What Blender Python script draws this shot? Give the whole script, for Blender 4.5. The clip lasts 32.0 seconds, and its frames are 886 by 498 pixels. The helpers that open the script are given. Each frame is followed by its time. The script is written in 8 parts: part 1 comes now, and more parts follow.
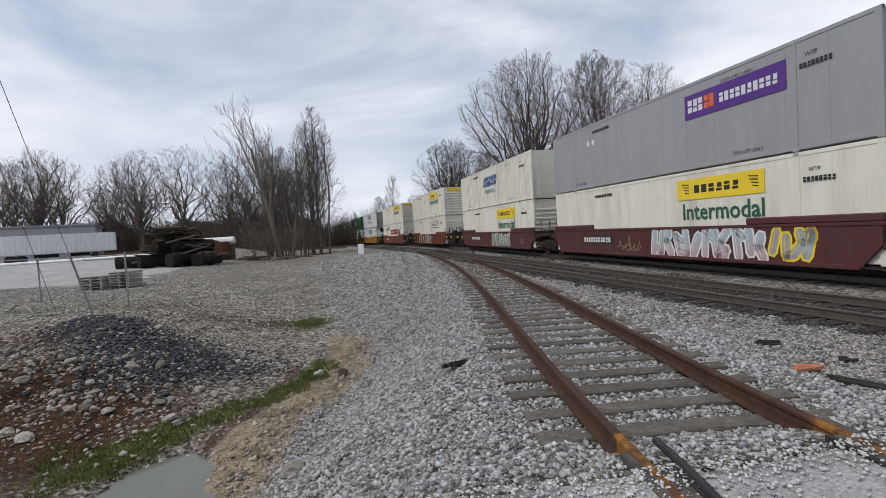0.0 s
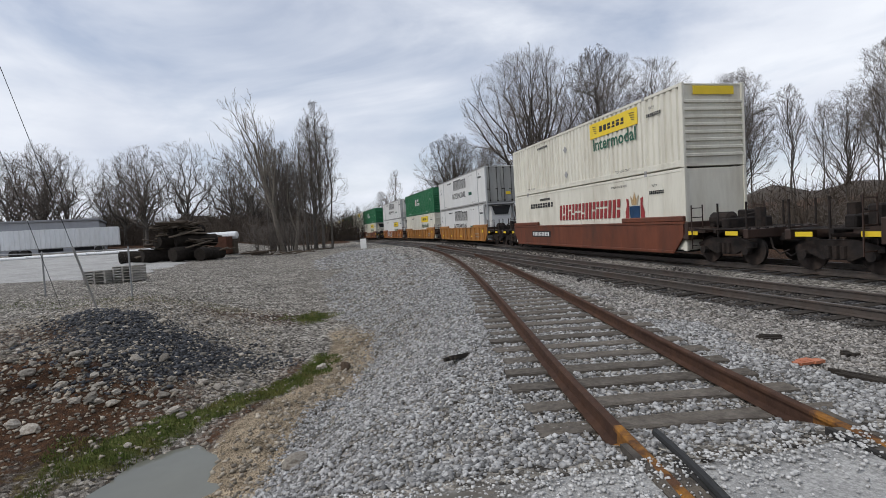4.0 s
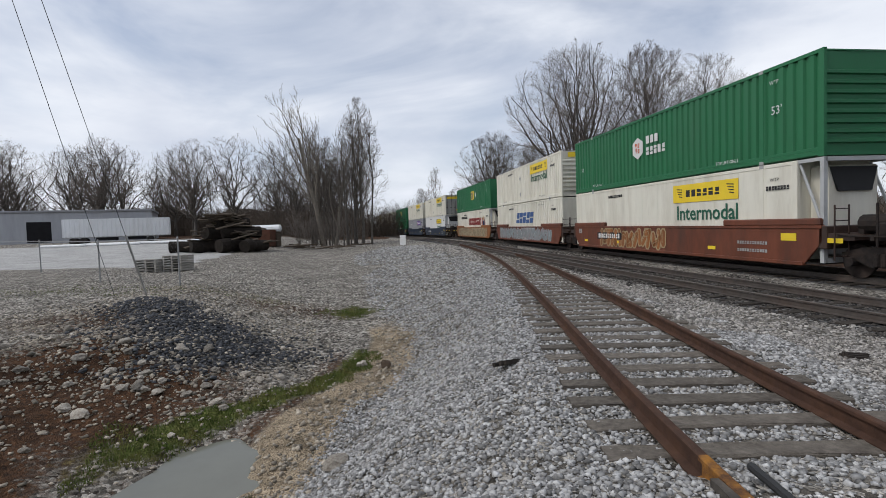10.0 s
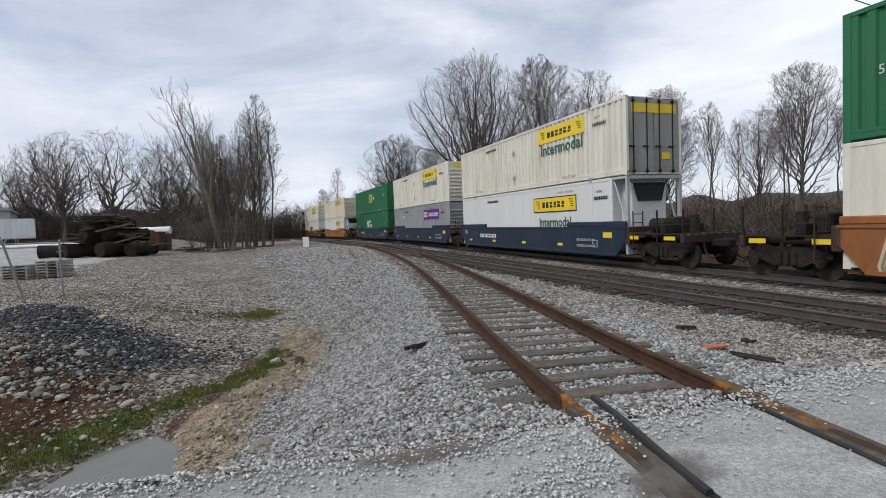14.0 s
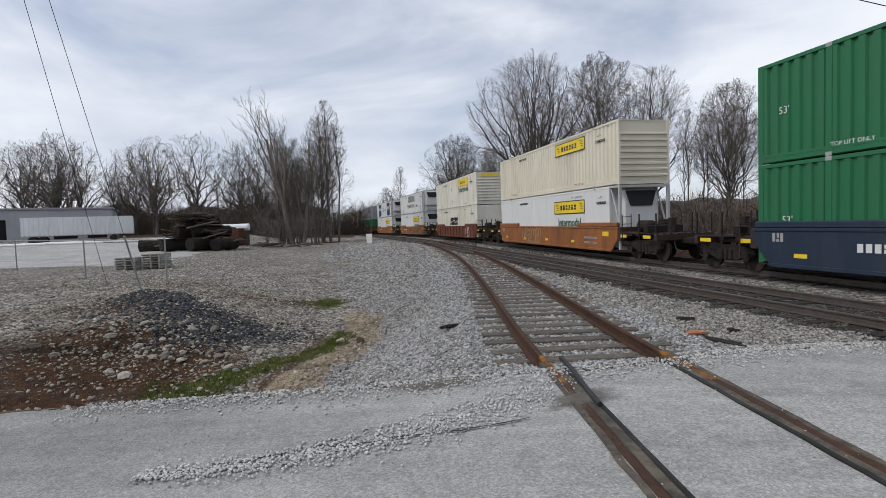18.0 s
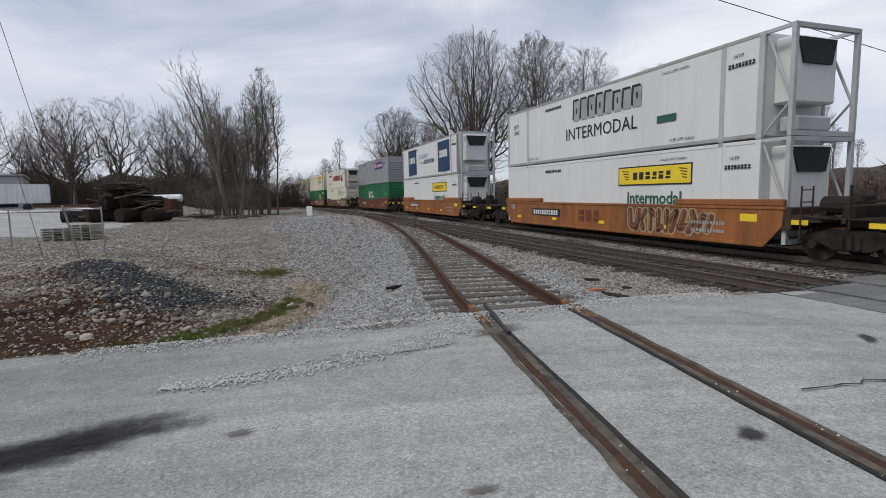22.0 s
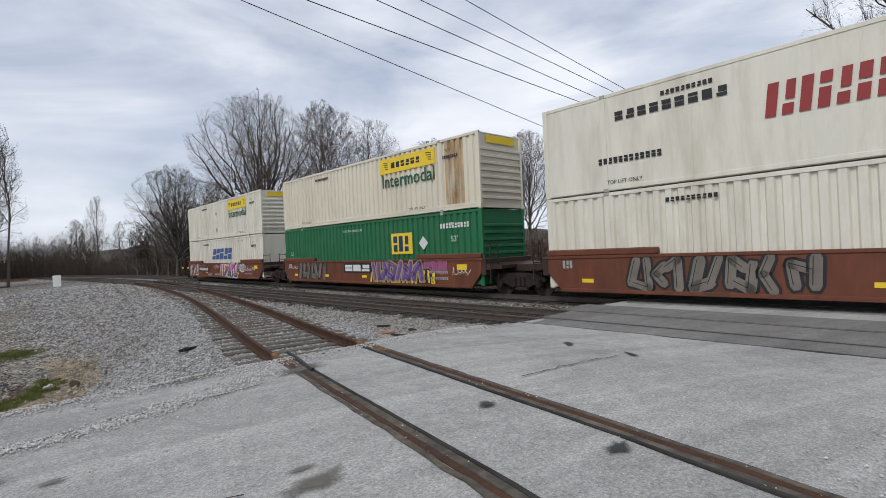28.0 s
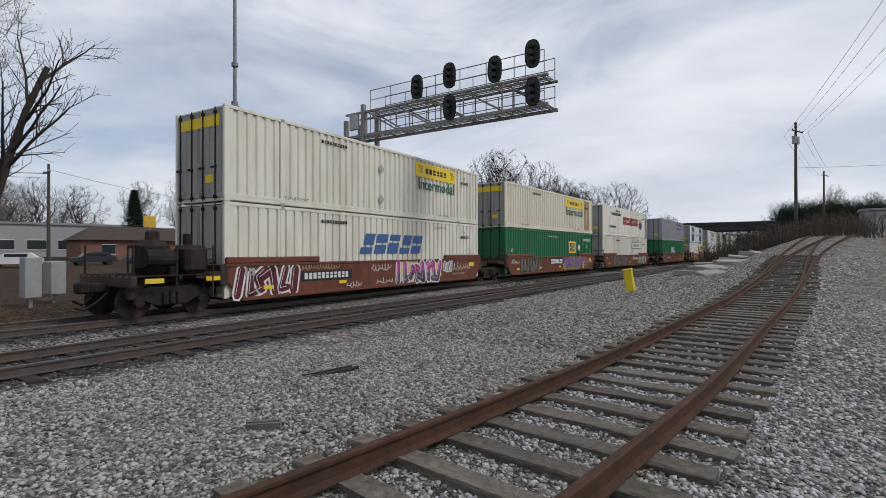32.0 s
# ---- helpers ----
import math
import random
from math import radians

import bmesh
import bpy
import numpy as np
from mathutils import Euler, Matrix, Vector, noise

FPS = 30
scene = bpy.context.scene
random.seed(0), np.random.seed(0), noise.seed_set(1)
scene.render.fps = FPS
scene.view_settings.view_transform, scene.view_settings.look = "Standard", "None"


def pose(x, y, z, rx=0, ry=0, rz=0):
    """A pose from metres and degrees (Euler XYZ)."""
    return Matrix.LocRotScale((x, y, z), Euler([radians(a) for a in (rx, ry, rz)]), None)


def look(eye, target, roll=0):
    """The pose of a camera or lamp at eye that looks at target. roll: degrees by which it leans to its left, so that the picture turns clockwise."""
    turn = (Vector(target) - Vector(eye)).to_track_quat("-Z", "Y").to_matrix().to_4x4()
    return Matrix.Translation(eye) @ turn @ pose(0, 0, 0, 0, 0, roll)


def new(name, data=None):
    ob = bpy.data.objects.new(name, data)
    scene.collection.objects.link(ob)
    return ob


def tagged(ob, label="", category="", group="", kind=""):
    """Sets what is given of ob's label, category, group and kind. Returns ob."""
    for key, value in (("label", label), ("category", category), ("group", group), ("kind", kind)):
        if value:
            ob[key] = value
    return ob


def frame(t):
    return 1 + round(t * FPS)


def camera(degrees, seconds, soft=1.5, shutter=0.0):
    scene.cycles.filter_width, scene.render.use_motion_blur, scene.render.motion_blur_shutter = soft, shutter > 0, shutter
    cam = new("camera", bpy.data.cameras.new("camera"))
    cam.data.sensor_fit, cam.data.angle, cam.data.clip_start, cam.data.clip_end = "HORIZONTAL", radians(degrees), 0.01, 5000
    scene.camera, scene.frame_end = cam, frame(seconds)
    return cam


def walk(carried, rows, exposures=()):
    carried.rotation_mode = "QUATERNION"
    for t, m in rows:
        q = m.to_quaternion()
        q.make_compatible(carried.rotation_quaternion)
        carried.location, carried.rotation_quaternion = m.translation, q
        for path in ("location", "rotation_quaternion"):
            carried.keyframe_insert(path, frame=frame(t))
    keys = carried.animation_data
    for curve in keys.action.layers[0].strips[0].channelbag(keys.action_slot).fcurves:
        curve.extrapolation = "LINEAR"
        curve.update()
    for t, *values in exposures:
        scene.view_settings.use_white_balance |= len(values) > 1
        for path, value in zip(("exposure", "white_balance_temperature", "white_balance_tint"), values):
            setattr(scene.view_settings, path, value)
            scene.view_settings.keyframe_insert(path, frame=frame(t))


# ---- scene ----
cam = camera(82.7, 32.0, 0.85)

PATH = [
    (0, (-0.179, -0.146, 1.562), (-0.294, 1.85, 1.505), -3.7),
    (0.5, (-0.179, -0.12, 1.555), (-0.294, 1.876, 1.504), -3.6),
    (1, (-0.173, -0.071, 1.546), (-0.288, 1.925, 1.497), -3.7),
    (1.5, (-0.186, -0.091, 1.556), (-0.302, 1.904, 1.478), -3.6),
    (2, (-0.184, -0.098, 1.551), (-0.306, 1.897, 1.473), -3.8),
    (2.5, (-0.172, -0.119, 1.549), (-0.296, 1.875, 1.467), -3.8),
    (3, (-0.182, -0.153, 1.539), (-0.309, 1.842, 1.457), -3.9),
    (3.5, (-0.173, -0.159, 1.541), (-0.3, 1.836, 1.462), -3.8),
    (5.5, (-0.17, -0.162, 1.545), (-0.293, 1.833, 1.475), -3.3),
    (6, (-0.178, -0.133, 1.537), (-0.301, 1.862, 1.469), -3.4),
    (6.5, (-0.144, -0.135, 1.547), (-0.268, 1.86, 1.478), -3.5),
    (7, (-0.176, -0.135, 1.542), (-0.297, 1.86, 1.471), -3.3),
    (7.5, (-0.187, -0.118, 1.533), (-0.308, 1.877, 1.46), -3.3),
    (8, (-0.216, -0.092, 1.526), (-0.337, 1.902, 1.44), -3.1),
    (8.5, (-0.24, -0.093, 1.535), (-0.361, 1.901, 1.442), -3.0),
    (9, (-0.296, -0.119, 1.537), (-0.415, 1.875, 1.434), -2.4),
    (9.5, (-0.351, -0.014, 1.529), (-0.504, 1.978, 1.424), -2.1),
    (10, (-0.383, 0.174, 1.544), (-0.657, 2.154, 1.468), -2.2),
    (10.5, (-0.424, 0.135, 1.546), (-0.733, 2.11, 1.495), -1.5),
    (11, (-0.421, -0.035, 1.528), (-0.7, 1.944, 1.479), -2.1),
    (11.5, (-0.418, -0.275, 1.557), (-0.539, 1.721, 1.505), -2.3),
    (12, (-0.382, -0.431, 1.543), (-0.4, 1.569, 1.49), -2.0),
    (12.5, (-0.381, -0.584, 1.535), (-0.324, 1.413, 1.464), -1.9),
    (13, (-0.462, -0.743, 1.532), (-0.371, 1.253, 1.458), -2.1),
    (13.5, (-0.546, -0.63, 1.542), (-0.444, 1.366, 1.457), -2.2),
    (14, (-0.451, -0.793, 1.544), (-0.344, 1.202, 1.458), -2.4),
    (14.5, (-0.387, -1.213, 1.561), (-0.408, 0.784, 1.462), -2.6),
    (15, (-0.396, -1.356, 1.565), (-0.505, 0.638, 1.467), -2.8),
    (15.5, (-0.394, -1.628, 1.592), (-0.565, 0.361, 1.472), -2.2),
    (17.5, (-0.063, -2.516, 1.66), (-0.211, -0.524, 1.568), -1.3),
    (18, (0.07, -2.665, 1.66), (-0.068, -0.671, 1.57), -2.2),
    (18.5, (0.111, -2.822, 1.654), (0.021, -0.827, 1.558), -2.3),
    (19, (0.096, -3.046, 1.627), (0.075, -1.05, 1.501), -1.9),
    (19.5, (0.137, -3.189, 1.633), (0.144, -1.194, 1.487), -1.9),
    (20, (0.149, -3.329, 1.657), (0.089, -1.336, 1.506), -1.8),
    (20.5, (0.066, -3.567, 1.645), (-0.057, -1.576, 1.493), -1.8),
    (21, (0.066, -3.75, 1.652), (-0.001, -1.761, 1.456), -2.5),
    (21.5, (0.086, -3.952, 1.666), (0.065, -1.963, 1.46), -1.5),
    (22, (0.039, -4.103, 1.674), (0.136, -2.115, 1.472), -1.5),
    (22.5, (-0.044, -4.276, 1.686), (0.154, -2.293, 1.516), -2.7),
    (23, (-0.038, -4.464, 1.674), (0.207, -2.486, 1.516), -2.3),
    (23.5, (-0.056, -4.625, 1.684), (0.225, -2.651, 1.524), -1.5),
    (24, (-0.139, -4.795, 1.632), (0.177, -2.826, 1.476), -2.4),
    (24.5, (-0.183, -4.976, 1.586), (0.113, -3.009, 1.383), -3.9),
    (26.5, (-0.34, -5.273, 1.601), (0.201, -3.349, 1.52), -4.2),
    (27, (-0.302, -5.272, 1.547), (0.327, -3.374, 1.521), -3.3),
    (27.5, (-0.325, -5.323, 1.583), (0.414, -3.464, 1.587), -3.4),
    (28, (-0.287, -5.306, 1.58), (0.596, -3.512, 1.586), -3.0),
    (28.5, (-0.329, -5.341, 1.579), (0.728, -3.643, 1.587), -2.5),
    (29, (-0.323, -5.325, 1.555), (0.931, -3.767, 1.573), -1.3),
    (29.5, (-0.196, -5.386, 1.564), (1.236, -3.989, 1.577), -1.1),
    (30, (-0.059, -5.403, 1.542), (1.627, -4.328, 1.548), -0.9),
    (30.4, (0.099, -5.489, 1.455), (1.993, -4.848, 1.465), 0.2),
    (30.5, (0.115, -5.399, 1.48), (2.049, -4.889, 1.49), 0.2),
    (30.6, (0.115, -5.375, 1.475), (2.085, -5.026, 1.486), 0.1),
    (31, (0.135, -5.428, 1.477), (2.113, -5.723, 1.492), 0.1),
    (31.2, (0.184, -5.41, 1.524), (2.076, -6.057, 1.512), 0.3),
    (31.3, (0.174, -5.416, 1.5), (2.008, -6.214, 1.502), -0.2),
    (31.4, (0.136, -5.424, 1.486), (1.904, -6.36, 1.493), 0.0),
    (31.5, (0.142, -5.429, 1.478), (1.833, -6.497, 1.487), -0.1),
    (32, (0.135, -5.42, 1.473), (1.607, -6.774, 1.483), -0.1),
]
walk(cam, [(t, look(eye, target, roll)) for t, eye, target, roll in PATH], [(0, 0.08), (9, 0.08), (12, 0.06), (14, 0.16), (15.5, 0.06), (18, 0.08), (20, 0.0), (24, 0.0), (27, 0.06), (28, 0.08), (29, 0.13), (30, 0.12), (31, -0.04), (32, -0.06)])

# ---- light and sky ----
world = bpy.data.worlds.new("sky")
scene.world = world
world.use_nodes = True
wn = world.node_tree
wn.nodes.clear()
w_out = wn.nodes.new("ShaderNodeOutputWorld")
w_bg = wn.nodes.new("ShaderNodeBackground")
w_sky = wn.nodes.new("ShaderNodeTexSky")
w_sky.sky_type = "NISHITA"
w_sky.sun_disc = False
w_sky.sun_elevation = radians(48)
w_sky.sun_rotation = radians(245)
w_sky.air_density = 1.0
w_sky.dust_density = 1.5
w_scale = wn.nodes.new("ShaderNodeMix")
w_scale.data_type = "RGBA"
w_scale.blend_type = "MULTIPLY"
w_scale.inputs[0].default_value = 1.0
w_scale.inputs[7].default_value = (0.105, 0.105, 0.11, 1)
wn.links.new(w_sky.outputs[0], w_scale.inputs[6])
w_tc = wn.nodes.new("ShaderNodeTexCoord")
w_map = wn.nodes.new("ShaderNodeMapping")
w_map.inputs["Rotation"].default_value = (0, 0, radians(35))
w_map.inputs["Scale"].default_value = (0.9, 1.5, 3.6)
wn.links.new(w_tc.outputs["Generated"], w_map.inputs[0])
w_n = wn.nodes.new("ShaderNodeTexNoise")
w_n.inputs["Scale"].default_value = 1.5
w_n.inputs["Detail"].default_value = 6
w_n.inputs["Roughness"].default_value = 0.55
w_n.inputs["Distortion"].default_value = 0.6
wn.links.new(w_map.outputs[0], w_n.inputs["Vector"])
w_r = wn.nodes.new("ShaderNodeValToRGB")
w_r.color_ramp.elements[0].position, w_r.color_ramp.elements[0].color = 0.30, (0.35, 0.35, 0.35, 1)
w_r.color_ramp.elements[1].position, w_r.color_ramp.elements[1].color = 0.58, (1, 1, 1, 1)
wn.links.new(w_n.outputs["Fac"], w_r.inputs[0])
w_n2 = wn.nodes.new("ShaderNodeTexNoise")
w_n2.inputs["Scale"].default_value = 2.6
w_n2.inputs["Detail"].default_value = 6
wn.links.new(w_map.outputs[0], w_n2.inputs["Vector"])
w_c = wn.nodes.new("ShaderNodeValToRGB")
w_c.color_ramp.elements[0].position, w_c.color_ramp.elements[0].color = 0.32, (0.605, 0.655, 0.765, 1)
w_c.color_ramp.elements[1].position, w_c.color_ramp.elements[1].color = 0.68, (0.85, 0.885, 0.955, 1)
wn.links.new(w_n2.outputs["Fac"], w_c.inputs[0])
w_mix = wn.nodes.new("ShaderNodeMix")
w_mix.data_type = "RGBA"
wn.links.new(w_r.outputs[0], w_mix.inputs[0])
wn.links.new(w_scale.outputs[2], w_mix.inputs[6])
wn.links.new(w_c.outputs[0], w_mix.inputs[7])
wn.links.new(w_mix.outputs[2], w_bg.inputs[0])
w_bg.inputs[1].default_value = 1.0
wn.links.new(w_bg.outputs[0], w_out.inputs[0])

sun = new("sun", bpy.data.lights.new("sun", "SUN"))
sun.data.energy = 1.5
sun.data.angle = radians(14)
sun.data.color = (1.0, 0.975, 0.935)
sun.matrix_world = look((-40, -22, 50), (0, 0, 0))


# ---- materials ----
MATS = {}


def mat(name, col, rough=0.7, var=0.25, scale=3.0, dirt=None, dirt_amt=0.4, dirt_scale=0.8, bump=0.0, bump_scale=40.0, metal=0.0, streak=1.0, rnd=0.0, island=0.0):
    """A painted or natural surface: base colour varied at two scales, a second colour in soft stains, and fine relief."""
    if name in MATS:
        return MATS[name]
    m = bpy.data.materials.new(name)
    m.use_nodes = True
    nt = m.node_tree
    b = nt.nodes["Principled BSDF"]
    b.inputs["Roughness"].default_value = rough
    b.inputs["Metallic"].default_value = metal
    b.inputs["Specular IOR Level"].default_value = 0.15 if rough >= 0.75 else 0.4
    tc = nt.nodes.new("ShaderNodeTexCoord")
    mp = nt.nodes.new("ShaderNodeMapping")
    mp.inputs["Scale"].default_value = (1, 1, 1 / streak)
    nt.links.new(tc.outputs["Object"], mp.inputs[0])
    n1 = nt.nodes.new("ShaderNodeTexNoise")
    n1.inputs["Scale"].default_value = scale
    n1.inputs["Detail"].default_value = 8
    n1.inputs["Roughness"].default_value = 0.65
    nt.links.new(mp.outputs[0], n1.inputs["Vector"])
    r1 = nt.nodes.new("ShaderNodeValToRGB")
    lo = [c * (1 - var) for c in col]
    hi = [min(1, c * (1 + var * 0.7)) for c in col]
    r1.color_ramp.elements[0].position, r1.color_ramp.elements[0].color = 0.28, (*lo, 1)
    r1.color_ramp.elements[1].position, r1.color_ramp.elements[1].color = 0.72, (*hi, 1)
    nt.links.new(n1.outputs["Fac"], r1.inputs[0])
    out = r1.outputs[0]
    if dirt:
        n2 = nt.nodes.new("ShaderNodeTexNoise")
        n2.inputs["Scale"].default_value = dirt_scale
        n2.inputs["Detail"].default_value = 9
        n2.inputs["Roughness"].default_value = 0.7
        nt.links.new(mp.outputs[0], n2.inputs["Vector"])
        r2 = nt.nodes.new("ShaderNodeValToRGB")
        r2.color_ramp.elements[0].position, r2.color_ramp.elements[0].color = 0.45, (0, 0, 0, 1)
        r2.color_ramp.elements[1].position, r2.color_ramp.elements[1].color = 0.75, (dirt_amt,) * 3 + (1,)
        nt.links.new(n2.outputs["Fac"], r2.inputs[0])
        mx = nt.nodes.new("ShaderNodeMix")
        mx.data_type = "RGBA"
        nt.links.new(r2.outputs[0], mx.inputs[0])
        nt.links.new(out, mx.inputs[6])
        mx.inputs[7].default_value = (*dirt, 1)
        out = mx.outputs[2]
    if rnd or island:
        if island:
            g = nt.nodes.new("ShaderNodeNewGeometry")
            src = g.outputs["Random Per Island"]
        else:
            g = nt.nodes.new("ShaderNodeObjectInfo")
            src = g.outputs["Random"]
        mr = nt.nodes.new("ShaderNodeMapRange")
        a = rnd or island
        mr.inputs[3].default_value, mr.inputs[4].default_value = 1 - a, 1 + a * 0.8
        nt.links.new(src, mr.inputs[0])
        hs = nt.nodes.new("ShaderNodeHueSaturation")
        nt.links.new(mr.outputs[0], hs.inputs["Value"])
        nt.links.new(out, hs.inputs["Color"])
        out = hs.outputs[0]
    nt.links.new(out, b.inputs["Base Color"])
    if bump:
        n3 = nt.nodes.new("ShaderNodeTexNoise")
        n3.inputs["Scale"].default_value = bump_scale
        n3.inputs["Detail"].default_value = 6
        nt.links.new(tc.outputs["Object"], n3.inputs["Vector"])
        bp = nt.nodes.new("ShaderNodeBump")
        bp.inputs["Strength"].default_value = bump
        bp.inputs["Distance"].default_value = 0.02
        nt.links.new(n3.outputs["Fac"], bp.inputs["Height"])
        nt.links.new(bp.outputs[0], b.inputs["Normal"])
    MATS[name] = m
    return m


def glow(name, col, power):
    m = bpy.data.materials.new(name)
    m.use_nodes = True
    b = m.node_tree.nodes["Principled BSDF"]
    b.inputs["Base Color"].default_value = (*col, 1)
    b.inputs["Emission Color"].default_value = (*col, 1)
    b.inputs["Emission Strength"].default_value = power
    return m


# ---- mesh helpers ----
def mesh_of(name, verts, faces, material=None, smooth=False):
    me = bpy.data.meshes.new(name)
    me.from_pydata([tuple(v) for v in verts], [], [tuple(q) for q in faces])
    if material:
        for one in material if isinstance(material, (list, tuple)) else (material,):
            me.materials.append(one)
    if smooth:
        me.polygons.foreach_set("use_smooth", [True] * len(me.polygons))
    me.update()
    return me


class Shape:
    """Gathers boxes, prisms and tubes into one mesh."""

    def __init__(self):
        self.v, self.f = [], []

    def add(self, verts, faces):
        n = len(self.v)
        self.v += [tuple(p) for p in verts]
        self.f += [tuple(n + i for i in q) for q in faces]
        return self

    def box(self, x0, x1, y0, y1, z0, z1, c=0.0):
        """A box; c: chamfer of its long vertical and top edges."""
        if c <= 0:
            p = [(x, y, z) for z in (z0, z1) for y in (y0, y1) for x in (x0, x1)]
            return self.add(p, [(0, 2, 3, 1), (4, 5, 7, 6), (0, 1, 5, 4), (2, 6, 7, 3), (0, 4, 6, 2), (1, 3, 7, 5)])
        rings = []
        for z, i in ((z0, c), (z0 + c, 0), (z1 - c, 0), (z1, c)):
            rings.append([(x0 + c + i * 0, y0 + i, z), (x1 - c, y0 + i, z), (x1 - i, y0 + c, z), (x1 - i, y1 - c, z), (x1 - c, y1 - i, z), (x0 + c, y1 - i, z), (x0 + i, y1 - c, z), (x0 + i, y0 + c, z)])
        p = [q for r in rings for q in r]
        faces = [tuple(range(7, -1, -1)), tuple(range(24, 32))]
        for k in range(3):
            for j in range(8):
                a, b = k * 8 + j, k * 8 + (j + 1) % 8
                faces.append((a, b, b + 8, a + 8))
        return self.add(p, faces)

    def tube(self, pts, radii, n=6, cap=True):
        pts = [Vector(p) for p in pts]
        if not isinstance(radii, (list, tuple)):
            radii = [radii] * len(pts)
        rings = []
        side = None
        for i, p in enumerate(pts):
            d = (pts[min(i + 1, len(pts) - 1)] - pts[max(i - 1, 0)]).normalized()
            if side is None:
                side = d.orthogonal().normalized()
            side = (side - d * side.dot(d)).normalized()
            up = d.cross(side)
            rings += [p + (side * math.cos(2 * math.pi * k / n) + up * math.sin(2 * math.pi * k / n)) * radii[i] for k in range(n)]
        faces = []
        for i in range(len(pts) - 1):
            for k in range(n):
                a, b = i * n + k, i * n + (k + 1) % n
                faces.append((a, b, b + n, a + n))
        if cap:
            faces += [tuple(range(n - 1, -1, -1)), tuple(range((len(pts) - 1) * n, len(pts) * n))]
        return self.add(rings, faces)

    def mesh(self, name, material, smooth=False):
        return mesh_of(name, self.v, self.f, material, smooth)


def part(name, shape, material, parent, label="", at=None):
    """Links a Shape or a mesh as one part under its thing."""
    me = shape.mesh(name, material) if isinstance(shape, Shape) else shape
    ob = new(name, me)
    if parent:
        ob.parent = parent
    if at is not None:
        ob.matrix_basis = at
    return tagged(ob, label) if label else ob


def thing(name, label, category, group="", at=None, kind="", data=None):
    ob = new(name, data)
    if at is not None:
        ob.matrix_basis = at
    return tagged(ob, label, category, group, kind)


def spline_x(points, y):
    """A smooth curve x(y) through points (y, x)."""
    n = len(points)
    i = 0
    while i < n - 2 and y > points[i + 1][0]:
        i += 1

    def slope(k):
        a, b = points[max(k - 1, 0)], points[min(k + 1, n - 1)]
        return (b[1] - a[1]) / (b[0] - a[0])

    (y0, x0), (y1, x1) = points[i], points[i + 1]
    h = y1 - y0
    u = (y - y0) / h
    if u < 0:
        return x0 + (y - y0) * slope(0)
    if u > 1:
        return x1 + (y - y1) * slope(n - 1)
    return (2 * u**3 - 3 * u**2 + 1) * x0 + (u**3 - 2 * u**2 + u) * h * slope(i) + (3 * u**2 - 2 * u**3) * x1 + (u**3 - u**2) * h * slope(i + 1)


def lerp_table(table, v):
    if v <= table[0][0]:
        return table[0][1]
    for (a, p), (b, q) in zip(table, table[1:]):
        if v <= b:
            return p + (q - p) * (v - a) / (b - a)
    return table[-1][1]


def smooth(a, b, v):
    u = min(1.0, max(0.0, (v - a) / (b - a)))
    return u * u * (3 - 2 * u)


# ---- the plan: lines of the tracks, heights of the ground ----
FAR_SIDE = [(-500, 118), (-300, 78), (-150, 47.5), (-82, 32), (-26, 19.7), (0.1, 13.2), (12.5, 9.55), (27, 5.15), (46, -0.5), (71, -8.8), (118, -26.5), (190, -55), (300, -104), (480, -198), (700, -330), (900, -460)]
SIDING = [(-160, 20), (-100, 15.5), (-70, 12.4), (-45, 8.8), (-26.8, 5.5), (-16.6, 3.9), (-11, 3.0), (-5, 2.35), (-2, 2.12), (1, 1.83), (5, 1.45), (7.5, 1.28), (12, 0.98), (19.7, 0.35), (26.7, -0.45), (33, -1.5), (40, -3.0), (46, -4.4)]
MAIN_Z = [(-150, -0.35), (-20, -0.30), (0, -0.27), (12, -0.18), (27, 0.0), (46, 0.22), (71, 0.42), (120, 0.6), (900, 0.6)]


CLIMB = [(-160, 6.5), (-100, 4.6), (-70, 3.1), (-45, 1.35), (-32, 0.5), (-22, 0.08), (-15, 0.0)]


FAR_OFF = [(-60, 1.45), (-25, 1.67), (-12, 1.16), (0, 1.13), (12, 0.92), (30, 0.95), (60, 1.28), (120, 1.35)]


def far_x(y):
    return spline_x(FAR_SIDE, y) + spline_x(FAR_OFF, min(119.9, max(-59.9, y)))


def near_x(y):
    return spline_x(FAR_SIDE, y) - 3.65


def siding_x(y):
    return spline_x(SIDING, y)


def main_z(y):
    return lerp_table(MAIN_Z, y)


def siding_z(y):
    k = smooth(12, 40, y)
    return lerp_table(CLIMB, y) * (1 - k) + main_z(y) * k


DITCH_X = [(-6, -5.2), (2.5, -4.6), (6, -4.3), (9, -3.6), (12, -3.9), (18, -6.3), (30, -10.5), (45, -16), (80, -30), (120, -50)]
DITCH_Z = [(1.9, -0.8), (3.6, -1.42), (5, -1.68), (7, -1.68), (8.2, -1.5), (12, -1.55), (18, -1.45), (30, -0.95), (45, -0.35), (70, 0.3), (120, 1.0)]
LOT_Z = [(-40, -0.5), (0, -0.5), (12, -0.5), (20, -0.42), (28, -0.3), (50, 0.3), (75, 1.3), (120, 2.0), (400, 4.0)]
ROAD_A = [(-60, 1.2), (-12, 2.2), (-5.4, 2.85), (-4.1, 2.82), (-2.7, 2.85), (-1.8, 2.88), (-0.7, 2.95), (0.8, 3.1), (2.1, 3.35), (4.7, 4.4), (8, 5.3), (14, 7.0), (40, 13)]
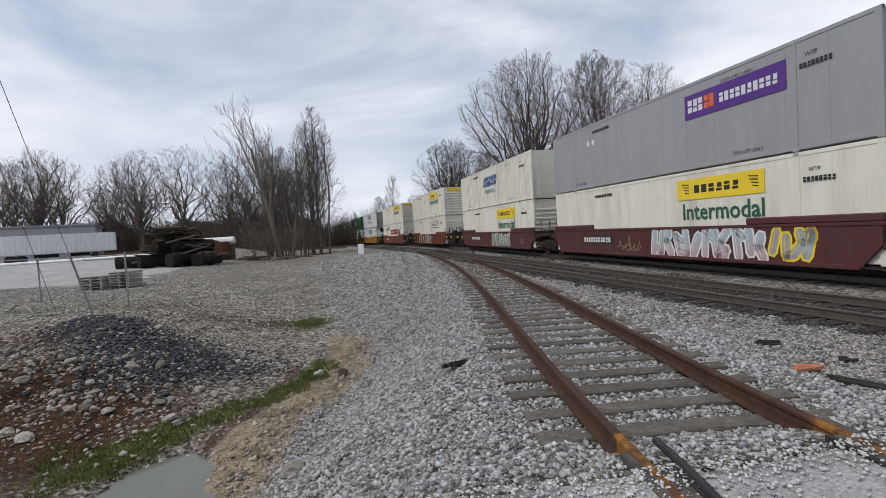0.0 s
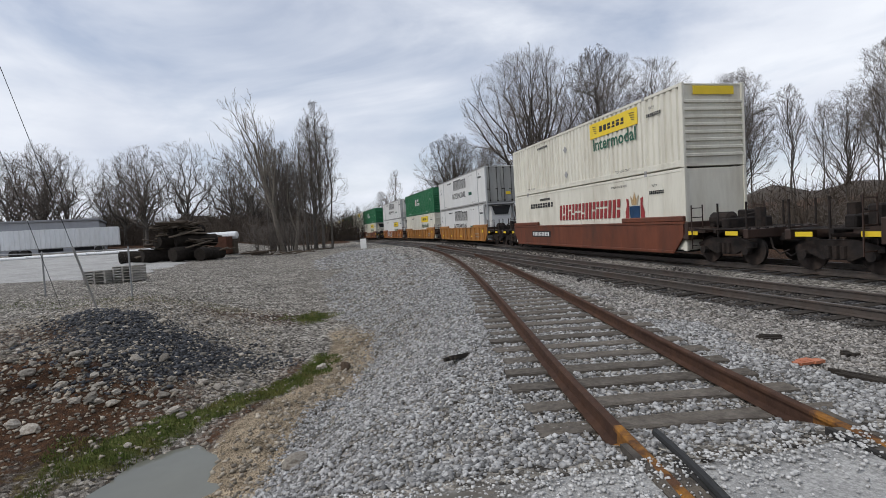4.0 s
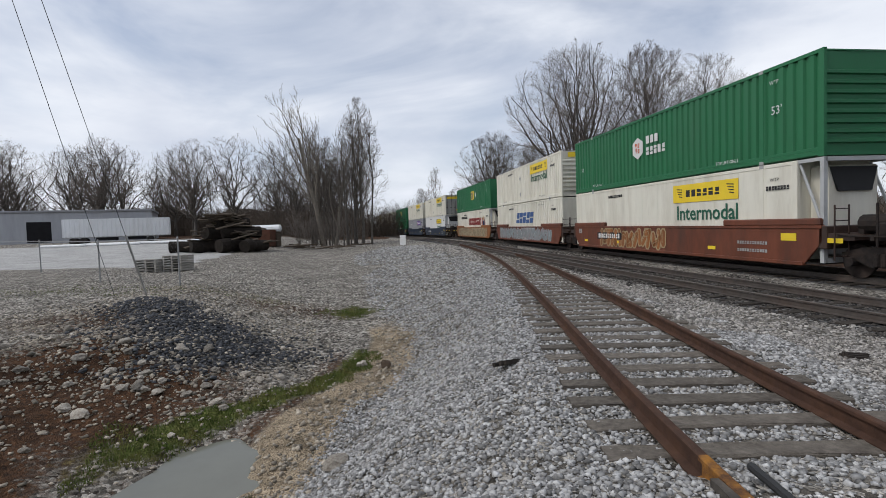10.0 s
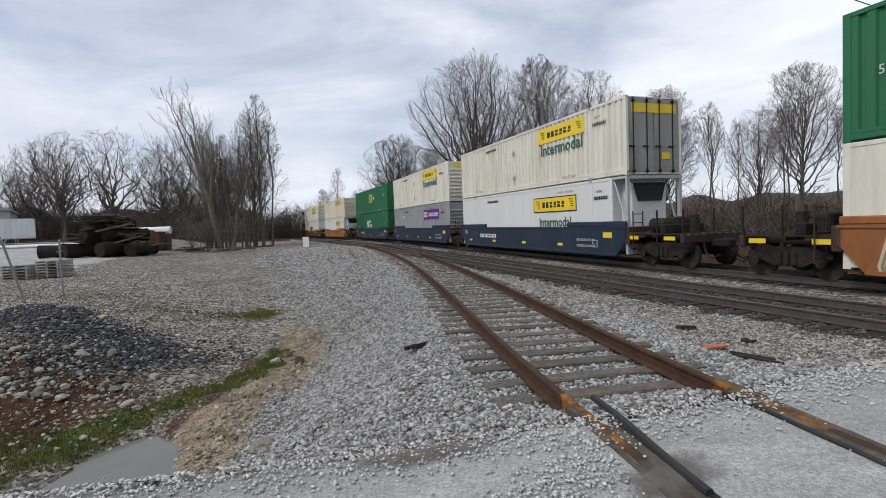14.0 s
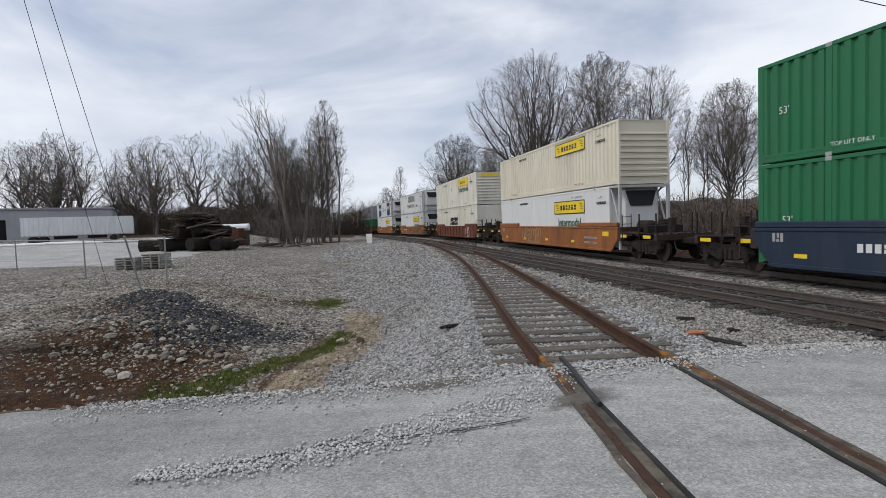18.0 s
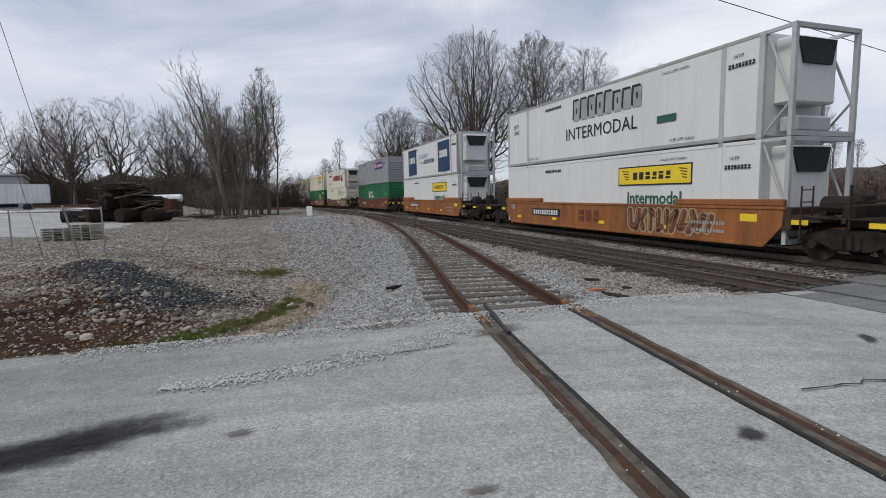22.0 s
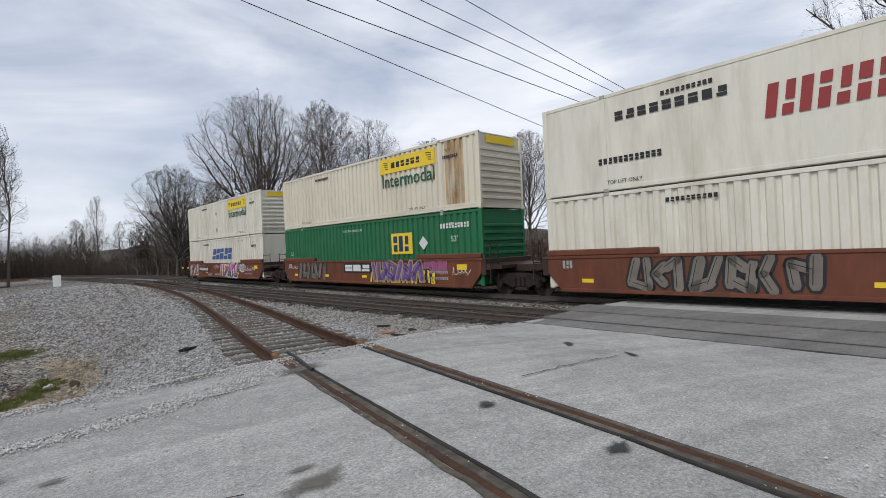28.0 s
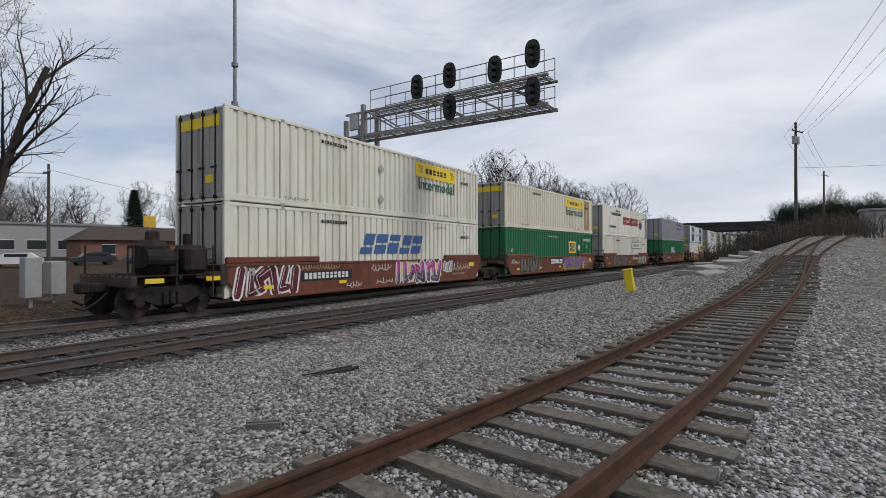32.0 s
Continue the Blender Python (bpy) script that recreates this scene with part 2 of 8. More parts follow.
ROAD_B = [(-60, -9.5), (-10, -8.0), (-4, -6.6), (-1, -5.7), (1.5, -4.95), (3.2, -4.35), (4.3, -3.85), (6.5, -3.45), (10.8, -2.3), (14, -1.4), (40, 5)]


def road_edges(x):
    return lerp_table(ROAD_B, x), lerp_table(ROAD_A, x)


def road_z(x, y):
    s = siding_x(y)
    if x < s - 0.9:
        return max(-0.5, -0.045 * (s - 0.9 - x))
    n = near_x(y) - 0.8
    if x > n:
        return main_z(y)
    u = max(0.0, (x - s - 0.9) / max(0.1, n - s - 0.9))
    return main_z(y) * smooth(0, 1, u)


def along_heap(x, y):
    """Metres along and across the ridge of dark stone, from its upper end."""
    dx, dy = x + 11.4, y - 14.0
    return dx * 0.81 - dy * 0.587, dx * 0.587 + dy * 0.81


def ground_z(x, y):
    """The height of the ground sheet."""
    s, n, fr = siding_x(y), near_x(y), far_x(y)
    zs, zm = siding_z(y) - 0.207 - 0.025 * smooth(-3, -6, y), main_z(y) - 0.20
    if x > fr + 1.9:
        z = zm - 0.5 * smooth(0, 2.0, x - fr - 1.9)
        z += 0.45 * smooth(3, 9, x - fr) if y < 18 else 0.0
        z += 0.02 * max(0, x - fr - 25)
    elif x > n - 1.5:
        z = zm
    elif x > s + 1.4:
        u = (x - s - 1.4) / max(0.2, n - 1.5 - s - 1.4)
        z = zs + (zm - zs) * u - 0.10 * math.sin(math.pi * min(1, max(0, u)))
    elif x > s - 1.5 or y < -4:
        z = zs - 0.25 * smooth(0, 3, s - 1.5 - x)
    else:
        dx, dz = spline_x(DITCH_X, y), lerp_table(DITCH_Z, y)
        lot = lerp_table(LOT_Z, y) + 0.008 * max(0, -x - 20)
        top = s - 1.5
        if x > dx + 0.7:
            u = (top - x) / max(0.3, top - dx - 0.7)
            z = zs + (dz - zs) * (0.35 * u + 0.65 * smooth(0, 1, u))
        elif x > dx - 0.9:
            z = dz
        else:
            w = 6.5 if y < 25 else 9.0
            u = smooth(0, w, dx - 0.9 - x)
            z = dz + (lot - dz) * u
            # the heap of dark gravel and the dug bank beside it
            u, w = along_heap(x, y)
            z += (0.40 - 0.035 * u) * math.exp(-((w / 1.35) ** 2)) * smooth(-1.6, 0.6, u) * (1 - smooth(4.6, 7.0, u))
            z += 0.22 * math.exp(-(((x + 9.5) / 2.6) ** 2) - ((y - 17.5) / 1.6) ** 2)
            z -= 0.34 * math.exp(-(((x + 9.4) / 1.8) ** 2) - ((y - 7.2) / 1.9) ** 2)
            z += 0.16 * math.exp(-(((x + 8.6) / 1.6) ** 2) - ((y - 9.9) / 0.9) ** 2)
        z -= 0.17 * math.exp(-(((x + 4.72) / 0.70) ** 2) - ((y - 6.65) / 1.05) ** 2)
        amp = 0.10 * smooth(0, 2, top - x) * (1 - smooth(25, 60, abs(x) + abs(y - 10)))
        z += amp * noise.noise((x * 0.9, y * 0.9, 0)) + 0.5 * amp * noise.noise((x * 2.7, y * 2.7, 3))
    d = math.hypot(x, y)
    if d > 150 and x < fr - 20:
        z += 0.012 * min(600, d - 150) * smooth(20, 80, fr - x)
    lo, hi = road_edges(x)
    e = min(y - lo, hi - y)
    if -60 < x < 40 and e > -0.9:
        k = smooth(-0.9, 0.0, e)
        z = z * (1 - k) + (road_z(x, min(max(y, lo), hi)) - 0.05) * k
    return z


# ---- ground ----
def steps(parts_):
    out = []
    for a, b, n in parts_:
        out += list(np.linspace(a, b, n, endpoint=False))
    return out + [parts_[-1][1]]


def ground_material():
    m = bpy.data.materials.new("ground_gravel_and_grass")
    m.use_nodes = True
    nt = m.node_tree
    L = nt.links.new
    b = nt.nodes["Principled BSDF"]
    b.inputs["Roughness"].default_value = 0.92
    b.inputs["Specular IOR Level"].default_value = 0.15
    tc = nt.nodes.new("ShaderNodeTexCoord")
    at = nt.nodes.new("ShaderNodeAttribute")
    at.attribute_name = "cover"
    vo = nt.nodes.new("ShaderNodeTexVoronoi")
    vo.inputs["Scale"].default_value = 17
    L(tc.outputs["Object"], vo.inputs["Vector"])
    vo2 = nt.nodes.new("ShaderNodeTexVoronoi")
    vo2.inputs["Scale"].default_value = 41
    L(tc.outputs["Object"], vo2.inputs["Vector"])
    n1 = nt.nodes.new("ShaderNodeTexNoise")
    n1.inputs["Scale"].default_value = 0.7
    n1.inputs["Detail"].default_value = 8
    L(tc.outputs["Object"], n1.inputs["Vector"])
    n2 = nt.nodes.new("ShaderNodeTexNoise")
    n2.inputs["Scale"].default_value = 9
    n2.inputs["Detail"].default_value = 8
    n2.inputs["Roughness"].default_value = 0.7
    L(tc.outputs["Object"], n2.inputs["Vector"])

    def ramp(src, *stops):
        r = nt.nodes.new("ShaderNodeValToRGB")
        while len(r.color_ramp.elements) < len(stops):
            r.color_ramp.elements.new(0.5)
        for e, (p, c) in zip(r.color_ramp.elements, stops):
            e.position, e.color = p, (*c, 1)
        L(src, r.inputs[0])
        return r.outputs[0]

    def mix(f, a, c):
        x = nt.nodes.new("ShaderNodeMix")
        x.data_type = "RGBA"
        L(f, x.inputs[0])
        L(a, x.inputs[6])
        L(c, x.inputs[7])
        return x.outputs[2]

    sep = nt.nodes.new("ShaderNodeSeparateColor")
    L(vo.outputs["Color"], sep.inputs[0])
    # Low end kept dark for the shade in gaps between loose stones.
    gravel = ramp(sep.outputs[0], (0.0, (0.045, 0.041, 0.036)), (0.5, (0.205, 0.193, 0.172)), (1.0, (0.54, 0.52, 0.48)))
    soil = ramp(n2.outputs["Fac"], (0.30, (0.020, 0.012, 0.008)), (0.47, (0.065, 0.036, 0.021)), (0.60, (0.095, 0.048, 0.025)), (0.78, (0.23, 0.175, 0.12)))
    grass = ramp(n2.outputs["Fac"], (0.3, (0.045, 0.06, 0.018)), (0.5, (0.10, 0.12, 0.035)), (0.75, (0.22, 0.20, 0.09)))
    dark = ramp(sep.outputs[1], (0.0, (0.018, 0.018, 0.02)), (0.6, (0.06, 0.06, 0.063)), (1.0, (0.20, 0.20, 0.205)))
    cs = nt.nodes.new("ShaderNodeSeparateColor")
    L(at.outputs["Color"], cs.inputs[0])

    def edge(src, lo=0.35, hi=0.65):
        ad = nt.nodes.new("ShaderNodeMath")
        ad.operation = "ADD"
        su = nt.nodes.new("ShaderNodeMath")
        su.operation = "MULTIPLY_ADD"
        L(n2.outputs["Fac"], su.inputs[0])
        su.inputs[1].default_value, su.inputs[2].default_value = 0.9, -0.45
        L(src, ad.inputs[0])
        L(su.outputs[0], ad.inputs[1])
        mr = nt.nodes.new("ShaderNodeMapRange")
        mr.inputs[1].default_value, mr.inputs[2].default_value = lo, hi
        L(ad.outputs[0], mr.inputs[0])
        return mr.outputs[0]

    c = mix(edge(cs.outputs[0]), gravel, soil)
    c = mix(edge(cs.outputs[1], 0.48, 0.82), c, grass)
    c = mix(edge(cs.outputs[2]), c, dark)
    sand = ramp(vo2.outputs["Distance"], (0.0, (0.52, 0.45, 0.34)), (0.5, (0.36, 0.295, 0.21)), (0.8, (0.13, 0.105, 0.075)))
    c = mix(edge(at.outputs["Alpha"]), c, sand)
    big = nt.nodes.new("ShaderNodeMix")
    big.data_type, big.blend_type = "RGBA", "MULTIPLY"
    big.inputs[0].default_value = 1.0
    L(c, big.inputs[6])
    L(ramp(n1.outputs["Fac"], (0.3, (0.72, 0.71, 0.70)), (0.7, (1.08, 1.06, 1.04))), big.inputs[7])
    n3 = nt.nodes.new("ShaderNodeTexNoise")
    n3.inputs["Scale"].default_value, n3.inputs["Detail"].default_value, n3.inputs["Roughness"].default_value = 3.1, 9, 0.72
    L(tc.outputs["Object"], n3.inputs["Vector"])
    fine = nt.nodes.new("ShaderNodeMix")
    fine.data_type, fine.blend_type = "RGBA", "MULTIPLY"
    fine.inputs[0].default_value = 1.0
    L(big.outputs[2], fine.inputs[6])
    L(ramp(n3.outputs["Fac"], (0.36, (0.50, 0.48, 0.45)), (0.50, (1.0, 0.98, 0.96)), (0.66, (1.42, 1.40, 1.37))), fine.inputs[7])
    L(fine.outputs[2], b.inputs["Base Color"])
    bp = nt.nodes.new("ShaderNodeBump")
    bp.inputs["Strength"].default_value = 0.9
    bp.inputs["Distance"].default_value = 0.035
    bp.invert = True
    ad = nt.nodes.new("ShaderNodeMath")
    ad.operation = "ADD"
    L(vo.outputs["Distance"], ad.inputs[0])
    L(vo2.outputs["Distance"], ad.inputs[1])
    L(ad.outputs[0], bp.inputs["Height"])
    L(bp.outputs[0], b.inputs["Normal"])
    return m


STRIP_X = [(5.5, -6.6), (6.9, -6.1), (8.3, -5.4), (9.5, -4.5), (11, -4.1), (12.6, -4.2)]
SAND_X = [(5.2, -3.4), (6.3, -3.6), (7.7, -3.85), (8.4, -3.8), (9.7, -3.35), (11.5, -3.3), (14, -3.75), (16, -4.7), (18, -5.8)]


def heap(x, y):
    """How thick dark stone lies, 0 to 1."""
    u, w = along_heap(x, y)
    return math.exp(-((w / (1.0 + 0.14 * max(0, u))) ** 2)) * smooth(-1.8, 0.0, u) * (1 - smooth(5.4, 7.0, u))


def cover(x, y):
    """Soil, grass, dark gravel and tan sand, 0 to 1 each, at a place of the ground."""
    s, fr = siding_x(y), far_x(y)
    soil = grass = dark = sand = 0.0
    if x < s - 2 and y > 1.5:
        dx = spline_x(DITCH_X, y)
        off = x - dx
        soil = 0.85 * math.exp(-((off / 1.5) ** 2)) * (1 - 0.6 * smooth(11.5, 13.5, y)) * (1 - smooth(15, 24, y)) * (1 - smooth(-0.9, -0.2, off))
        soil = max(soil, 0.95 * math.exp(-(((x + 8.2) / 3.2) ** 2) - ((y - 8.2) / 3.2) ** 2))
        soil = max(soil, 1.1 * math.exp(-(((x + 8.0) / 1.8) ** 2) - ((y - 5.4) / 1.3) ** 2))
        soil = max(soil, 0.6 * math.exp(-(((x + 11) / 5) ** 2) - ((y - 12) / 2.5) ** 2))
        grass = 1.0 * math.exp(-(((x - lerp_table(STRIP_X, y)) / (0.72 - 0.02 * y)) ** 2)) * smooth(6.0, 7.0, y) * (1 - smooth(12.4, 13.2, y))
        sand = 1.1 * math.exp(-(((x - lerp_table(SAND_X, y) + 0.05) / 0.66) ** 4)) * smooth(5.0, 5.8, y) * (1 - smooth(13.5, 17.5, y))
        grass = max(grass, 0.9 * math.exp(-(((x + 6.4) / 1.0) ** 2) - ((y - 18.3) / 1.1) ** 2))
        grass = max(grass, 0.62 * math.exp(-(((x + 6.3) / 1.2) ** 2) - ((y - 6.7) / 1.3) ** 2))
        grass = max(grass, 0.8 * math.exp(-(((x + 3.6) / 0.35) ** 2) - ((y - 5.6) / 0.4) ** 2))
        dark = heap(x, y)
        soil = max(soil, 0.62 * math.exp(-(((x + 8.5) / 3.5) ** 2) - ((y - 18.0) / 2.2) ** 2))
        if x < -9 and y > 14:
            grass = max(grass, 0.45 * math.exp(-(((y - 18.5) / 2.0) ** 2)))
    if y > 70 or (x < -30 and y > 95):
        soil = max(soil, 0.75 * smooth(70, 90, y) * (1 if x < s - 8 else 0))
        grass = max(grass, 0.35 * smooth(75, 95, y) * (1 if x < s - 8 else 0))
    if x > fr + 3:
        k = smooth(fr + 3, fr + 6, x)
        grass, soil = max(grass, (0.5 if y < 0 else 0.25) * k), max(soil, 0.9 * k)
    if x < -30 and y < 20:
        grass = max(grass, 0.5)
    if y < -30:
        k = smooth(-30, -48, y)
        soil = max(soil, 0.8 * k * smooth(s + 2.2, s + 4.5, x) * (1 - smooth(near_x(y) - 6, near_x(y) - 3.5, x)), 0.6 * k * smooth(s - 3.5, s - 6, x))
        grass = max(grass, 0.5 * k * smooth(s - 4, s - 8, x))
    if y < -3 and x > s - 5:
        dark = max(dark, 0.40 * smooth(-3, -5, y))
    # Darkens both main tracks: dark ballast plus shade under the train, as colour.
    for c in (near_x(y), far_x(y)):
        dark = max(dark, 1.0 * math.exp(-(((x - c) / 1.75) ** 4)))
    return soil, grass, dark, sand


GX = steps([(-3000, -400, 8), (-400, -90, 16), (-90, -30, 30), (-30, -12, 45), (-12, 4, 130), (4, 20, 50), (20, 60, 20), (60, 400, 16), (400, 3000, 8)])
GY = steps([(-3000, -400, 8), (-400, -80, 20), (-80, -20, 40), (-20, 2, 90), (2, 22, 160), (22, 50, 70), (50, 140, 50), (140, 500, 24), (500, 3000, 8)])
gv = [(x, y, ground_z(x, y)) for y in GY for x in GX]
gf = [(j * len(GX) + i, j * len(GX) + i + 1, (j + 1) * len(GX) + i + 1, (j + 1) * len(GX) + i) for j in range(len(GY) - 1) for i in range(len(GX) - 1)]
ground_me = mesh_of("ground", gv, gf, ground_material(), True)
ca = ground_me.color_attributes.new("cover", "FLOAT_COLOR", "POINT")
ca.data.foreach_set("color", np.array([cover(x, y) for x, y, _ in gv], dtype=np.float32).ravel())
thing("ground", "grey gravel ground with soil, grass and a ditch", "ground", kind="structure", data=ground_me)

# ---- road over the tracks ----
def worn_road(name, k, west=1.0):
    """Old concrete: exposed aggregate, tyre streaks along x, patches and fine relief."""
    m = bpy.data.materials.new(name)
    m.use_nodes = True
    nt = m.node_tree
    L = nt.links.new
    b = nt.nodes["Principled BSDF"]
    b.inputs["Roughness"].default_value = 0.9
    b.inputs["Specular IOR Level"].default_value = 0.2
    tc = nt.nodes.new("ShaderNodeTexCoord")

    def tex(scale, detail, rough, stretch=(1, 1, 1)):
        mp = nt.nodes.new("ShaderNodeMapping")
        mp.inputs["Scale"].default_value = stretch
        mp.inputs["Rotation"].default_value = (0, 0, radians(-14))
        L(tc.outputs["Object"], mp.inputs[0])
        n = nt.nodes.new("ShaderNodeTexNoise")
        n.inputs["Scale"].default_value, n.inputs["Detail"].default_value, n.inputs["Roughness"].default_value = scale, detail, rough
        L(mp.outputs[0], n.inputs["Vector"])
        return n.outputs["Fac"]

    def shade(src, a, c, lo, hi):
        mr = nt.nodes.new("ShaderNodeMapRange")
        mr.inputs[1].default_value, mr.inputs[2].default_value = a, c
        mr.inputs[3].default_value, mr.inputs[4].default_value = lo, hi
        L(src, mr.inputs[0])
        return mr.outputs[0]

    def times(p, q):
        x = nt.nodes.new("ShaderNodeMath")
        x.operation = "MULTIPLY"
        L(p, x.inputs[0])
        L(q, x.inputs[1])
        return x.outputs[0]

    vo = nt.nodes.new("ShaderNodeTexVoronoi")
    vo.inputs["Scale"].default_value = 75
    L(tc.outputs["Object"], vo.inputs["Vector"])
    sp = nt.nodes.new("ShaderNodeSeparateColor")
    L(vo.outputs["Color"], sp.inputs[0])
    speck = shade(sp.outputs[0], 0.0, 1.0, 0.80, 1.14)
    grit = shade(tex(38, 4, 0.8), 0.36, 0.62, 0.66, 1.14)
    patch = shade(tex(0.45, 6, 0.6), 0.3, 0.7, 0.80, 1.13)
    mid = shade(tex(4.5, 7, 0.75), 0.3, 0.7, 0.82, 1.12)
    tyre = shade(tex(1.5, 5, 0.6, (0.09, 1.6, 1)), 0.35, 0.65, 0.84, 1.08)
    val = times(times(times(speck, grit), times(patch, mid)), tyre)
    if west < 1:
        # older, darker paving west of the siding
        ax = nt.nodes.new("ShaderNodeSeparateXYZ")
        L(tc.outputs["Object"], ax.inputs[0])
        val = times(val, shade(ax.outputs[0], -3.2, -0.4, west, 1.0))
    col = nt.nodes.new("ShaderNodeVectorMath")
    col.operation = "SCALE"
    col.inputs[0].default_value = (0.435 * k, 0.427 * k, 0.41 * k)
    L(val, col.inputs["Scale"])
    L(col.outputs[0], b.inputs["Base Color"])
    bp = nt.nodes.new("ShaderNodeBump")
    bp.inputs["Strength"].default_value, bp.inputs["Distance"].default_value = 0.6, 0.012
    L(times(grit, speck), bp.inputs["Height"])
    L(bp.outputs[0], b.inputs["Normal"])
    return m


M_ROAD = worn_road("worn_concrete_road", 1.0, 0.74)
RX = steps([(-60, -10, 25), (-10, 12, 110), (12, 40, 28)])
rv, rf = [], []
NR = 46
for x in RX:
    lo, hi = road_edges(x)
    lo += 0.14 * noise.noise((x * 1.3, 1.0, 0)) + 0.06 * noise.noise((x * 5, 9.0, 0))
    hi += 0.12 * noise.noise((x * 1.1, 4.0, 0)) + 0.06 * noise.noise((x * 5, 7.0, 0))
    for k in range(NR + 1):
        y = lo + (hi - lo) * k / NR
        z = road_z(x, y) - 0.014 + 0.008 * noise.noise((x * 0.8, y * 0.8, 5))
        if k in (0, NR):
            z -= 0.05
        rv.append((x, y, z))
for i in range(len(RX) - 1):
    for k in range(NR):
        a = i * (NR + 1) + k
        rf.append((a, a + NR + 1, a + NR + 2, a + 1))
thing("road", "worn grey concrete road over the crossing", "road", kind="structure", data=mesh_of("road", rv, rf, M_ROAD, True))


# ---- tracks ----
M_RUST = mat("rusty_rail_steel", (0.062, 0.034, 0.024), 0.8, 0.35, 9, dirt=(0.12, 0.058, 0.030), dirt_amt=0.55, dirt_scale=2.5, bump=0.25, bump_scale=120)
M_RAIL = mat("dark_worn_rail_steel", (0.10, 0.085, 0.075), 0.45, 0.3, 6, dirt=(0.13, 0.075, 0.05), dirt_amt=0.5, metal=0.35)
M_TIE = mat("weathered_grey_timber", (0.15, 0.132, 0.112), 0.9, 0.5, 14, dirt=(0.055, 0.043, 0.034), dirt_amt=0.6, dirt_scale=3, bump=0.7, bump_scale=60, streak=0.15, rnd=0.25)
M_TIE_DARK = mat("dark_oiled_timber", (0.045, 0.038, 0.032), 0.85, 0.4, 10, bump=0.5, bump_scale=60, rnd=0.25)
RAIL_PROFILE = [(-0.070, -0.17), (0.070, -0.17), (0.070, -0.158), (0.012, -0.138), (0.010, -0.042), (0.036, -0.034), (0.036, -0.008), (0.026, 0.0), (-0.026, 0.0), (-0.036, -0.008), (-0.036, -0.034), (-0.010, -0.042), (-0.012, -0.138), (-0.070, -0.158)]


def rail(name, fx, fz, off, y0, y1, step, material, parent):
    n = max(2, int((y1 - y0) / step) + 1)
    v, q, k = [], [], len(RAIL_PROFILE)
    for i in range(n):
        y = y0 + (y1 - y0) * i / (n - 1)
        sl = (fx(y + 0.2) - fx(y - 0.2)) / 0.4
        h = math.hypot(1, sl)
        nx, ny = 1 / h, -sl / h
        for a, b in RAIL_PROFILE:
            v.append((fx(y) + nx * (off + a), y + ny * (off + a), fz(y) + b))
    for i in range(n - 1):
        for j in range(k):
            q.append((i * k + j, (i + 1) * k + j, (i + 1) * k + (j + 1) % k, i * k + (j + 1) % k))
    q += [tuple(range(k)), tuple(range(n * k - 1, (n - 1) * k - 1, -1))]
    return part(name, mesh_of(name, v, q, material), None, parent)


def track(name, label, fx, fz, rails, rail_mat):
    tr = thing(name, label, "railway track", kind="structure")
    for side in (-0.755, 0.755):
        for y0, y1, step in rails:
            rail("rail", fx, fz, side, y0, y1, step, rail_mat, tr)
    return tr


siding = track("siding_track", "rusty siding track on grey wooden ties", siding_x, siding_z, [(-136, -20, 2.0), (-20, -5.4, 0.5), (-4.2, 2.5, 0.5), (3.7, 22, 0.5), (22, 46, 1.0)], M_RUST)
M_ORANGE_RUST = mat("flaking_orange_rust", (0.10, 0.05, 0.028), 0.85, 0.35, 12, dirt=(0.50, 0.22, 0.03), dirt_amt=0.95, dirt_scale=3.5, bump=0.4, bump_scale=120)
for side in (-0.755, 0.755):
    rail("rail", siding_x, siding_z, side, 2.5, 3.7, 0.3, M_ORANGE_RUST, siding)
    rail("rail", siding_x, siding_z, side, -5.4, -4.2, 0.3, M_ORANGE_RUST, siding)
near_main = track("main_track", "dark main line track on oiled ties", near_x, main_z, [(-300, -20, 3.0), (-20, 30, 0.6), (30, 320, 3.0)], M_RAIL)
far_main = track("main_track", "dark main line track under the train", far_x, main_z, [(-460, -20, 4.0), (-20, 30, 0.6), (30, 700, 4.0)], M_RAIL)


def tie_mesh(seed, length=2.6):
    rnd = random.Random(seed)
    sh = Shape()
    n, w, h = 7, 0.115, 0.16
    v, q = [], []
    for i in range(n):
        x = -length / 2 + length * i / (n - 1)
        e = 0.012
        for y, z in ((-w, -h), (w, -h), (w, -0.012), (w - 0.015, 0), (0.02, -0.004), (-w + 0.015, 0), (-w, -0.012)):
            v.append((x + rnd.uniform(-e, e), y + rnd.uniform(-e, e), z + rnd.uniform(-e, e) * 0.6))
    k = 7
    for i in range(n - 1):
        for j in range(k):
            q.append((i * k + j, (i + 1) * k + j, (i + 1) * k + (j + 1) % k, i * k + (j + 1) % k))
    q += [tuple(range(k)), tuple(range(n * k - 1, (n - 1) * k - 1, -1))]
    return sh.add(v, q)


TIES = [tie_mesh(i).mesh("tie", M_TIE) for i in range(6)]
TIES_DARK = [tie_mesh(20 + i).mesh("tie", M_TIE_DARK) for i in range(4)]


def in_road(x, y):
    lo, hi = road_edges(x)
    return lo - 0.1 < y < hi + 0.1


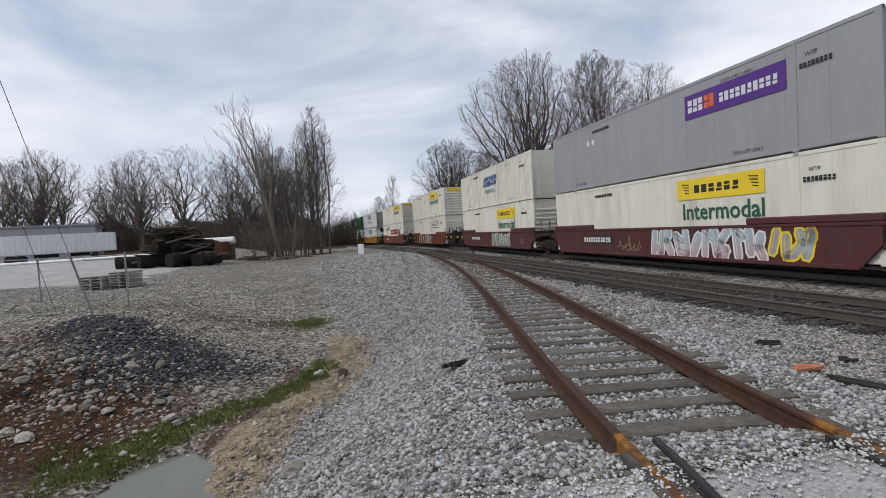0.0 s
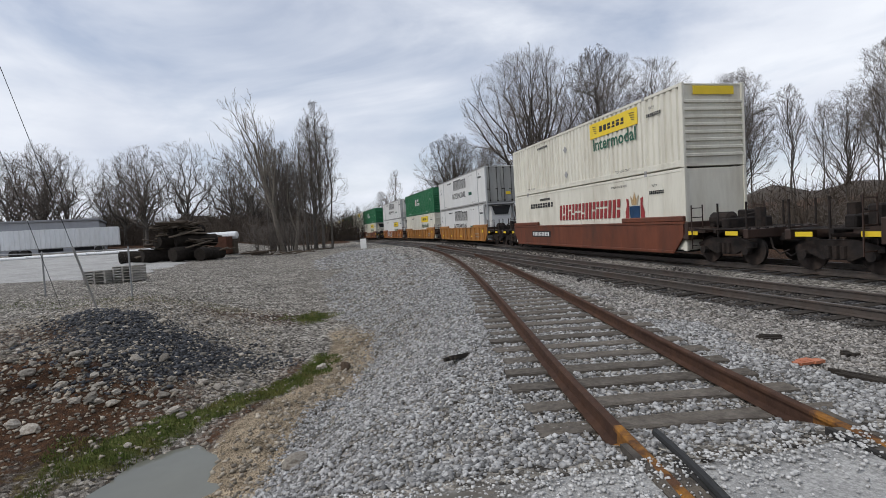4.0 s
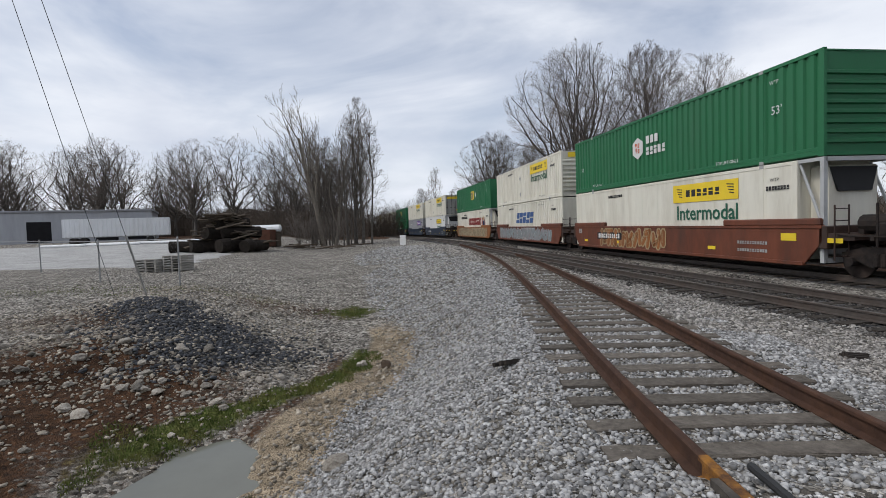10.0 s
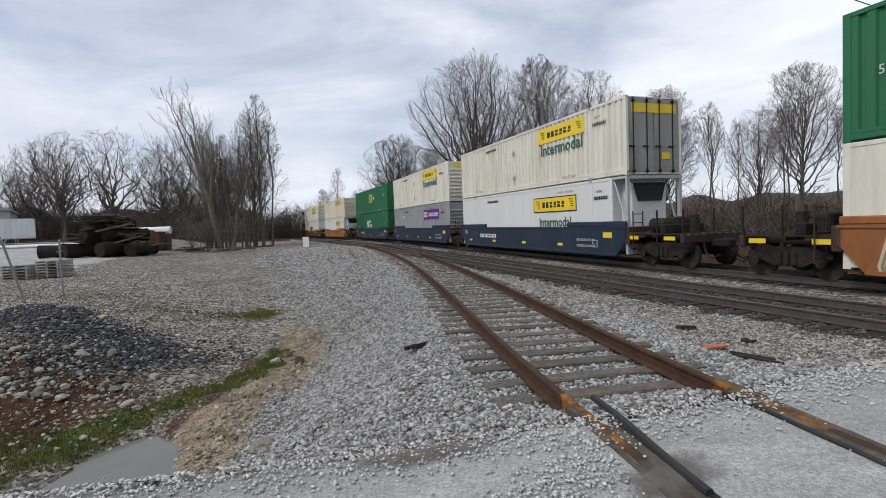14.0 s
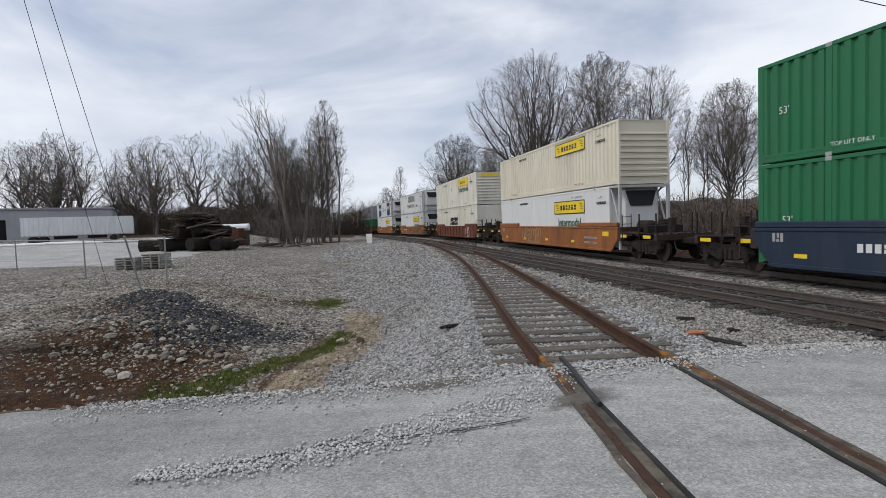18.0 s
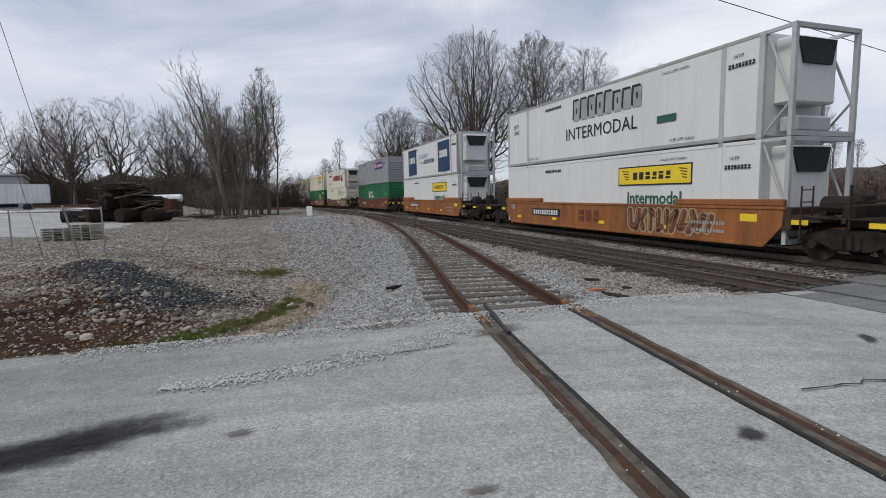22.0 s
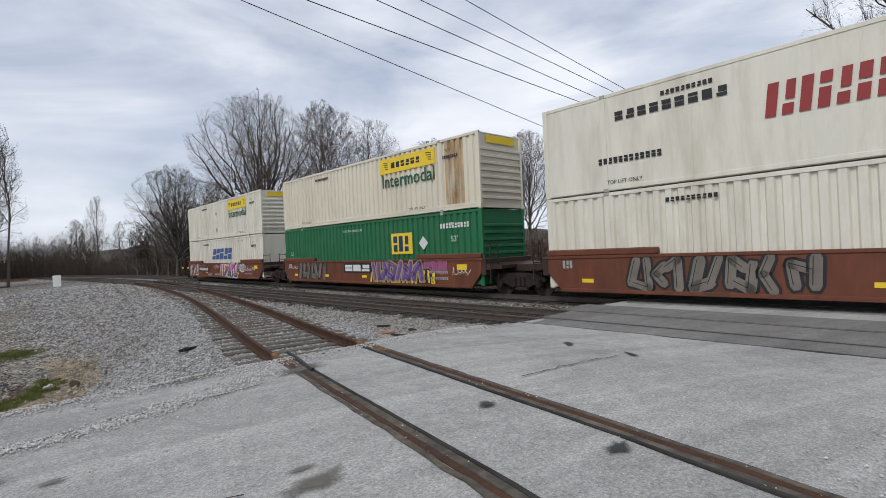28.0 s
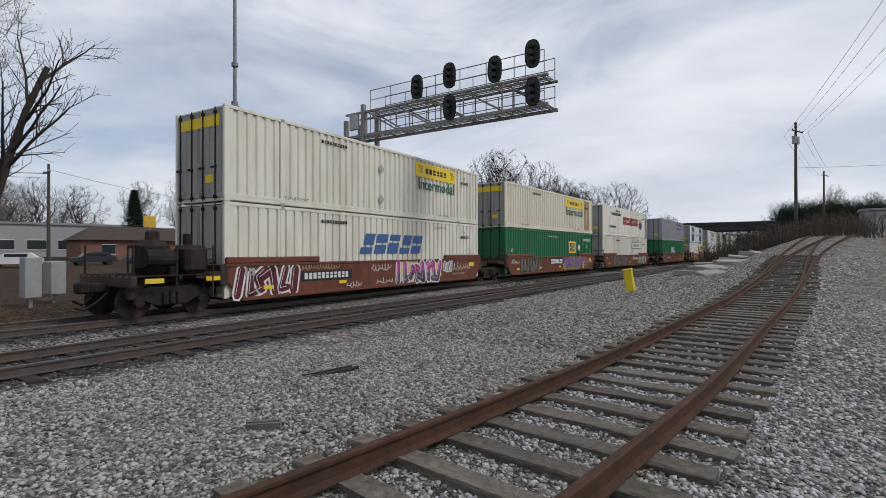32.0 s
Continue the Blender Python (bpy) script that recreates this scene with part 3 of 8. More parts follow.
def lay_ties(tr, fx, fz, ranges, meshes, spacing=0.56, seed=1):
    rnd = random.Random(seed)
    for y0, y1 in ranges:
        y = y0
        while y < y1:
            x = fx(y)
            sl = (fx(y + 0.2) - fx(y - 0.2)) / 0.4
            if not in_road(x, y):
                m = pose(x + rnd.uniform(-0.06, 0.06), y, fz(y) - 0.172 + rnd.uniform(-0.006, 0.006), rnd.uniform(-1, 1), rnd.uniform(-0.5, 0.5), -math.degrees(math.atan(sl)) + rnd.uniform(-1.8, 1.8))
                part("tie", rnd.choice(meshes), None, tr, at=m)
            y += spacing * rnd.uniform(0.93, 1.07)


lay_ties(siding, siding_x, siding_z, [(-45, -3), (2.5, 38)], TIES)
lay_ties(near_main, near_x, main_z, [(-45, -2), (3, 45)], TIES_DARK, seed=2)
lay_ties(far_main, far_x, main_z, [(-45, -1), (3, 35)], TIES_DARK, seed=3)


# ---- the train ----
LEN, WID, HGT = 16.45, 2.59, 2.96
SPEED, FIRST = 14.825, 12.90
SHIFT = [-0.05, -0.05, -0.04, -0.2, -0.48, -0.7, -0.9, 0.3, -0.45, -1.0, -0.44, -0.7, -0.96, -0.25, -0.1, 0.09, 0.0, 0.0, 0.07, -0.09, 0.25]
ARC = [(far_x(-500), -500.0, 0.0)]
for k in range(1, 2801):
    y = -500 + k * 0.5
    x0, y0, s0 = ARC[-1]
    ARC.append((far_x(y), y, s0 + math.hypot(far_x(y) - x0, y - y0)))
ARC_S = np.array([a[2] for a in ARC])
ARC_S -= np.interp(0.0, [a[1] for a in ARC], ARC_S)
ARC_X, ARC_Y = np.array([a[0] for a in ARC]), np.array([a[1] for a in ARC])


def on_track(s):
    x, y = float(np.interp(s, ARC_S, ARC_X)), float(np.interp(s, ARC_S, ARC_Y))
    return Vector((x, y, main_z(y)))


def unit_pose(s_front):
    """The pose of a car whose box ends lie s_front and s_front + LEN along the line; it heads back along the line."""
    a, b = on_track(s_front + 1.5), on_track(s_front + LEN - 1.5)
    mid, d = (a + b) / 2, (a - b).normalized()
    side = Vector((0, 0, 1)).cross(d).normalized()
    up = d.cross(side)
    m = Matrix((d, side, up)).transposed().to_4x4()
    m.translation = mid
    return m


def paint(name, col, **k):
    return mat("paint_" + name, col, k.pop("rough", 0.5), k.pop("var", 0.08), k.pop("scale", 2.0), **k)


P_WHITE = paint("aged_white", (0.70, 0.675, 0.58), dirt=(0.36, 0.31, 0.23), dirt_amt=0.6, dirt_scale=0.8, streak=5)
P_CREAM = paint("aged_cream", (0.69, 0.645, 0.52), dirt=(0.36, 0.30, 0.21), dirt_amt=0.4, dirt_scale=0.5, streak=5)
P_CLEAN = paint("clean_white", (0.66, 0.66, 0.645), dirt=(0.45, 0.43, 0.39), dirt_amt=0.3, dirt_scale=0.5, streak=5)
P_GREY = paint("container_grey", (0.30, 0.305, 0.315), dirt=(0.2, 0.2, 0.2), dirt_amt=0.3, dirt_scale=0.6, streak=4)
P_GREEN = paint("container_green", (0.015, 0.140, 0.054), dirt=(0.05, 0.12, 0.07), dirt_amt=0.4, dirt_scale=0.6, streak=4)
P_YELLOW = paint("logo_yellow", (0.78, 0.56, 0.03))
P_BLACK = paint("logo_black", (0.02, 0.02, 0.022))
P_LGREEN = paint("lettering_green", (0.02, 0.10, 0.06))
P_BLUE = paint("lettering_blue", (0.05, 0.11, 0.27))
P_NAVY = paint("panel_navy", (0.012, 0.045, 0.11), var=0.5, scale=1.2)
P_PURPLE = paint("logo_purple", (0.085, 0.025, 0.21))
P_RED = paint("lettering_dark_red", (0.28, 0.035, 0.035))
P_SILVER = paint("frame_silver", (0.42, 0.43, 0.43), dirt=(0.2, 0.19, 0.17), dirt_amt=0.4)
P_TRIM = paint("trim_grey", (0.34, 0.34, 0.33), dirt=(0.15, 0.13, 0.1), dirt_amt=0.5)
P_DOOR = paint("weathered_door_grey", (0.36, 0.36, 0.335), var=0.4, dirt=(0.06, 0.055, 0.05), dirt_amt=0.95, dirt_scale=1.0, streak=4)
P_CYAN = paint("lettering_cyan", (0.03, 0.30, 0.38))
P_ORANGEMARK = paint("logo_orange", (0.65, 0.12, 0.03))
P_DARK = paint("grille_black", (0.012, 0.012, 0.013), rough=0.6)
P_RUSTPATCH = paint("rust_patch", (0.40, 0.26, 0.12), var=0.5, scale=4, dirt=(0.62, 0.585, 0.49), dirt_amt=1.0, dirt_scale=3.0, streak=6)
CAR_MAROON = paint("car_maroon", (0.085, 0.022, 0.022), var=0.2, dirt=(0.06, 0.045, 0.04), dirt_amt=0.6, streak=3)
CAR_BROWN = paint("car_brown", (0.150, 0.046, 0.023), var=0.35, dirt=(0.055, 0.030, 0.022), dirt_amt=0.85, streak=3)
CAR_ORANGE = paint("car_orange", (0.29, 0.105, 0.03), var=0.35, dirt=(0.10, 0.05, 0.028), dirt_amt=0.9, streak=3)
CAR_YELLOW = paint("car_yellow_orange", (0.37, 0.16, 0.035), var=0.35, dirt=(0.13, 0.065, 0.03), dirt_amt=0.9, streak=3)
CAR_BLUE = paint("car_navy", (0.014, 0.026, 0.050), var=0.2, dirt=(0.05, 0.055, 0.06), dirt_amt=0.5, streak=3)
CAR_SOOT = paint("sooty_brown", (0.050, 0.028, 0.020), var=0.4, dirt=(0.02, 0.016, 0.014), dirt_amt=0.8, streak=2)
M_RUNNING = mat("sooty_running_gear", (0.022, 0.019, 0.018), 0.8, 0.4, 6, dirt=(0.09, 0.06, 0.045), dirt_amt=0.5, dirt_scale=2)

TEXTS = {}


def lettering(word, size, material, parent, x, z, y, label="", bold=0.0, shear=0.0):
    """A word in the built-in font, laid as a mesh on a side that faces -y."""
    key = (word, size, material.name, bold, shear)
    if key not in TEXTS:
        cu = bpy.data.curves.new("lettering", "FONT")
        cu.body, cu.size, cu.offset, cu.shear = word, size, bold, shear
        cu.resolution_u = 2
        ob = bpy.data.objects.new("lettering_source", cu)
        scene.collection.objects.link(ob)
        dg = bpy.context.evaluated_depsgraph_get()
        me = bpy.data.meshes.new_from_object(ob.evaluated_get(dg))
        bpy.data.objects.remove(ob)
        me.name = "lettering"
        me.materials.clear()
        me.materials.append(material)
        TEXTS[key] = me
    return part("lettering", TEXTS[key], None, parent, label, pose(x, y, z, 90, 0, 0))


BOX = {}


def cached(key, make):
    if key not in BOX:
        BOX[key] = make()
    return BOX[key]


def corrugated(L, H, pitch=0.35, depth=0.062, crest=0.47):
    """A corrugated side in the xz plane, its outside at y = 0 facing -y; crest: the share of a wave that stands proud."""
    n = int(L / pitch)
    pts = []
    p = L / n
    e = (1 - crest) * 0.22
    for i in range(n):
        x = -L / 2 + i * p
        pts += [(x, 0.0), (x + crest * p, 0.0), (x + (crest + e) * p, depth), (x + (1 - e) * p, depth)]
    pts.append((L / 2, 0.0))
    v = [(x, y, 0) for x, y in pts] + [(x, y, H) for x, y in pts]
    k = len(pts)
    return v, [(i, i + 1, k + i + 1, k + i) for i in range(k - 1)]


def side_mesh(kind, color, L=LEN):
    def make():
        sh = Shape()
        zlo, zhi = 0.17, HGT - 0.11
        if kind in ("corr", "groove"):
            v, q = corrugated(L - 0.3, zhi - zlo) if kind == "corr" else corrugated(L - 0.3, zhi - zlo, 0.37, 0.06, 0.74)
            sh.add([(x, y + 0.012, z + zlo) for x, y, z in v], q)
            if kind == "corr":
                sh.box(-L / 2 + 0.15, L / 2 - 0.15, -0.002, 0.05, 0.172, 0.27, 0.006)
                for i in range(26):
                    x = -L / 2 + 0.5 + i * (L - 1.0) / 25
                    sh.box(x - 0.11, x + 0.11, -0.006, 0.0, 0.19, 0.215)
        else:
            n = 13
            pts = [(-L / 2 + 0.14, 0.012)]
            for i in range(1, n):
                x = -L / 2 + L * i / n
                pts += [(x - 0.025, 0.012), (x - 0.02, 0.004), (x + 0.02, 0.004), (x + 0.025, 0.012)]
            pts.append((L / 2 - 0.14, 0.012))
            k = len(pts)
            sh.add([(a, b, zlo) for a, b in pts] + [(a, b, zhi) for a, b in pts], [(i, i + 1, k + i + 1, k + i) for i in range(k - 1)])
        return sh.mesh("side_panel", color)
    return cached(("side", kind, color.name, L), make)


def container(label, kind, color, lead, trail, marks, trim=None, post=None):
    """A 53 foot container, its base at z = 0, its front towards +x, the side that is seen towards -y."""
    ob = thing("shipping_container", label, "container", "containers of the train")
    trim = trim or color
    post = post or trim
    back = 0.87 if "reefer" in lead else 0.0
    L = LEN - back
    part("side_panel", side_mesh(kind, color, L), None, ob, at=pose(-back / 2, -WID / 2, 0))
    part("side_panel", side_mesh(kind, color, L), None, ob, at=pose(-back / 2, WID / 2, 0, 0, 0, 180))

    def roof():
        sh = Shape().box(-L / 2 + 0.05, L / 2 - 0.05, -WID / 2 + 0.05, WID / 2 - 0.05, HGT - 0.07, HGT - 0.03)
        for i in range(24):
            x = -L / 2 + 0.5 + i * (L - 1) / 23
            sh.box(x - 0.1, x + 0.1, -WID / 2 + 0.15, WID / 2 - 0.15, HGT - 0.03, HGT - 0.012)
        return sh.mesh("roof", color)

    part("roof", cached(("roof", color.name, L), roof), None, ob, at=pose(-back / 2, 0, 0))
    part("floor", cached(("floor", trim.name, L), lambda: Shape().box(-L / 2 + 0.05, L / 2 - 0.05, -WID / 2 + 0.06, WID / 2 - 0.06, 0.03, 0.13).mesh("floor", trim)), None, ob, at=pose(-back / 2, 0, 0))
    rail_lo = cached(("lo", trim.name, L), lambda: Shape().box(-L / 2, L / 2, -0.004, 0.07, 0.045, 0.17, 0.008).mesh("bottom_rail", trim))
    rail_hi = cached(("hi", trim.name, L), lambda: Shape().box(-L / 2, L / 2, -0.004, 0.06, HGT - 0.11, HGT, 0.008).mesh("top_rail", trim))
    pm = cached(("post", post.name), lambda: Shape().box(-0.09, 0.09, -0.008, 0.10, 0.0, HGT, 0.01).mesh("post", post))
    cm = cached(("cast",), lambda: Shape().box(-0.09, 0.09, -0.014, 0.16, 0, 0.118, 0.012).mesh("corner_casting", P_TRIM))
    for side, turn in ((-1, 0), (1, 180)):
        part("bottom_rail", rail_lo, None, ob, at=pose(-back / 2, side * WID / 2, 0, 0, 0, turn))
        part("top_rail", rail_hi, None, ob, at=pose(-back / 2, side * WID / 2, 0, 0, 0, turn))
        for x in (-LEN / 2 + 0.09, -6.096 + 0.09, 6.096 - 0.09, LEN / 2 - back - 0.09):
            part("post", pm, None, ob, at=pose(x, side * WID / 2, 0, 0, 0, turn))
        for x in (-6.096 + 0.09, 6.096 - 0.09):
            for z in (-0.004, HGT - 0.114):
                part("corner_casting", cm, None, ob, at=pose(x, side * WID / 2, z, 0, 0, turn))
    for sign, kind_end in ((1, lead), (-1, trail)):
        end_wall(ob, sign, kind_end, color, trim, back if sign > 0 else 0.0, "yellow logo" in label or "rust" in label)
    y = -WID / 2 - 0.006
    for f in marks:
        f(ob, y)
    return ob


def end_wall(ob, sign, kind, color, trim, back=0.0, logo=True):
    at = pose(sign * LEN / 2 - back, 0, 0, 0, 0, 0 if sign > 0 else 180)
    H, W = HGT, WID

    def ribs():
        pts = [(-0.07, 0.1), (-0.07, 0.33)]
        for i in range(8):
            z = 0.35 + i * 0.27
            pts += [(-0.07, z), (-0.005, z + 0.03), (-0.005, z + 0.11), (-0.07, z + 0.14)]
        pts.append((-0.07, H - 0.06))
        k = len(pts)
        return Shape().add([(a, -W / 2 + 0.06, z) for a, z in pts] + [(a, W / 2 - 0.06, z) for a, z in pts], [(i, k + i, k + i + 1, i + 1) for i in range(k - 1)]).mesh("end_wall", color)

    def flat():
        return Shape().box(-0.12, -0.04, -W / 2 + 0.05, W / 2 - 0.05, 0.1, H - 0.06).mesh("end_wall", color)

    if kind in ("ribs", "flat", "reefer", "low_reefer"):
        part("end_wall", cached((kind == "ribs", "end", color.name), ribs if kind == "ribs" else flat), None, ob, at=at)
    if kind == "ribs":
        part("logo_panel", cached(("endlogo",), lambda: Shape().box(0.0, 0.008, -0.85, 0.85, H - 0.42, H - 0.12).mesh("logo_panel", P_YELLOW)), None, ob, at=at) if logo else None
    elif kind == "doors":
        paintwork = P_DOOR if color in (P_WHITE, P_CREAM, P_CLEAN) else color
        leaf = cached(("leaf", paintwork.name), lambda: Shape().box(-0.09, -0.02, -0.60, 0.60, 0.14, H - 0.1, 0.01).box(-0.02, -0.005, -0.52, -0.1, 0.3, H - 0.3).box(-0.02, -0.005, 0.1, 0.52, 0.3, H - 0.3).mesh("door", paintwork))
        bar = cached(("bar",), lambda: Shape().tube([(0.02, 0, 0.05), (0.02, 0, H - 0.05)], 0.02, 6).box(-0.01, 0.05, -0.05, 0.05, 0.1, 0.2).box(-0.01, 0.05, -0.05, 0.05, H - 0.25, H - 0.15).box(0.0, 0.05, -0.2, 0.05, 1.05, 1.1).mesh("locking_bar", M_RUNNING))
        for sy in (-0.61, 0.61):
            d = part("door", leaf, None, ob, at=at @ pose(0, sy, 0))
            for b in (-0.38, 0.25):
                part("locking_bar", bar, None, d, at=pose(0, b, 0))
        part("logo_panel", cached(("doorlogo",), lambda: Shape().box(-0.004, 0.006, -1.05, 1.05, H - 0.62, H - 0.28).mesh("logo_panel", P_YELLOW)), None, ob, at=at) if logo else None
        part("sticker", cached(("doorlabel",), lambda: Shape().box(-0.004, 0.006, 0.35, 0.75, 0.6, 0.85).mesh("sticker", P_YELLOW)), None, ob, at=at)
    elif kind in ("reefer", "low_reefer"):
        def frame_mesh():
            sh = Shape()
            for sy in (-1, 1):
                sh.box(0.75, 0.87, sy * 1.24 - 0.06, sy * 1.24 + 0.06, 0, H)
                sh.tube([(0.0, sy * 1.2, H - 0.1), (0.8, sy * 1.2, 0.9)], 0.04, 6)
                sh.tube([(0.0, sy * 1.2, 0.1), (0.8, sy * 1.2, 1.0)], 0.035, 6)
            sh.box(0.75, 0.87, -1.24, 1.24, H - 0.12, H)
            sh.box(0.75, 0.87, -1.24, 1.24, 0.0, 0.14)
            sh.box(0.0, 0.8, -1.28, -1.2, H - 0.1, H)
            sh.box(0.0, 0.8, 1.2, 1.28, H - 0.1, H)
            return sh.mesh("reefer_frame", P_SILVER)

        part("reefer_frame", cached(("rframe",), frame_mesh), None, ob, "silver steel guard frame", at)
        hood = Shape().box(-0.04, 0.55, -0.85, 0.85, 0.95, H - 0.2, 0.05)
        part("cooling_unit", cached(("hood", color.name), lambda: hood.mesh("cooling_unit", color)), None, ob, "white cooling unit", at)
        part("grille", cached(("grille",), lambda: Shape().add([(0.56, -0.8, H - 0.25), (0.56, 0.8, H - 0.25), (0.62, 0.55, H - 0.95), (0.62, -0.55, H - 0.95), (0.5, -0.8, H - 0.25), (0.5, 0.8, H - 0.25), (0.5, 0.55, H - 0.95), (0.5, -0.55, H - 0.95)], [(0, 3, 2, 1), (0, 1, 5, 4), (1, 2, 6, 5), (2, 3, 7, 6), (3, 0, 4, 7)]).mesh("grille", P_DARK)), None, ob, "black air grille", at)
        part("fuel_tank", cached(("tank",), lambda: Shape().box(0.05, 0.6, -0.7, 0.7, 0.15, 0.6, 0.06).mesh("fuel_tank", P_SILVER)), None, ob, "", at)


# marks on the sides; x along the box, z up from its base
def panel(x, z, w, h, material, name="logo_panel", label="", depth=0.006):
    def go(ob, y):
        part(name, Shape().box(x, x + w, y - depth, y + 0.003, z, z + h), material, ob, label)
    return go


def word(text, x, z, size, material, bold=0.0, shear=0.0):
    def go(ob, y):
        lettering(text, size, material, ob, x, z, y - 0.004, "", bold, shear)
    return go


def bars(x, z, w, h, n, material, gap=0.3, slant=0.0, name="mark", seed=0):
    """A row of upright strokes that stands for a name."""
    def go(ob, y):
        rnd = random.Random(seed)
        sh = Shape()
        p = w / n
        for i in range(n):
            a, b = x + i * p, x + i * p + p * (1 - gap)
            t = h * 0.16
            d = slant * h
            yy0, yy1 = y - 0.010, y - 0.004
            kind = (i * 7 + seed * 3 + rnd.randrange(4)) % 4

            def slab(x0, x1, z0, z1):
                s0, s1 = d * (z0 - z) / h, d * (z1 - z) / h
                sh.add([(x0 + s0, yy0, z0), (x1 + s0, yy0, z0), (x1 + s1, yy0, z1), (x0 + s1, yy0, z1), (x0 + s0, yy1, z0), (x1 + s0, yy1, z0), (x1 + s1, yy1, z1), (x0 + s1, yy1, z1)], [(0, 1, 2, 3), (0, 4, 5, 1), (1, 5, 6, 2), (2, 6, 7, 3), (3, 7, 4, 0)])

            if kind == 1:
                slab(a, b, z, z + h)
            else:
                cut = (0.38, 0.5, 0.5, 0.62)[kind]
                slab(a, b, z, z + h * (cut - 0.06))
                slab(a + p * (0.12 if kind == 0 else 0.0), b, z + h * (cut + 0.06), z + h)
        part(name, sh, material, ob)
    return go


def yellow_logo(x, z, w=2.75, h=0.72, outline=False):
    fs = []
    if outline:
        fs += [panel(x, z, w, h, P_BLACK), panel(x + 0.05, z + 0.05, w - 0.1, h - 0.1, P_YELLOW if outline == 1 else P_WHITE, depth=0.009)]
    else:
        fs.append(panel(x, z, w, h, P_YELLOW))
    fs.append(bars(x + w * 0.23, z + h * 0.3, w * 0.54, h * 0.38, 6, P_BLACK, seed=4))

    def wings(ob, y):
        sh = Shape()
        for c, g in ((x + w * 0.11, 1), (x + w * 0.89, -1)):
            for i in range(4):
                sh.add([(c - 0.16 + 0.05 * i, y - 0.012, z + h * (0.75 - 0.14 * i)), (c + 0.2, y - 0.012, z + h * (0.70 - 0.14 * i)), (c + 0.2, y - 0.012, z + h * (0.75 - 0.14 * i)), (c - 0.16 + 0.05 * i, y - 0.012, z + h * (0.80 - 0.14 * i))], [(0, 1, 2, 3)])
        part("mark", sh, P_BLACK, ob)
    fs.append(wings)
    return fs


def intermodal(x, z, size=0.62, material=None):
    return [word("Intermodal", x, z, size, material or P_LGREEN, 0.012)]


def stencils(extra=True, material=None):
    m = material or P_BLACK
    fs = [word("TOP LIFT ONLY", 3.9, 0.24, 0.16, m), word("TOP LIFT ONLY", -5.95, 0.24, 0.16, m), word("WTP", 6.35, 2.42, 0.16, m), word("STACK LIMIT 3 HIGH", 3.5, 2.58, 0.13, m), bars(6.2, 2.15, 0.9, 0.13, 8, m, seed=2), bars(-4.2, 2.5, 1.4, 0.12, 10, m, seed=5)]
    return fs if extra else fs[:3]


def hexagon(x, z, r, material):
    def go(ob, y):
        v = [(x, y - 0.01, z)] + [(x + r * math.sin(k * math.pi / 3), y - 0.01, z + r * math.cos(k * math.pi / 3)) for k in range(6)]
        part("mark", Shape().add(v, [(0, 1 + (k + 1) % 6, 1 + k) for k in range(6)]), material, ob)
    return go


def rusty(x0, x1):
    """Rust and flaked paint over some waves of a corrugated side."""
    def go(ob, y):
        v, q = corrugated(LEN - 0.3, HGT - 0.40)
        keep = [f for f in q if all(x0 <= v[i][0] <= x1 for i in f)]
        part("rust_patch", Shape().add([(a, y + b + 0.013, c + 0.28) for a, b, c in v], keep), P_RUSTPATCH, ob, "streaky rust on bare steel")
    return go


def diamond(x, z, r, material):
    def go(ob, y):
        v = [(x - r, y - 0.01, z), (x, y - 0.01, z - r), (x + r, y - 0.01, z), (x, y - 0.01, z + r)]
        part("placard", Shape().add(v, [(0, 1, 2, 3)]), material, ob)
    return go


def swift_mark(x, z, w=3.0, h=0.75, dark=False):
    return [bars(x, z, w, h, 5, P_BLUE if not dark else P_BLACK, gap=0.16, slant=0.35, seed=1)]


def block_mark(x, z, w, h):
    """Heavy letters with a black shadow."""
    def go(ob, y):
        dark, pale = Shape(), Shape()
        p = w / 8
        for i in range(8):
            a, b = x + i * p, x + i * p + p * 0.78
            top = z + h * (1.0 if i < 5 else 0.86)
            for sh, dx, dz, d in ((dark, -0.10, 0.10, 0.006), (dark, -0.05, 0.05, 0.007), (pale, 0.0, 0.0, 0.010)):
                sh.add([(a + dx, y - d, z + dz), (b + dx, y - d, z + dz), (b + dx + 0.04, y - d, top + dz), (a + dx + 0.04, y - d, top + dz)], [(0, 1, 2, 3)])
            if i in (1, 4, 6):
                continue
            dark.add([(a + p * 0.3, y - 0.012, z + h * 0.36), (a + p * 0.48, y - 0.012, z + h * 0.36), (a + p * 0.48, y - 0.012, z + h * 0.64), (a + p * 0.3, y - 0.012, z + h * 0.64)], [(0, 1, 2, 3)])
        part("mark", dark, P_BLACK, ob)
        part("mark", pale, P_TRIM, ob)
    return [go]


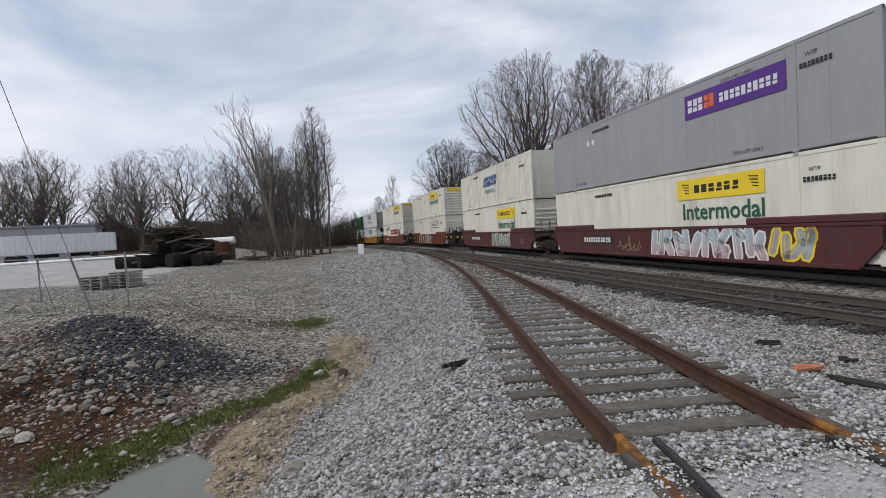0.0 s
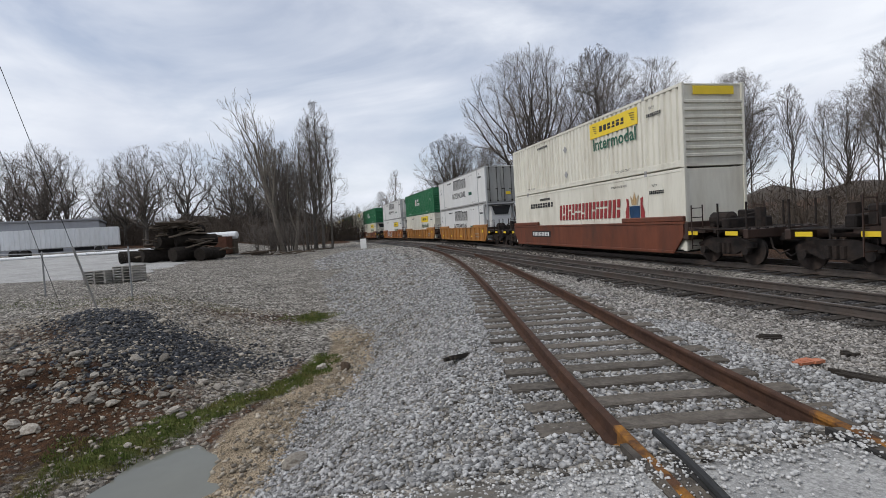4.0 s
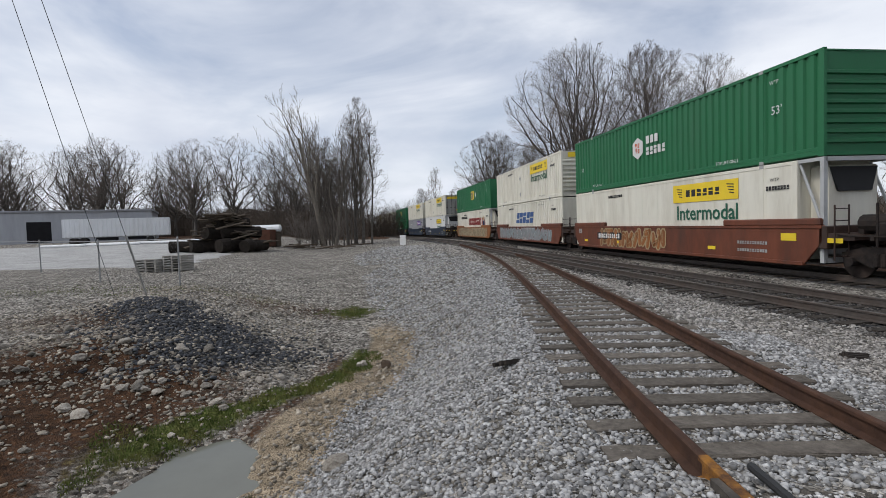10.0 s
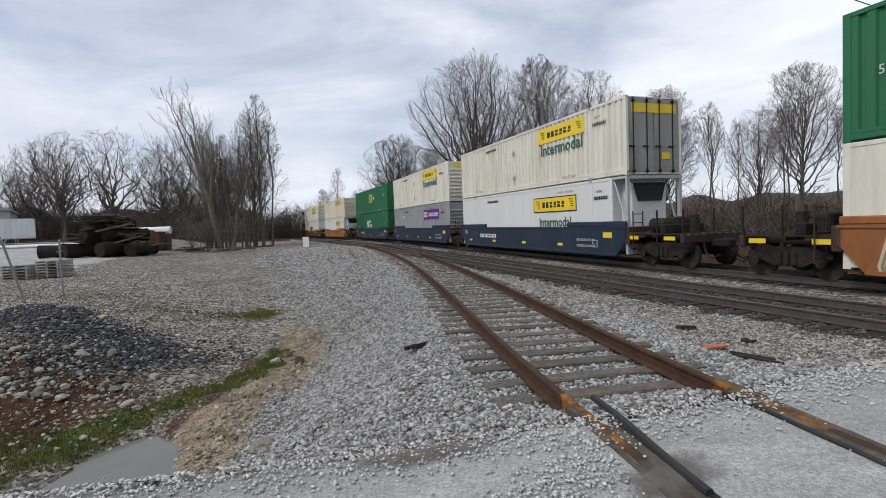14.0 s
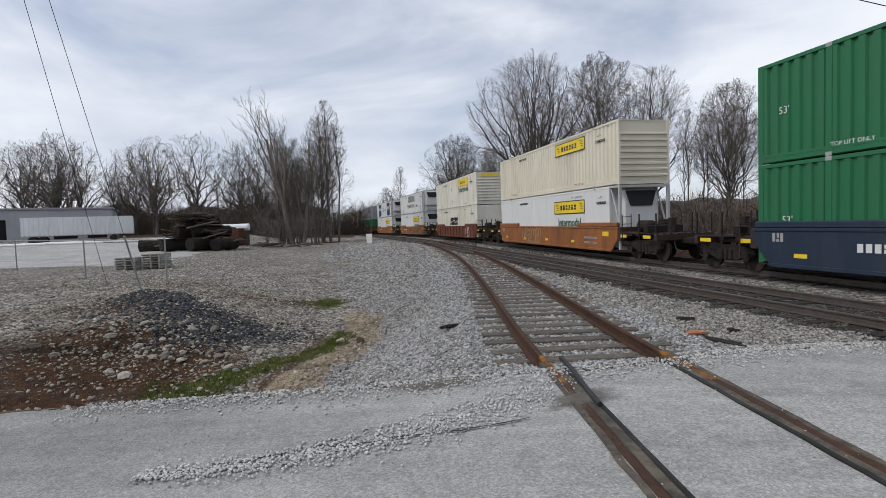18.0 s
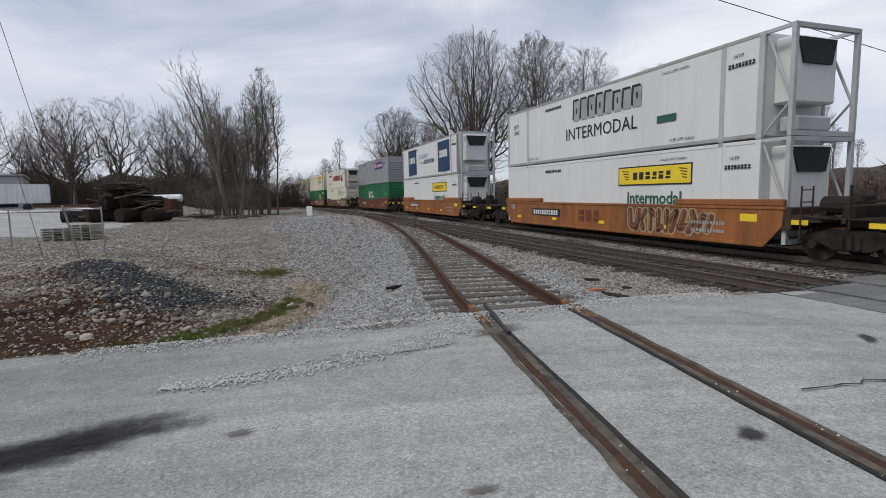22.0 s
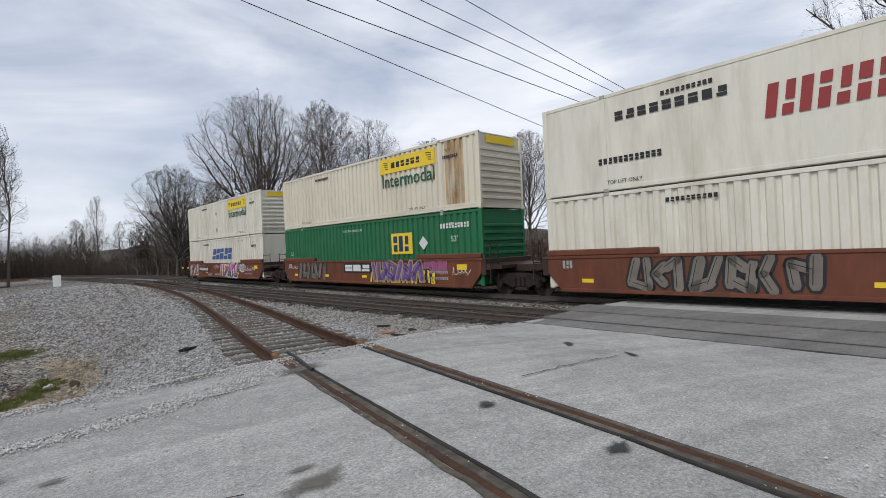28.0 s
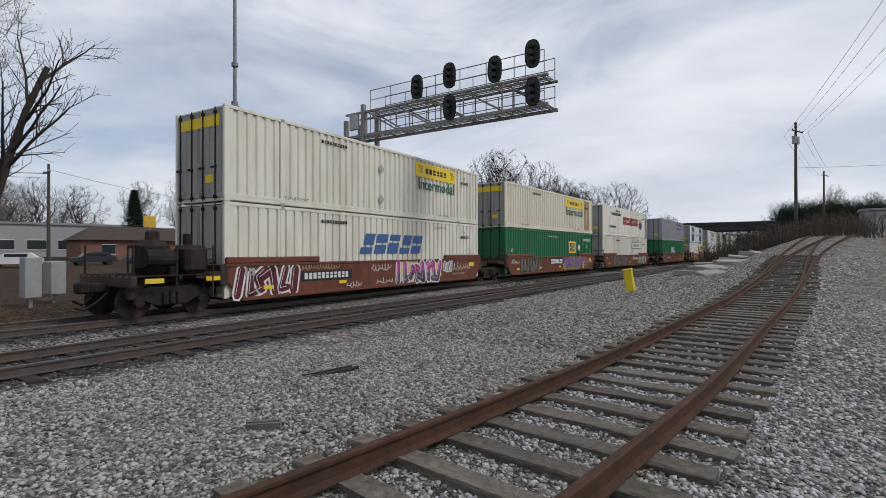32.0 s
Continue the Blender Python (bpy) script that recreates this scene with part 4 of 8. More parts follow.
def crest(x, z):
    """A shield between two supporters, under a crown."""
    def shape(points, material):
        def go(ob, y):
            n = len(points)
            part("crest", Shape().add([(x + a, y - 0.010, z + b) for a, b in points] + [(x + a, y - 0.004, z + b) for a, b in points], [tuple(range(n))] + [(i, i + n, (i + 1) % n + n, (i + 1) % n) for i in range(n)]), material, ob)
        return go

    return [shape([(-0.32, 0.2), (0, 0), (0.32, 0.2), (0.36, 0.85), (-0.36, 0.85)], P_NAVY),
            shape([(-0.62, 0.15), (-0.42, 0.3), (-0.40, 0.8), (-0.42, 1.15), (-0.58, 1.2), (-0.54, 0.9), (-0.66, 0.6)], P_RED),
            shape([(0.62, 0.15), (0.66, 0.6), (0.54, 0.9), (0.58, 1.2), (0.42, 1.15), (0.40, 0.8), (0.42, 0.3)], P_RED),
            shape([(-0.2, 0.9), (0.2, 0.9), (0.3, 1.3), (0.1, 1.1), (0, 1.45), (-0.1, 1.1), (-0.3, 1.3)], P_RUSTPATCH)]


BOXES = {
    "jb_white": lambda lead="ribs", trail="doors": container("white corrugated container with a yellow logo panel", "corr", P_WHITE, lead, trail, yellow_logo(1.88, 2.06, 3.75, 0.68) + intermodal(2.1, 1.48, 0.77) + stencils() + [diamond(-0.7, 2.0, 0.2, P_TRIM), diamond(-0.7, 0.7, 0.2, P_TRIM)]),
    "jb_cream": lambda lead="ribs", trail="doors": container("cream corrugated container with a yellow logo panel", "corr", P_CREAM, lead, trail, yellow_logo(1.88, 2.06, 3.75, 0.68) + intermodal(2.1, 1.48, 0.77) + stencils()),
    "jb_rust": lambda lead="ribs", trail="doors": container("cream corrugated container with rust streaks", "corr", P_CREAM, lead, trail, yellow_logo(1.9, 2.06, 3.85, 0.68) + intermodal(2.0, 1.42, 0.84) + stencils() + [rusty(6.2, 7.4)]),
    "jb_outline": lambda lead="ribs", trail="doors": container("cream corrugated container with an outlined logo", "corr", P_CREAM, lead, trail, yellow_logo(1.6, 2.05, 3.5, 0.68, 1) + stencils()),
    "jb_smooth": lambda lead="low_reefer", trail="doors": container("smooth white refrigerated container with a yellow logo", "smooth", P_CLEAN, lead, trail, yellow_logo(1.30, 1.75, 3.66, 0.72, 1) + intermodal(1.8, 1.08, 0.62) + stencils(), trim=P_CLEAN),
    "jb_low": lambda lead="ribs", trail="doors": container("white container with a pale logo panel", "smooth", P_WHITE, lead, trail, yellow_logo(1.35, 1.98, 3.65, 0.70) + intermodal(1.55, 1.30, 0.78) + stencils()),
    "jb_pale": lambda lead="ribs", trail="doors": container("white corrugated container with an outlined white logo", "corr", P_WHITE, lead, trail, yellow_logo(1.7, 1.75, 3.7, 0.7, 2) + stencils()),
    "swift": lambda lead="flat", trail="doors": container("white corrugated container with a dark blue name", "groove", P_WHITE, lead, trail, swift_mark(-2.1, 1.34, 4.45, 0.84) + stencils()),
    "swift_top": lambda lead="flat", trail="doors": container("white container with dark blue lettering", "groove", P_WHITE, lead, trail, swift_mark(-1.6, 1.6, 3.2, 0.7) + [word("INTERMODAL", -1.2, 1.05, 0.42, P_BLUE)] + stencils()),
    "swift_dark": lambda lead="flat", trail="doors": container("white corrugated container with a near-black name", "groove", P_WHITE, lead, trail, swift_mark(-1.9, 1.15, 3.2, 0.8, True) + stencils()),
    "fx_grey": lambda lead="ribs", trail="doors": container("grey container with a purple logo panel", "smooth" if lead == "flat" else "corr", P_GREY, lead, trail, [panel(1.9, 1.75, 3.9, 0.8, P_PURPLE), bars(2.05, 1.95, 0.72, 0.42, 3, P_CLEAN, gap=0.2, seed=6), bars(3.45, 1.99, 2.15, 0.28, 10, P_CLEAN, seed=7), bars(2.8, 1.95, 0.45, 0.42, 2, P_ORANGEMARK, gap=0.15, seed=3), diamond(-4.6, 2.1, 0.16, P_CLEAN), diamond(-4.15, 2.1, 0.16, P_CLEAN)] + stencils()),
    "hub": lambda lead="ribs", trail="doors": container("green container with a white hexagon mark", "corr", P_GREEN, lead, trail, [hexagon(-1.3, 1.65, 0.5, P_CLEAN), bars(-1.52, 1.42, 0.44, 0.46, 2, P_ORANGEMARK, seed=0), bars(-0.6, 1.75, 1.0, 0.34, 3, P_CLEAN, seed=8), bars(-0.6, 1.25, 1.5, 0.34, 5, P_CLEAN, seed=9), word("53'", 6.4, 1.5, 0.36, P_CLEAN), word("53'", -7.4, 1.2, 0.3, P_CLEAN)] + stencils(False, P_CLEAN)),
    "emp": lambda lead="ribs", trail="doors": container("green corrugated container with a yellow square logo", "corr", P_GREEN, lead, trail, [panel(2.55, 1.3, 1.5, 0.95, P_YELLOW), bars(2.7, 1.42, 1.2, 0.7, 3, P_NAVY, seed=2), diamond(4.8, 1.75, 0.3, P_CLEAN), word("WARNING  HIGH CUBE", -1.6, 2.5, 0.17, P_CLEAN), word("53'", 6.5, 1.75, 0.34, P_CLEAN), word("53'", -7.5, 1.4, 0.3, P_CLEAN), bars(5.9, 2.3, 1.7, 0.2, 10, P_CLEAN, seed=4)] + stencils(False, P_CLEAN)),
    "prime": lambda lead="reefer", trail="doors": container("pale refrigerated container with grey posts and a blocky name", "smooth", P_CLEAN, lead, trail, block_mark(-1.8, 1.72, 4.4, 0.85) + [word("INTERMODAL", -2.45, 0.92, 0.76, P_BLACK), word("53FT", -7.55, 2.05, 0.3, P_BLACK), word("XHC", -7.5, 1.72, 0.3, P_BLACK)] + stencils() + [panel(3.3, 0.95, 0.9, 0.26, P_LGREEN, "mark")], trim=P_TRIM, post=P_SILVER),
    "kllm": lambda lead="reefer", trail="doors": container("white refrigerated container with dark blue name panels", "smooth", P_CLEAN, lead, trail, [panel(-6.1, 0.35, 2.75, 2.35, P_NAVY), panel(2.95, 0.35, 2.75, 2.35, P_NAVY), bars(-5.7, 1.45, 1.95, 0.55, 4, P_CLEAN, seed=3), bars(3.35, 1.45, 1.95, 0.55, 4, P_CLEAN, seed=3), word("INTERMODAL", -5.6, 0.7, 0.26, P_CYAN), word("TRANSPORT SERVICES", -5.7, 1.2, 0.16, P_CLEAN), word("TRANSPORT SERVICES", 3.35, 1.2, 0.16, P_CLEAN), word("EXCELLENCE", -2.6, 1.72, 0.48, P_CYAN, 0.0, 0.2), word("THROUGH", -2.3, 1.24, 0.28, P_NAVY, 0.0, 0.2), word("EXECUTION", -0.85, 1.22, 0.48, P_NAVY, 0.012, 0.2)] + stencils(), trim=P_TRIM),
    "emp_top": lambda lead="flat", trail="doors": container("green corrugated container with a yellow square logo", "corr", P_GREEN, lead, trail, [panel(-0.2, 1.3, 1.45, 0.95, P_YELLOW), bars(-0.06, 1.42, 1.18, 0.7, 3, P_NAVY, seed=2), diamond(2.0, 1.75, 0.3, P_CLEAN), word("53'", 6.5, 1.75, 0.34, P_CLEAN), word("53'", -7.5, 1.4, 0.3, P_CLEAN)] + stencils(False, P_CLEAN)),
    "cre": lambda lead="reefer", trail="doors": container("white refrigerated container with a dark red gothic name", "smooth", P_WHITE, lead, trail, [bars(-1.7, 1.3, 5.9, 0.8, 17, P_RED, gap=0.34, slant=0.12, seed=5), bars(-5.6, 2.1, 3.2, 0.26, 9, P_BLACK, seed=6)] + crest(5.2, 0.9) + [ bars(-6.2, 0.85, 2.0, 0.18, 12, P_BLACK, seed=2)] + stencils(), trim=P_WHITE),
}


# ---- well cars ----
def ribbon(sh, pts, w, y):
    """A flat stroke of width w along points, with blunt corners, facing -y."""
    for (xa, za), (xb, zb) in zip(pts, pts[1:]):
        d = Vector((xb - xa, zb - za))
        if d.length < 1e-4:
            continue
        d.normalize()
        e, m = d * w * 0.42, Vector((-d.y, d.x)) * w * 0.5
        sh.add([(xa - e.x - m.x * 0.55, y, za - e.y - m.y * 0.55), (xa - m.x, y, za - m.y), (xb - m.x, y, zb - m.y), (xb + e.x - m.x * 0.55, y, zb + e.y - m.y * 0.55), (xb + e.x + m.x * 0.55, y, zb + e.y + m.y * 0.55), (xb + m.x, y, zb + m.y), (xa + m.x, y, za + m.y), (xa - e.x + m.x * 0.55, y, za - e.y + m.y * 0.55)], [tuple(range(8))])


def graffiti(ob, y, x0, x1, z0, z1, cols, seed):
    """Sprayed shapes: heavy interlocking bars and hooks with an outline round a filling."""
    h = z1 - z0
    n = max(3, round((x1 - x0) / (0.42 * h)))
    step = (x1 - x0) / n
    rim, fill, line = Shape(), Shape(), Shape()
    rnd = random.Random(seed)
    for i in range(n):
        w = h * rnd.uniform(0.20, 0.30)
        cx, lean = x0 + step * (i + 0.5), h * rnd.uniform(-0.12, 0.28)
        lo, hi = z0 + w * 0.55 + h * rnd.choice((0, 0, 0.12)), z1 - w * 0.55 - h * rnd.choice((0, 0, 0.15))
        pts = [(cx - lean / 2, lo), (cx + lean / 2 + rnd.uniform(-0.06, 0.06) * h, hi)]
        hook = rnd.choice((-1, 1)) * rnd.uniform(0.35, 0.75) * step * 1.5
        kind = i % 3 if i % 5 else 3
        if kind == 0:
            pts.append((pts[1][0] + hook, hi - h * rnd.uniform(0.05, 0.3)))
        elif kind == 1:
            pts.insert(0, (pts[0][0] + hook, lo + h * rnd.uniform(0.0, 0.25)))
        elif kind == 2:
            m = (lo + hi) / 2 + h * rnd.uniform(-0.1, 0.1)
            pts = [pts[0], (cx + hook * 0.5, m), pts[1]]
        pts = [(min(x1 - w * 0.5, max(x0 + w * 0.5, px)), min(z1 - w * 0.5, max(z0 + w * 0.5, pz))) for px, pz in pts]
        ribbon(rim, pts, w + 0.14, y - 0.0030 - 0.0004 * i)
        ribbon(fill, pts, w, y - 0.0034 - 0.0004 * i if i % 2 else y - 0.0032 - 0.0004 * n)
        ribbon(line, [(px - w * 0.22, pz + w * 0.12) for px, pz in pts], 0.02, y - 0.0042 - 0.0004 * n)
    part("graffiti", rim, cols[0], ob, "sprayed outline")
    part("graffiti", fill, cols[1], ob, "sprayed filling")
    part("graffiti", line, cols[0], ob, "thin sprayed highlights")


def scrawl(x, z, w, h, material, seed):
    """A quick looping line of spray."""
    def go(ob, y):
        rnd = random.Random(seed)
        n = max(4, int(w / h * 3.2))
        knots = [(x + w * (i + rnd.uniform(-0.35, 0.35)) / n, z + h * ((i % 2) * rnd.uniform(0.55, 1.0) + (1 - i % 2) * rnd.uniform(0, 0.35))) for i in range(n + 1)]
        pts = []
        for (ax, az), (bx, bz) in zip(knots, knots[1:]):
            for u in (0, 0.2, 0.4, 0.6, 0.8):
                pts.append((ax + (bx - ax) * u + 0.18 * h * math.sin(u * 3.14) * (1 if bz > az else -1), az + (bz - az) * (3 * u * u - 2 * u**3)))
        sh = Shape()
        ribbon(sh, pts, 0.032, y - 0.004)
        part("graffiti", sh, material, ob, "thin sprayed scrawl")
    return go


def two_tone(name, top, low, z, blend=0.12):
    """Spray paint that fades from one colour into another at height z of the car."""
    m = mat(name, top, 0.55, 0.12, 3.0)
    nt = m.node_tree
    tc = nt.nodes.new("ShaderNodeTexCoord")
    sp = nt.nodes.new("ShaderNodeSeparateXYZ")
    nt.links.new(tc.outputs["Object"], sp.inputs[0])
    mr = nt.nodes.new("ShaderNodeMapRange")
    mr.inputs[1].default_value, mr.inputs[2].default_value = z - blend, z + blend
    nt.links.new(sp.outputs[2], mr.inputs[0])
    mx = nt.nodes.new("ShaderNodeMix")
    mx.data_type = "RGBA"
    nt.links.new(mr.outputs[0], mx.inputs[0])
    mx.inputs[6].default_value, mx.inputs[7].default_value = (*low, 1), (*top, 1)
    nt.links.new(mx.outputs[2], nt.nodes["Principled BSDF"].inputs["Base Color"])
    return m


def wheel_mesh():
    def make():
        sh = Shape()
        n = 20
        for r0, r1, y0, y1 in ((0.42, 0.42, -0.05, 0.06), (0.46, 0.46, 0.06, 0.09)):
            sh.tube([(0, y0, 0), (0, y1, 0)], [r0, r1], n)
        return sh.mesh("wheel", M_RUNNING)
    return cached(("wheel",), make)


def truck(parent, x):
    """A two-axle truck with cast side frames."""
    def frame_m():
        sh = Shape()
        for sy in (-1, 1):
            y0, y1 = sy * 1.02 - 0.07, sy * 1.02 + 0.07
            prof = [(-1.15, 0.52), (-1.15, 0.66), (-0.55, 0.82), (0.55, 0.82), (1.15, 0.66), (1.15, 0.52), (0.8, 0.48), (0.4, 0.30), (-0.4, 0.30), (-0.8, 0.48)]
            k = len(prof)
            v = [(a, y0, b) for a, b in prof] + [(a, y1, b) for a, b in prof]
            sh.add(v, [tuple(range(k)), tuple(range(2 * k - 1, k - 1, -1))] + [(i, k + i, k + (i + 1) % k, (i + 1) % k) for i in range(k)])
            for a in (-0.2, 0.0, 0.2):
                sh.tube([(a, sy * 1.11, 0.34), (a, sy * 1.11, 0.66)], 0.075, 8)
            for a in (-0.89, 0.89):
                sh.tube([(a, sy * 1.0, 0.42), (a, sy * 1.18, 0.42)], 0.13, 10)
        sh.box(-0.22, 0.22, -1.0, 1.0, 0.45, 0.75)
        return sh.mesh("truck_frame", M_RUNNING)
    t = part("truck_frame", cached(("truck",), frame_m), None, parent, "sooty cast steel truck", pose(x, 0, 0))
    for ax in (-0.89, 0.89):
        for sy, turn in ((-0.755, 0), (0.755, 180)):
            part("wheel", wheel_mesh(), None, t, at=pose(ax, sy, 0.42, 0, 0, 180 - turn))


def well_car(label, color, ribs, lead_gap, trail_gap, marks, last=False):
    """One well of a stack car; its box ends lie at plus and minus half of LEN."""
    ob = thing("well_car", label, "freight car", "cars of the train")
    W, zb, zt = 1.42, 0.26, 1.40
    half = LEN / 2 - 0.05

    def side():
        sh = Shape()
        sh.add([(-half - 0.1, 0, zt - 0.05), (half + 0.1, 0, zt - 0.05), (half + 0.1, 0, 0.95), (half - 0.5, 0, zb), (-half + 0.5, 0, zb), (-half - 0.1, 0, 0.95)], [(0, 5, 4, 3, 2, 1)])
        sh.add([(-half - 0.1, 0.05, zt - 0.05), (half + 0.1, 0.05, zt - 0.05), (half + 0.1, 0.05, 0.95), (half - 0.5, 0.05, zb), (-half + 0.5, 0.05, zb), (-half - 0.1, 0.05, 0.95)], [(0, 1, 2, 3, 4, 5)])
        sh.box(-half - 0.1, half + 0.1, -0.03, 0.11, zt - 0.09, zt, 0.01)
        sh.box(-half + 0.5, half - 0.5, -0.03, 0.11, zb - 0.02, zb + 0.09, 0.01)
        if ribs:
            n = 13
            for i in range(n):
                x = -half + 0.7 + i * (2 * half - 1.4) / (n - 1)
                sh.box(x - 0.045, x + 0.045, -0.075, 0.02, zb + 0.05, zt - 0.05, 0.01)
        return sh.mesh("side_sill", color)

    sm = cached(("sill", color.name, ribs), side)
    part("side_sill", sm, None, ob, at=pose(0, -W, 0))
    part("side_sill", sm, None, ob, at=pose(0, W, 0, 0, 0, 180))
    part("well_floor", cached(("wfloor",), lambda: Shape().box(-half, half, -1.38, 1.38, 0.30, 0.335).mesh("well_floor", M_RUNNING)), None, ob)
    raised = cached(("raise", color.name), lambda: Shape().box(-1.9, 1.9, -0.035, 0.12, 1.40, 1.60, 0.03).mesh("top_chord", color))
    for x in (half - 1.85, -half + 1.85):
        part("top_chord", raised, None, ob, at=pose(x, -W, 0))
        part("top_chord", raised, None, ob, at=pose(x, W, 0, 0, 0, 180))

    def deck(ext):
        sh = Shape()
        sh.box(0, 0.25, -1.42, 1.42, 0.75, 1.38, 0.02)
        sh.box(0.2, ext, -0.45, 0.45, 0.85, 1.12, 0.02)
        sh.add([(0.1, -1.40, 0.95), (0.95, -1.30, 1.0), (0.95, -1.30, 1.12), (0.1, -1.40, 1.2), (0.1, 1.40, 0.95), (0.95, 1.30, 1.0), (0.95, 1.30, 1.12), (0.1, 1.40, 1.2)], [(0, 1, 2, 3), (7, 6, 5, 4), (3, 2, 6, 7), (0, 4, 5, 1), (1, 5, 6, 2)])
        return sh.mesh("end_deck", CAR_SOOT)

    def ladder():
        sh = Shape()
        for y in (-0.22, 0.22):
            sh.box(0, 0.03, y - 0.015, y + 0.015, 0.45, 1.95)
        for i in range(5):
            sh.box(0, 0.03, -0.22, 0.22, 0.55 + i * 0.32, 0.58 + i * 0.32)
        return sh.mesh("ladder", CAR_SOOT)

    def coupler():
        return Shape().box(0, 0.55, -0.13, 0.13, 0.68, 0.92, 0.03).box(0.5, 0.8, -0.2, 0.16, 0.66, 0.96, 0.05).tube([(0.2, 0.35, 0.7), (0.5, 0.4, 0.45), (0.8, 0.42, 0.28), (1.0, 0.38, 0.35)], 0.03, 6).mesh("coupler", M_RUNNING)

    def grating(ext):
        sh = Shape()
        for i in range(9):
            y = -1.3 + i * 0.325
            sh.box(0.25, ext, y - 0.05, y + 0.05, 1.10, 1.13)
        for x in (0.3, ext * 0.5, ext - 0.12):
            sh.box(x, x + 0.1, -1.36, 1.36, 1.0, 1.10)
        return sh.mesh("end_platform", M_RUNNING)

    def reservoir():
        sh = Shape().tube([(0.5, -0.55, 1.42), (0.56, -0.55, 1.42), (1.3, -0.55, 1.42), (1.36, -0.55, 1.42)], [0.12, 0.25, 0.25, 0.12], 12)
        sh.box(0.55, 0.7, -0.75, -0.35, 1.1, 1.3).box(1.1, 1.25, -0.75, -0.35, 1.1, 1.3)
        return sh.mesh("air_reservoir", M_RUNNING)

    for sign, gap in ((1, lead_gap), (-1, trail_gap)):
        at = pose(sign * half, 0, 0, 0, 0, 0 if sign > 0 else 180)
        ext = 1.7 if gap < 5 else (gap - 0.3) / 2 - 0.62
        near = -sign
        part("end_deck", cached(("deck", color.name, ext), lambda e=ext: deck(e)), None, ob, at=at)
        lm = cached(("ladder", color.name), ladder)
        part("ladder", lm, None, ob, at=at @ pose(0.55, -1.28, 0))
        part("ladder", lm, None, ob, at=at @ pose(0.55, 1.28, 0))
        if gap >= 5:
            truck(ob, sign * (half + 1.55))
            part("coupler", cached(("coupler",), coupler), None, ob, "", at @ pose(ext - 0.15, 0, 0))
            part("end_platform", cached(("grate", ext), lambda e=ext: grating(e)), None, ob, "sooty steel end platform", at)
            part("end_beam", cached(("beam", color.name), lambda: Shape().box(-0.18, 0.0, -1.38, 1.38, 0.82, 1.12, 0.03).mesh("end_beam", CAR_SOOT)), None, ob, "", at @ pose(ext, 0, 0))
            part("brake_gear", cached(("brake",), lambda: Shape().box(1.2, 1.5, -0.9, 0.9, 1.1, 1.45, 0.04).tube([(1.9, 0.0, 1.1), (1.9, 0.0, 1.75)], 0.16, 8).box(0.6, 1.0, 0.3, 0.8, 1.15, 1.7, 0.05).tube([(0.9, 0.2, 1.3), (1.4, -0.2, 1.5), (1.9, -0.1, 1.6)], 0.03, 6).mesh("brake_gear", M_RUNNING)), None, ob, "", at)
            part("air_reservoir", cached(("tank2",), reservoir), None, ob, "", at)
            rod = cached(("rod",), lambda: Shape().box(-0.025, 0.025, -0.025, 0.025, 0.85, 1.95, 0.006).mesh("stanchion", M_RUNNING))
            for px in (ext - 0.1, ext * 0.55):
                for py in (-1.3, 1.3):
                    part("stanchion", rod, None, ob, "", at @ pose(px, py, 0))
            for px in (0.45, ext - 0.6):
                part("reflector", cached(("endmark",), lambda: Shape().box(-0.25, 0.25, -0.012, 0.0, 0.0, 0.13).mesh("reflector", P_YELLOW)), None, ob, "yellow reflector plate", at @ (pose(px, -1.385, 0.92) if near < 0 else pose(px, 1.385, 0.92, 0, 0, 180)))
            part("hose", cached(("hose2",), lambda: Shape().tube([(0.0, -0.5, 0.85), (0.12, -0.52, 0.5), (0.35, -0.5, 0.32), (0.6, -0.45, 0.45)], 0.03, 6).mesh("hose", M_RUNNING)), None, ob, "", at @ pose(ext - 0.05, 0, 0))
        elif sign < 0:
            truck(ob, -half - 1.55)
        if last and sign < 0:
            part("brake_housing", Shape().box(0.5, 1.2, 0.45, 1.25, 1.14, 1.95, 0.12).box(1.5, 2.2, 0.2, 1.1, 1.14, 2.1, 0.18).tube([(1.5, 1.1, 1.6), (2.3, 1.1, 1.6)], 0.24, 12).tube([(1.4, 0.6, 1.3), (1.8, 0.6, 2.0), (2.4, 0.5, 1.9)], 0.05, 6).box(0.7, 0.9, 0.5, 0.7, 1.9, 2.3, 0.03).box(1.7, 2.0, 0.5, 0.8, 2.05, 2.35, 0.05), M_RUNNING, ob, "sooty brake housing", at)
    y = -W - 0.006
    for f in marks:
        f(ob, y - (0.075 if ribs else 0.03) * 0)
    return ob


def tag(x0, x1, cols, seed, z0=0.38, z1=1.28, over=0.0):
    return lambda ob, y: graffiti(ob, y - over, x0, x1, z0, z1, cols, seed)


G_WHITE, G_PINK, G_GREEN, G_PURPLE, G_GREY, G_TAN, G_BLACK, G_BLUE, G_WINE = P_CLEAN, paint("spray_pink", (0.42, 0.06, 0.24)), paint("spray_green", (0.17, 0.22, 0.13), var=0.3), paint("spray_purple", (0.13, 0.07, 0.26)), paint("spray_grey", (0.22, 0.24, 0.24)), paint("spray_tan", (0.34, 0.26, 0.15)), P_BLACK, paint("spray_blue_grey", (0.30, 0.36, 0.38), var=0.4, dirt=(0.36, 0.16, 0.17), dirt_amt=0.7), paint("spray_wine", (0.10, 0.015, 0.025))
G_CREAM, G_KHAKI = paint("spray_cream", (0.50, 0.42, 0.29)), paint("spray_khaki", (0.24, 0.19, 0.12), var=0.35)
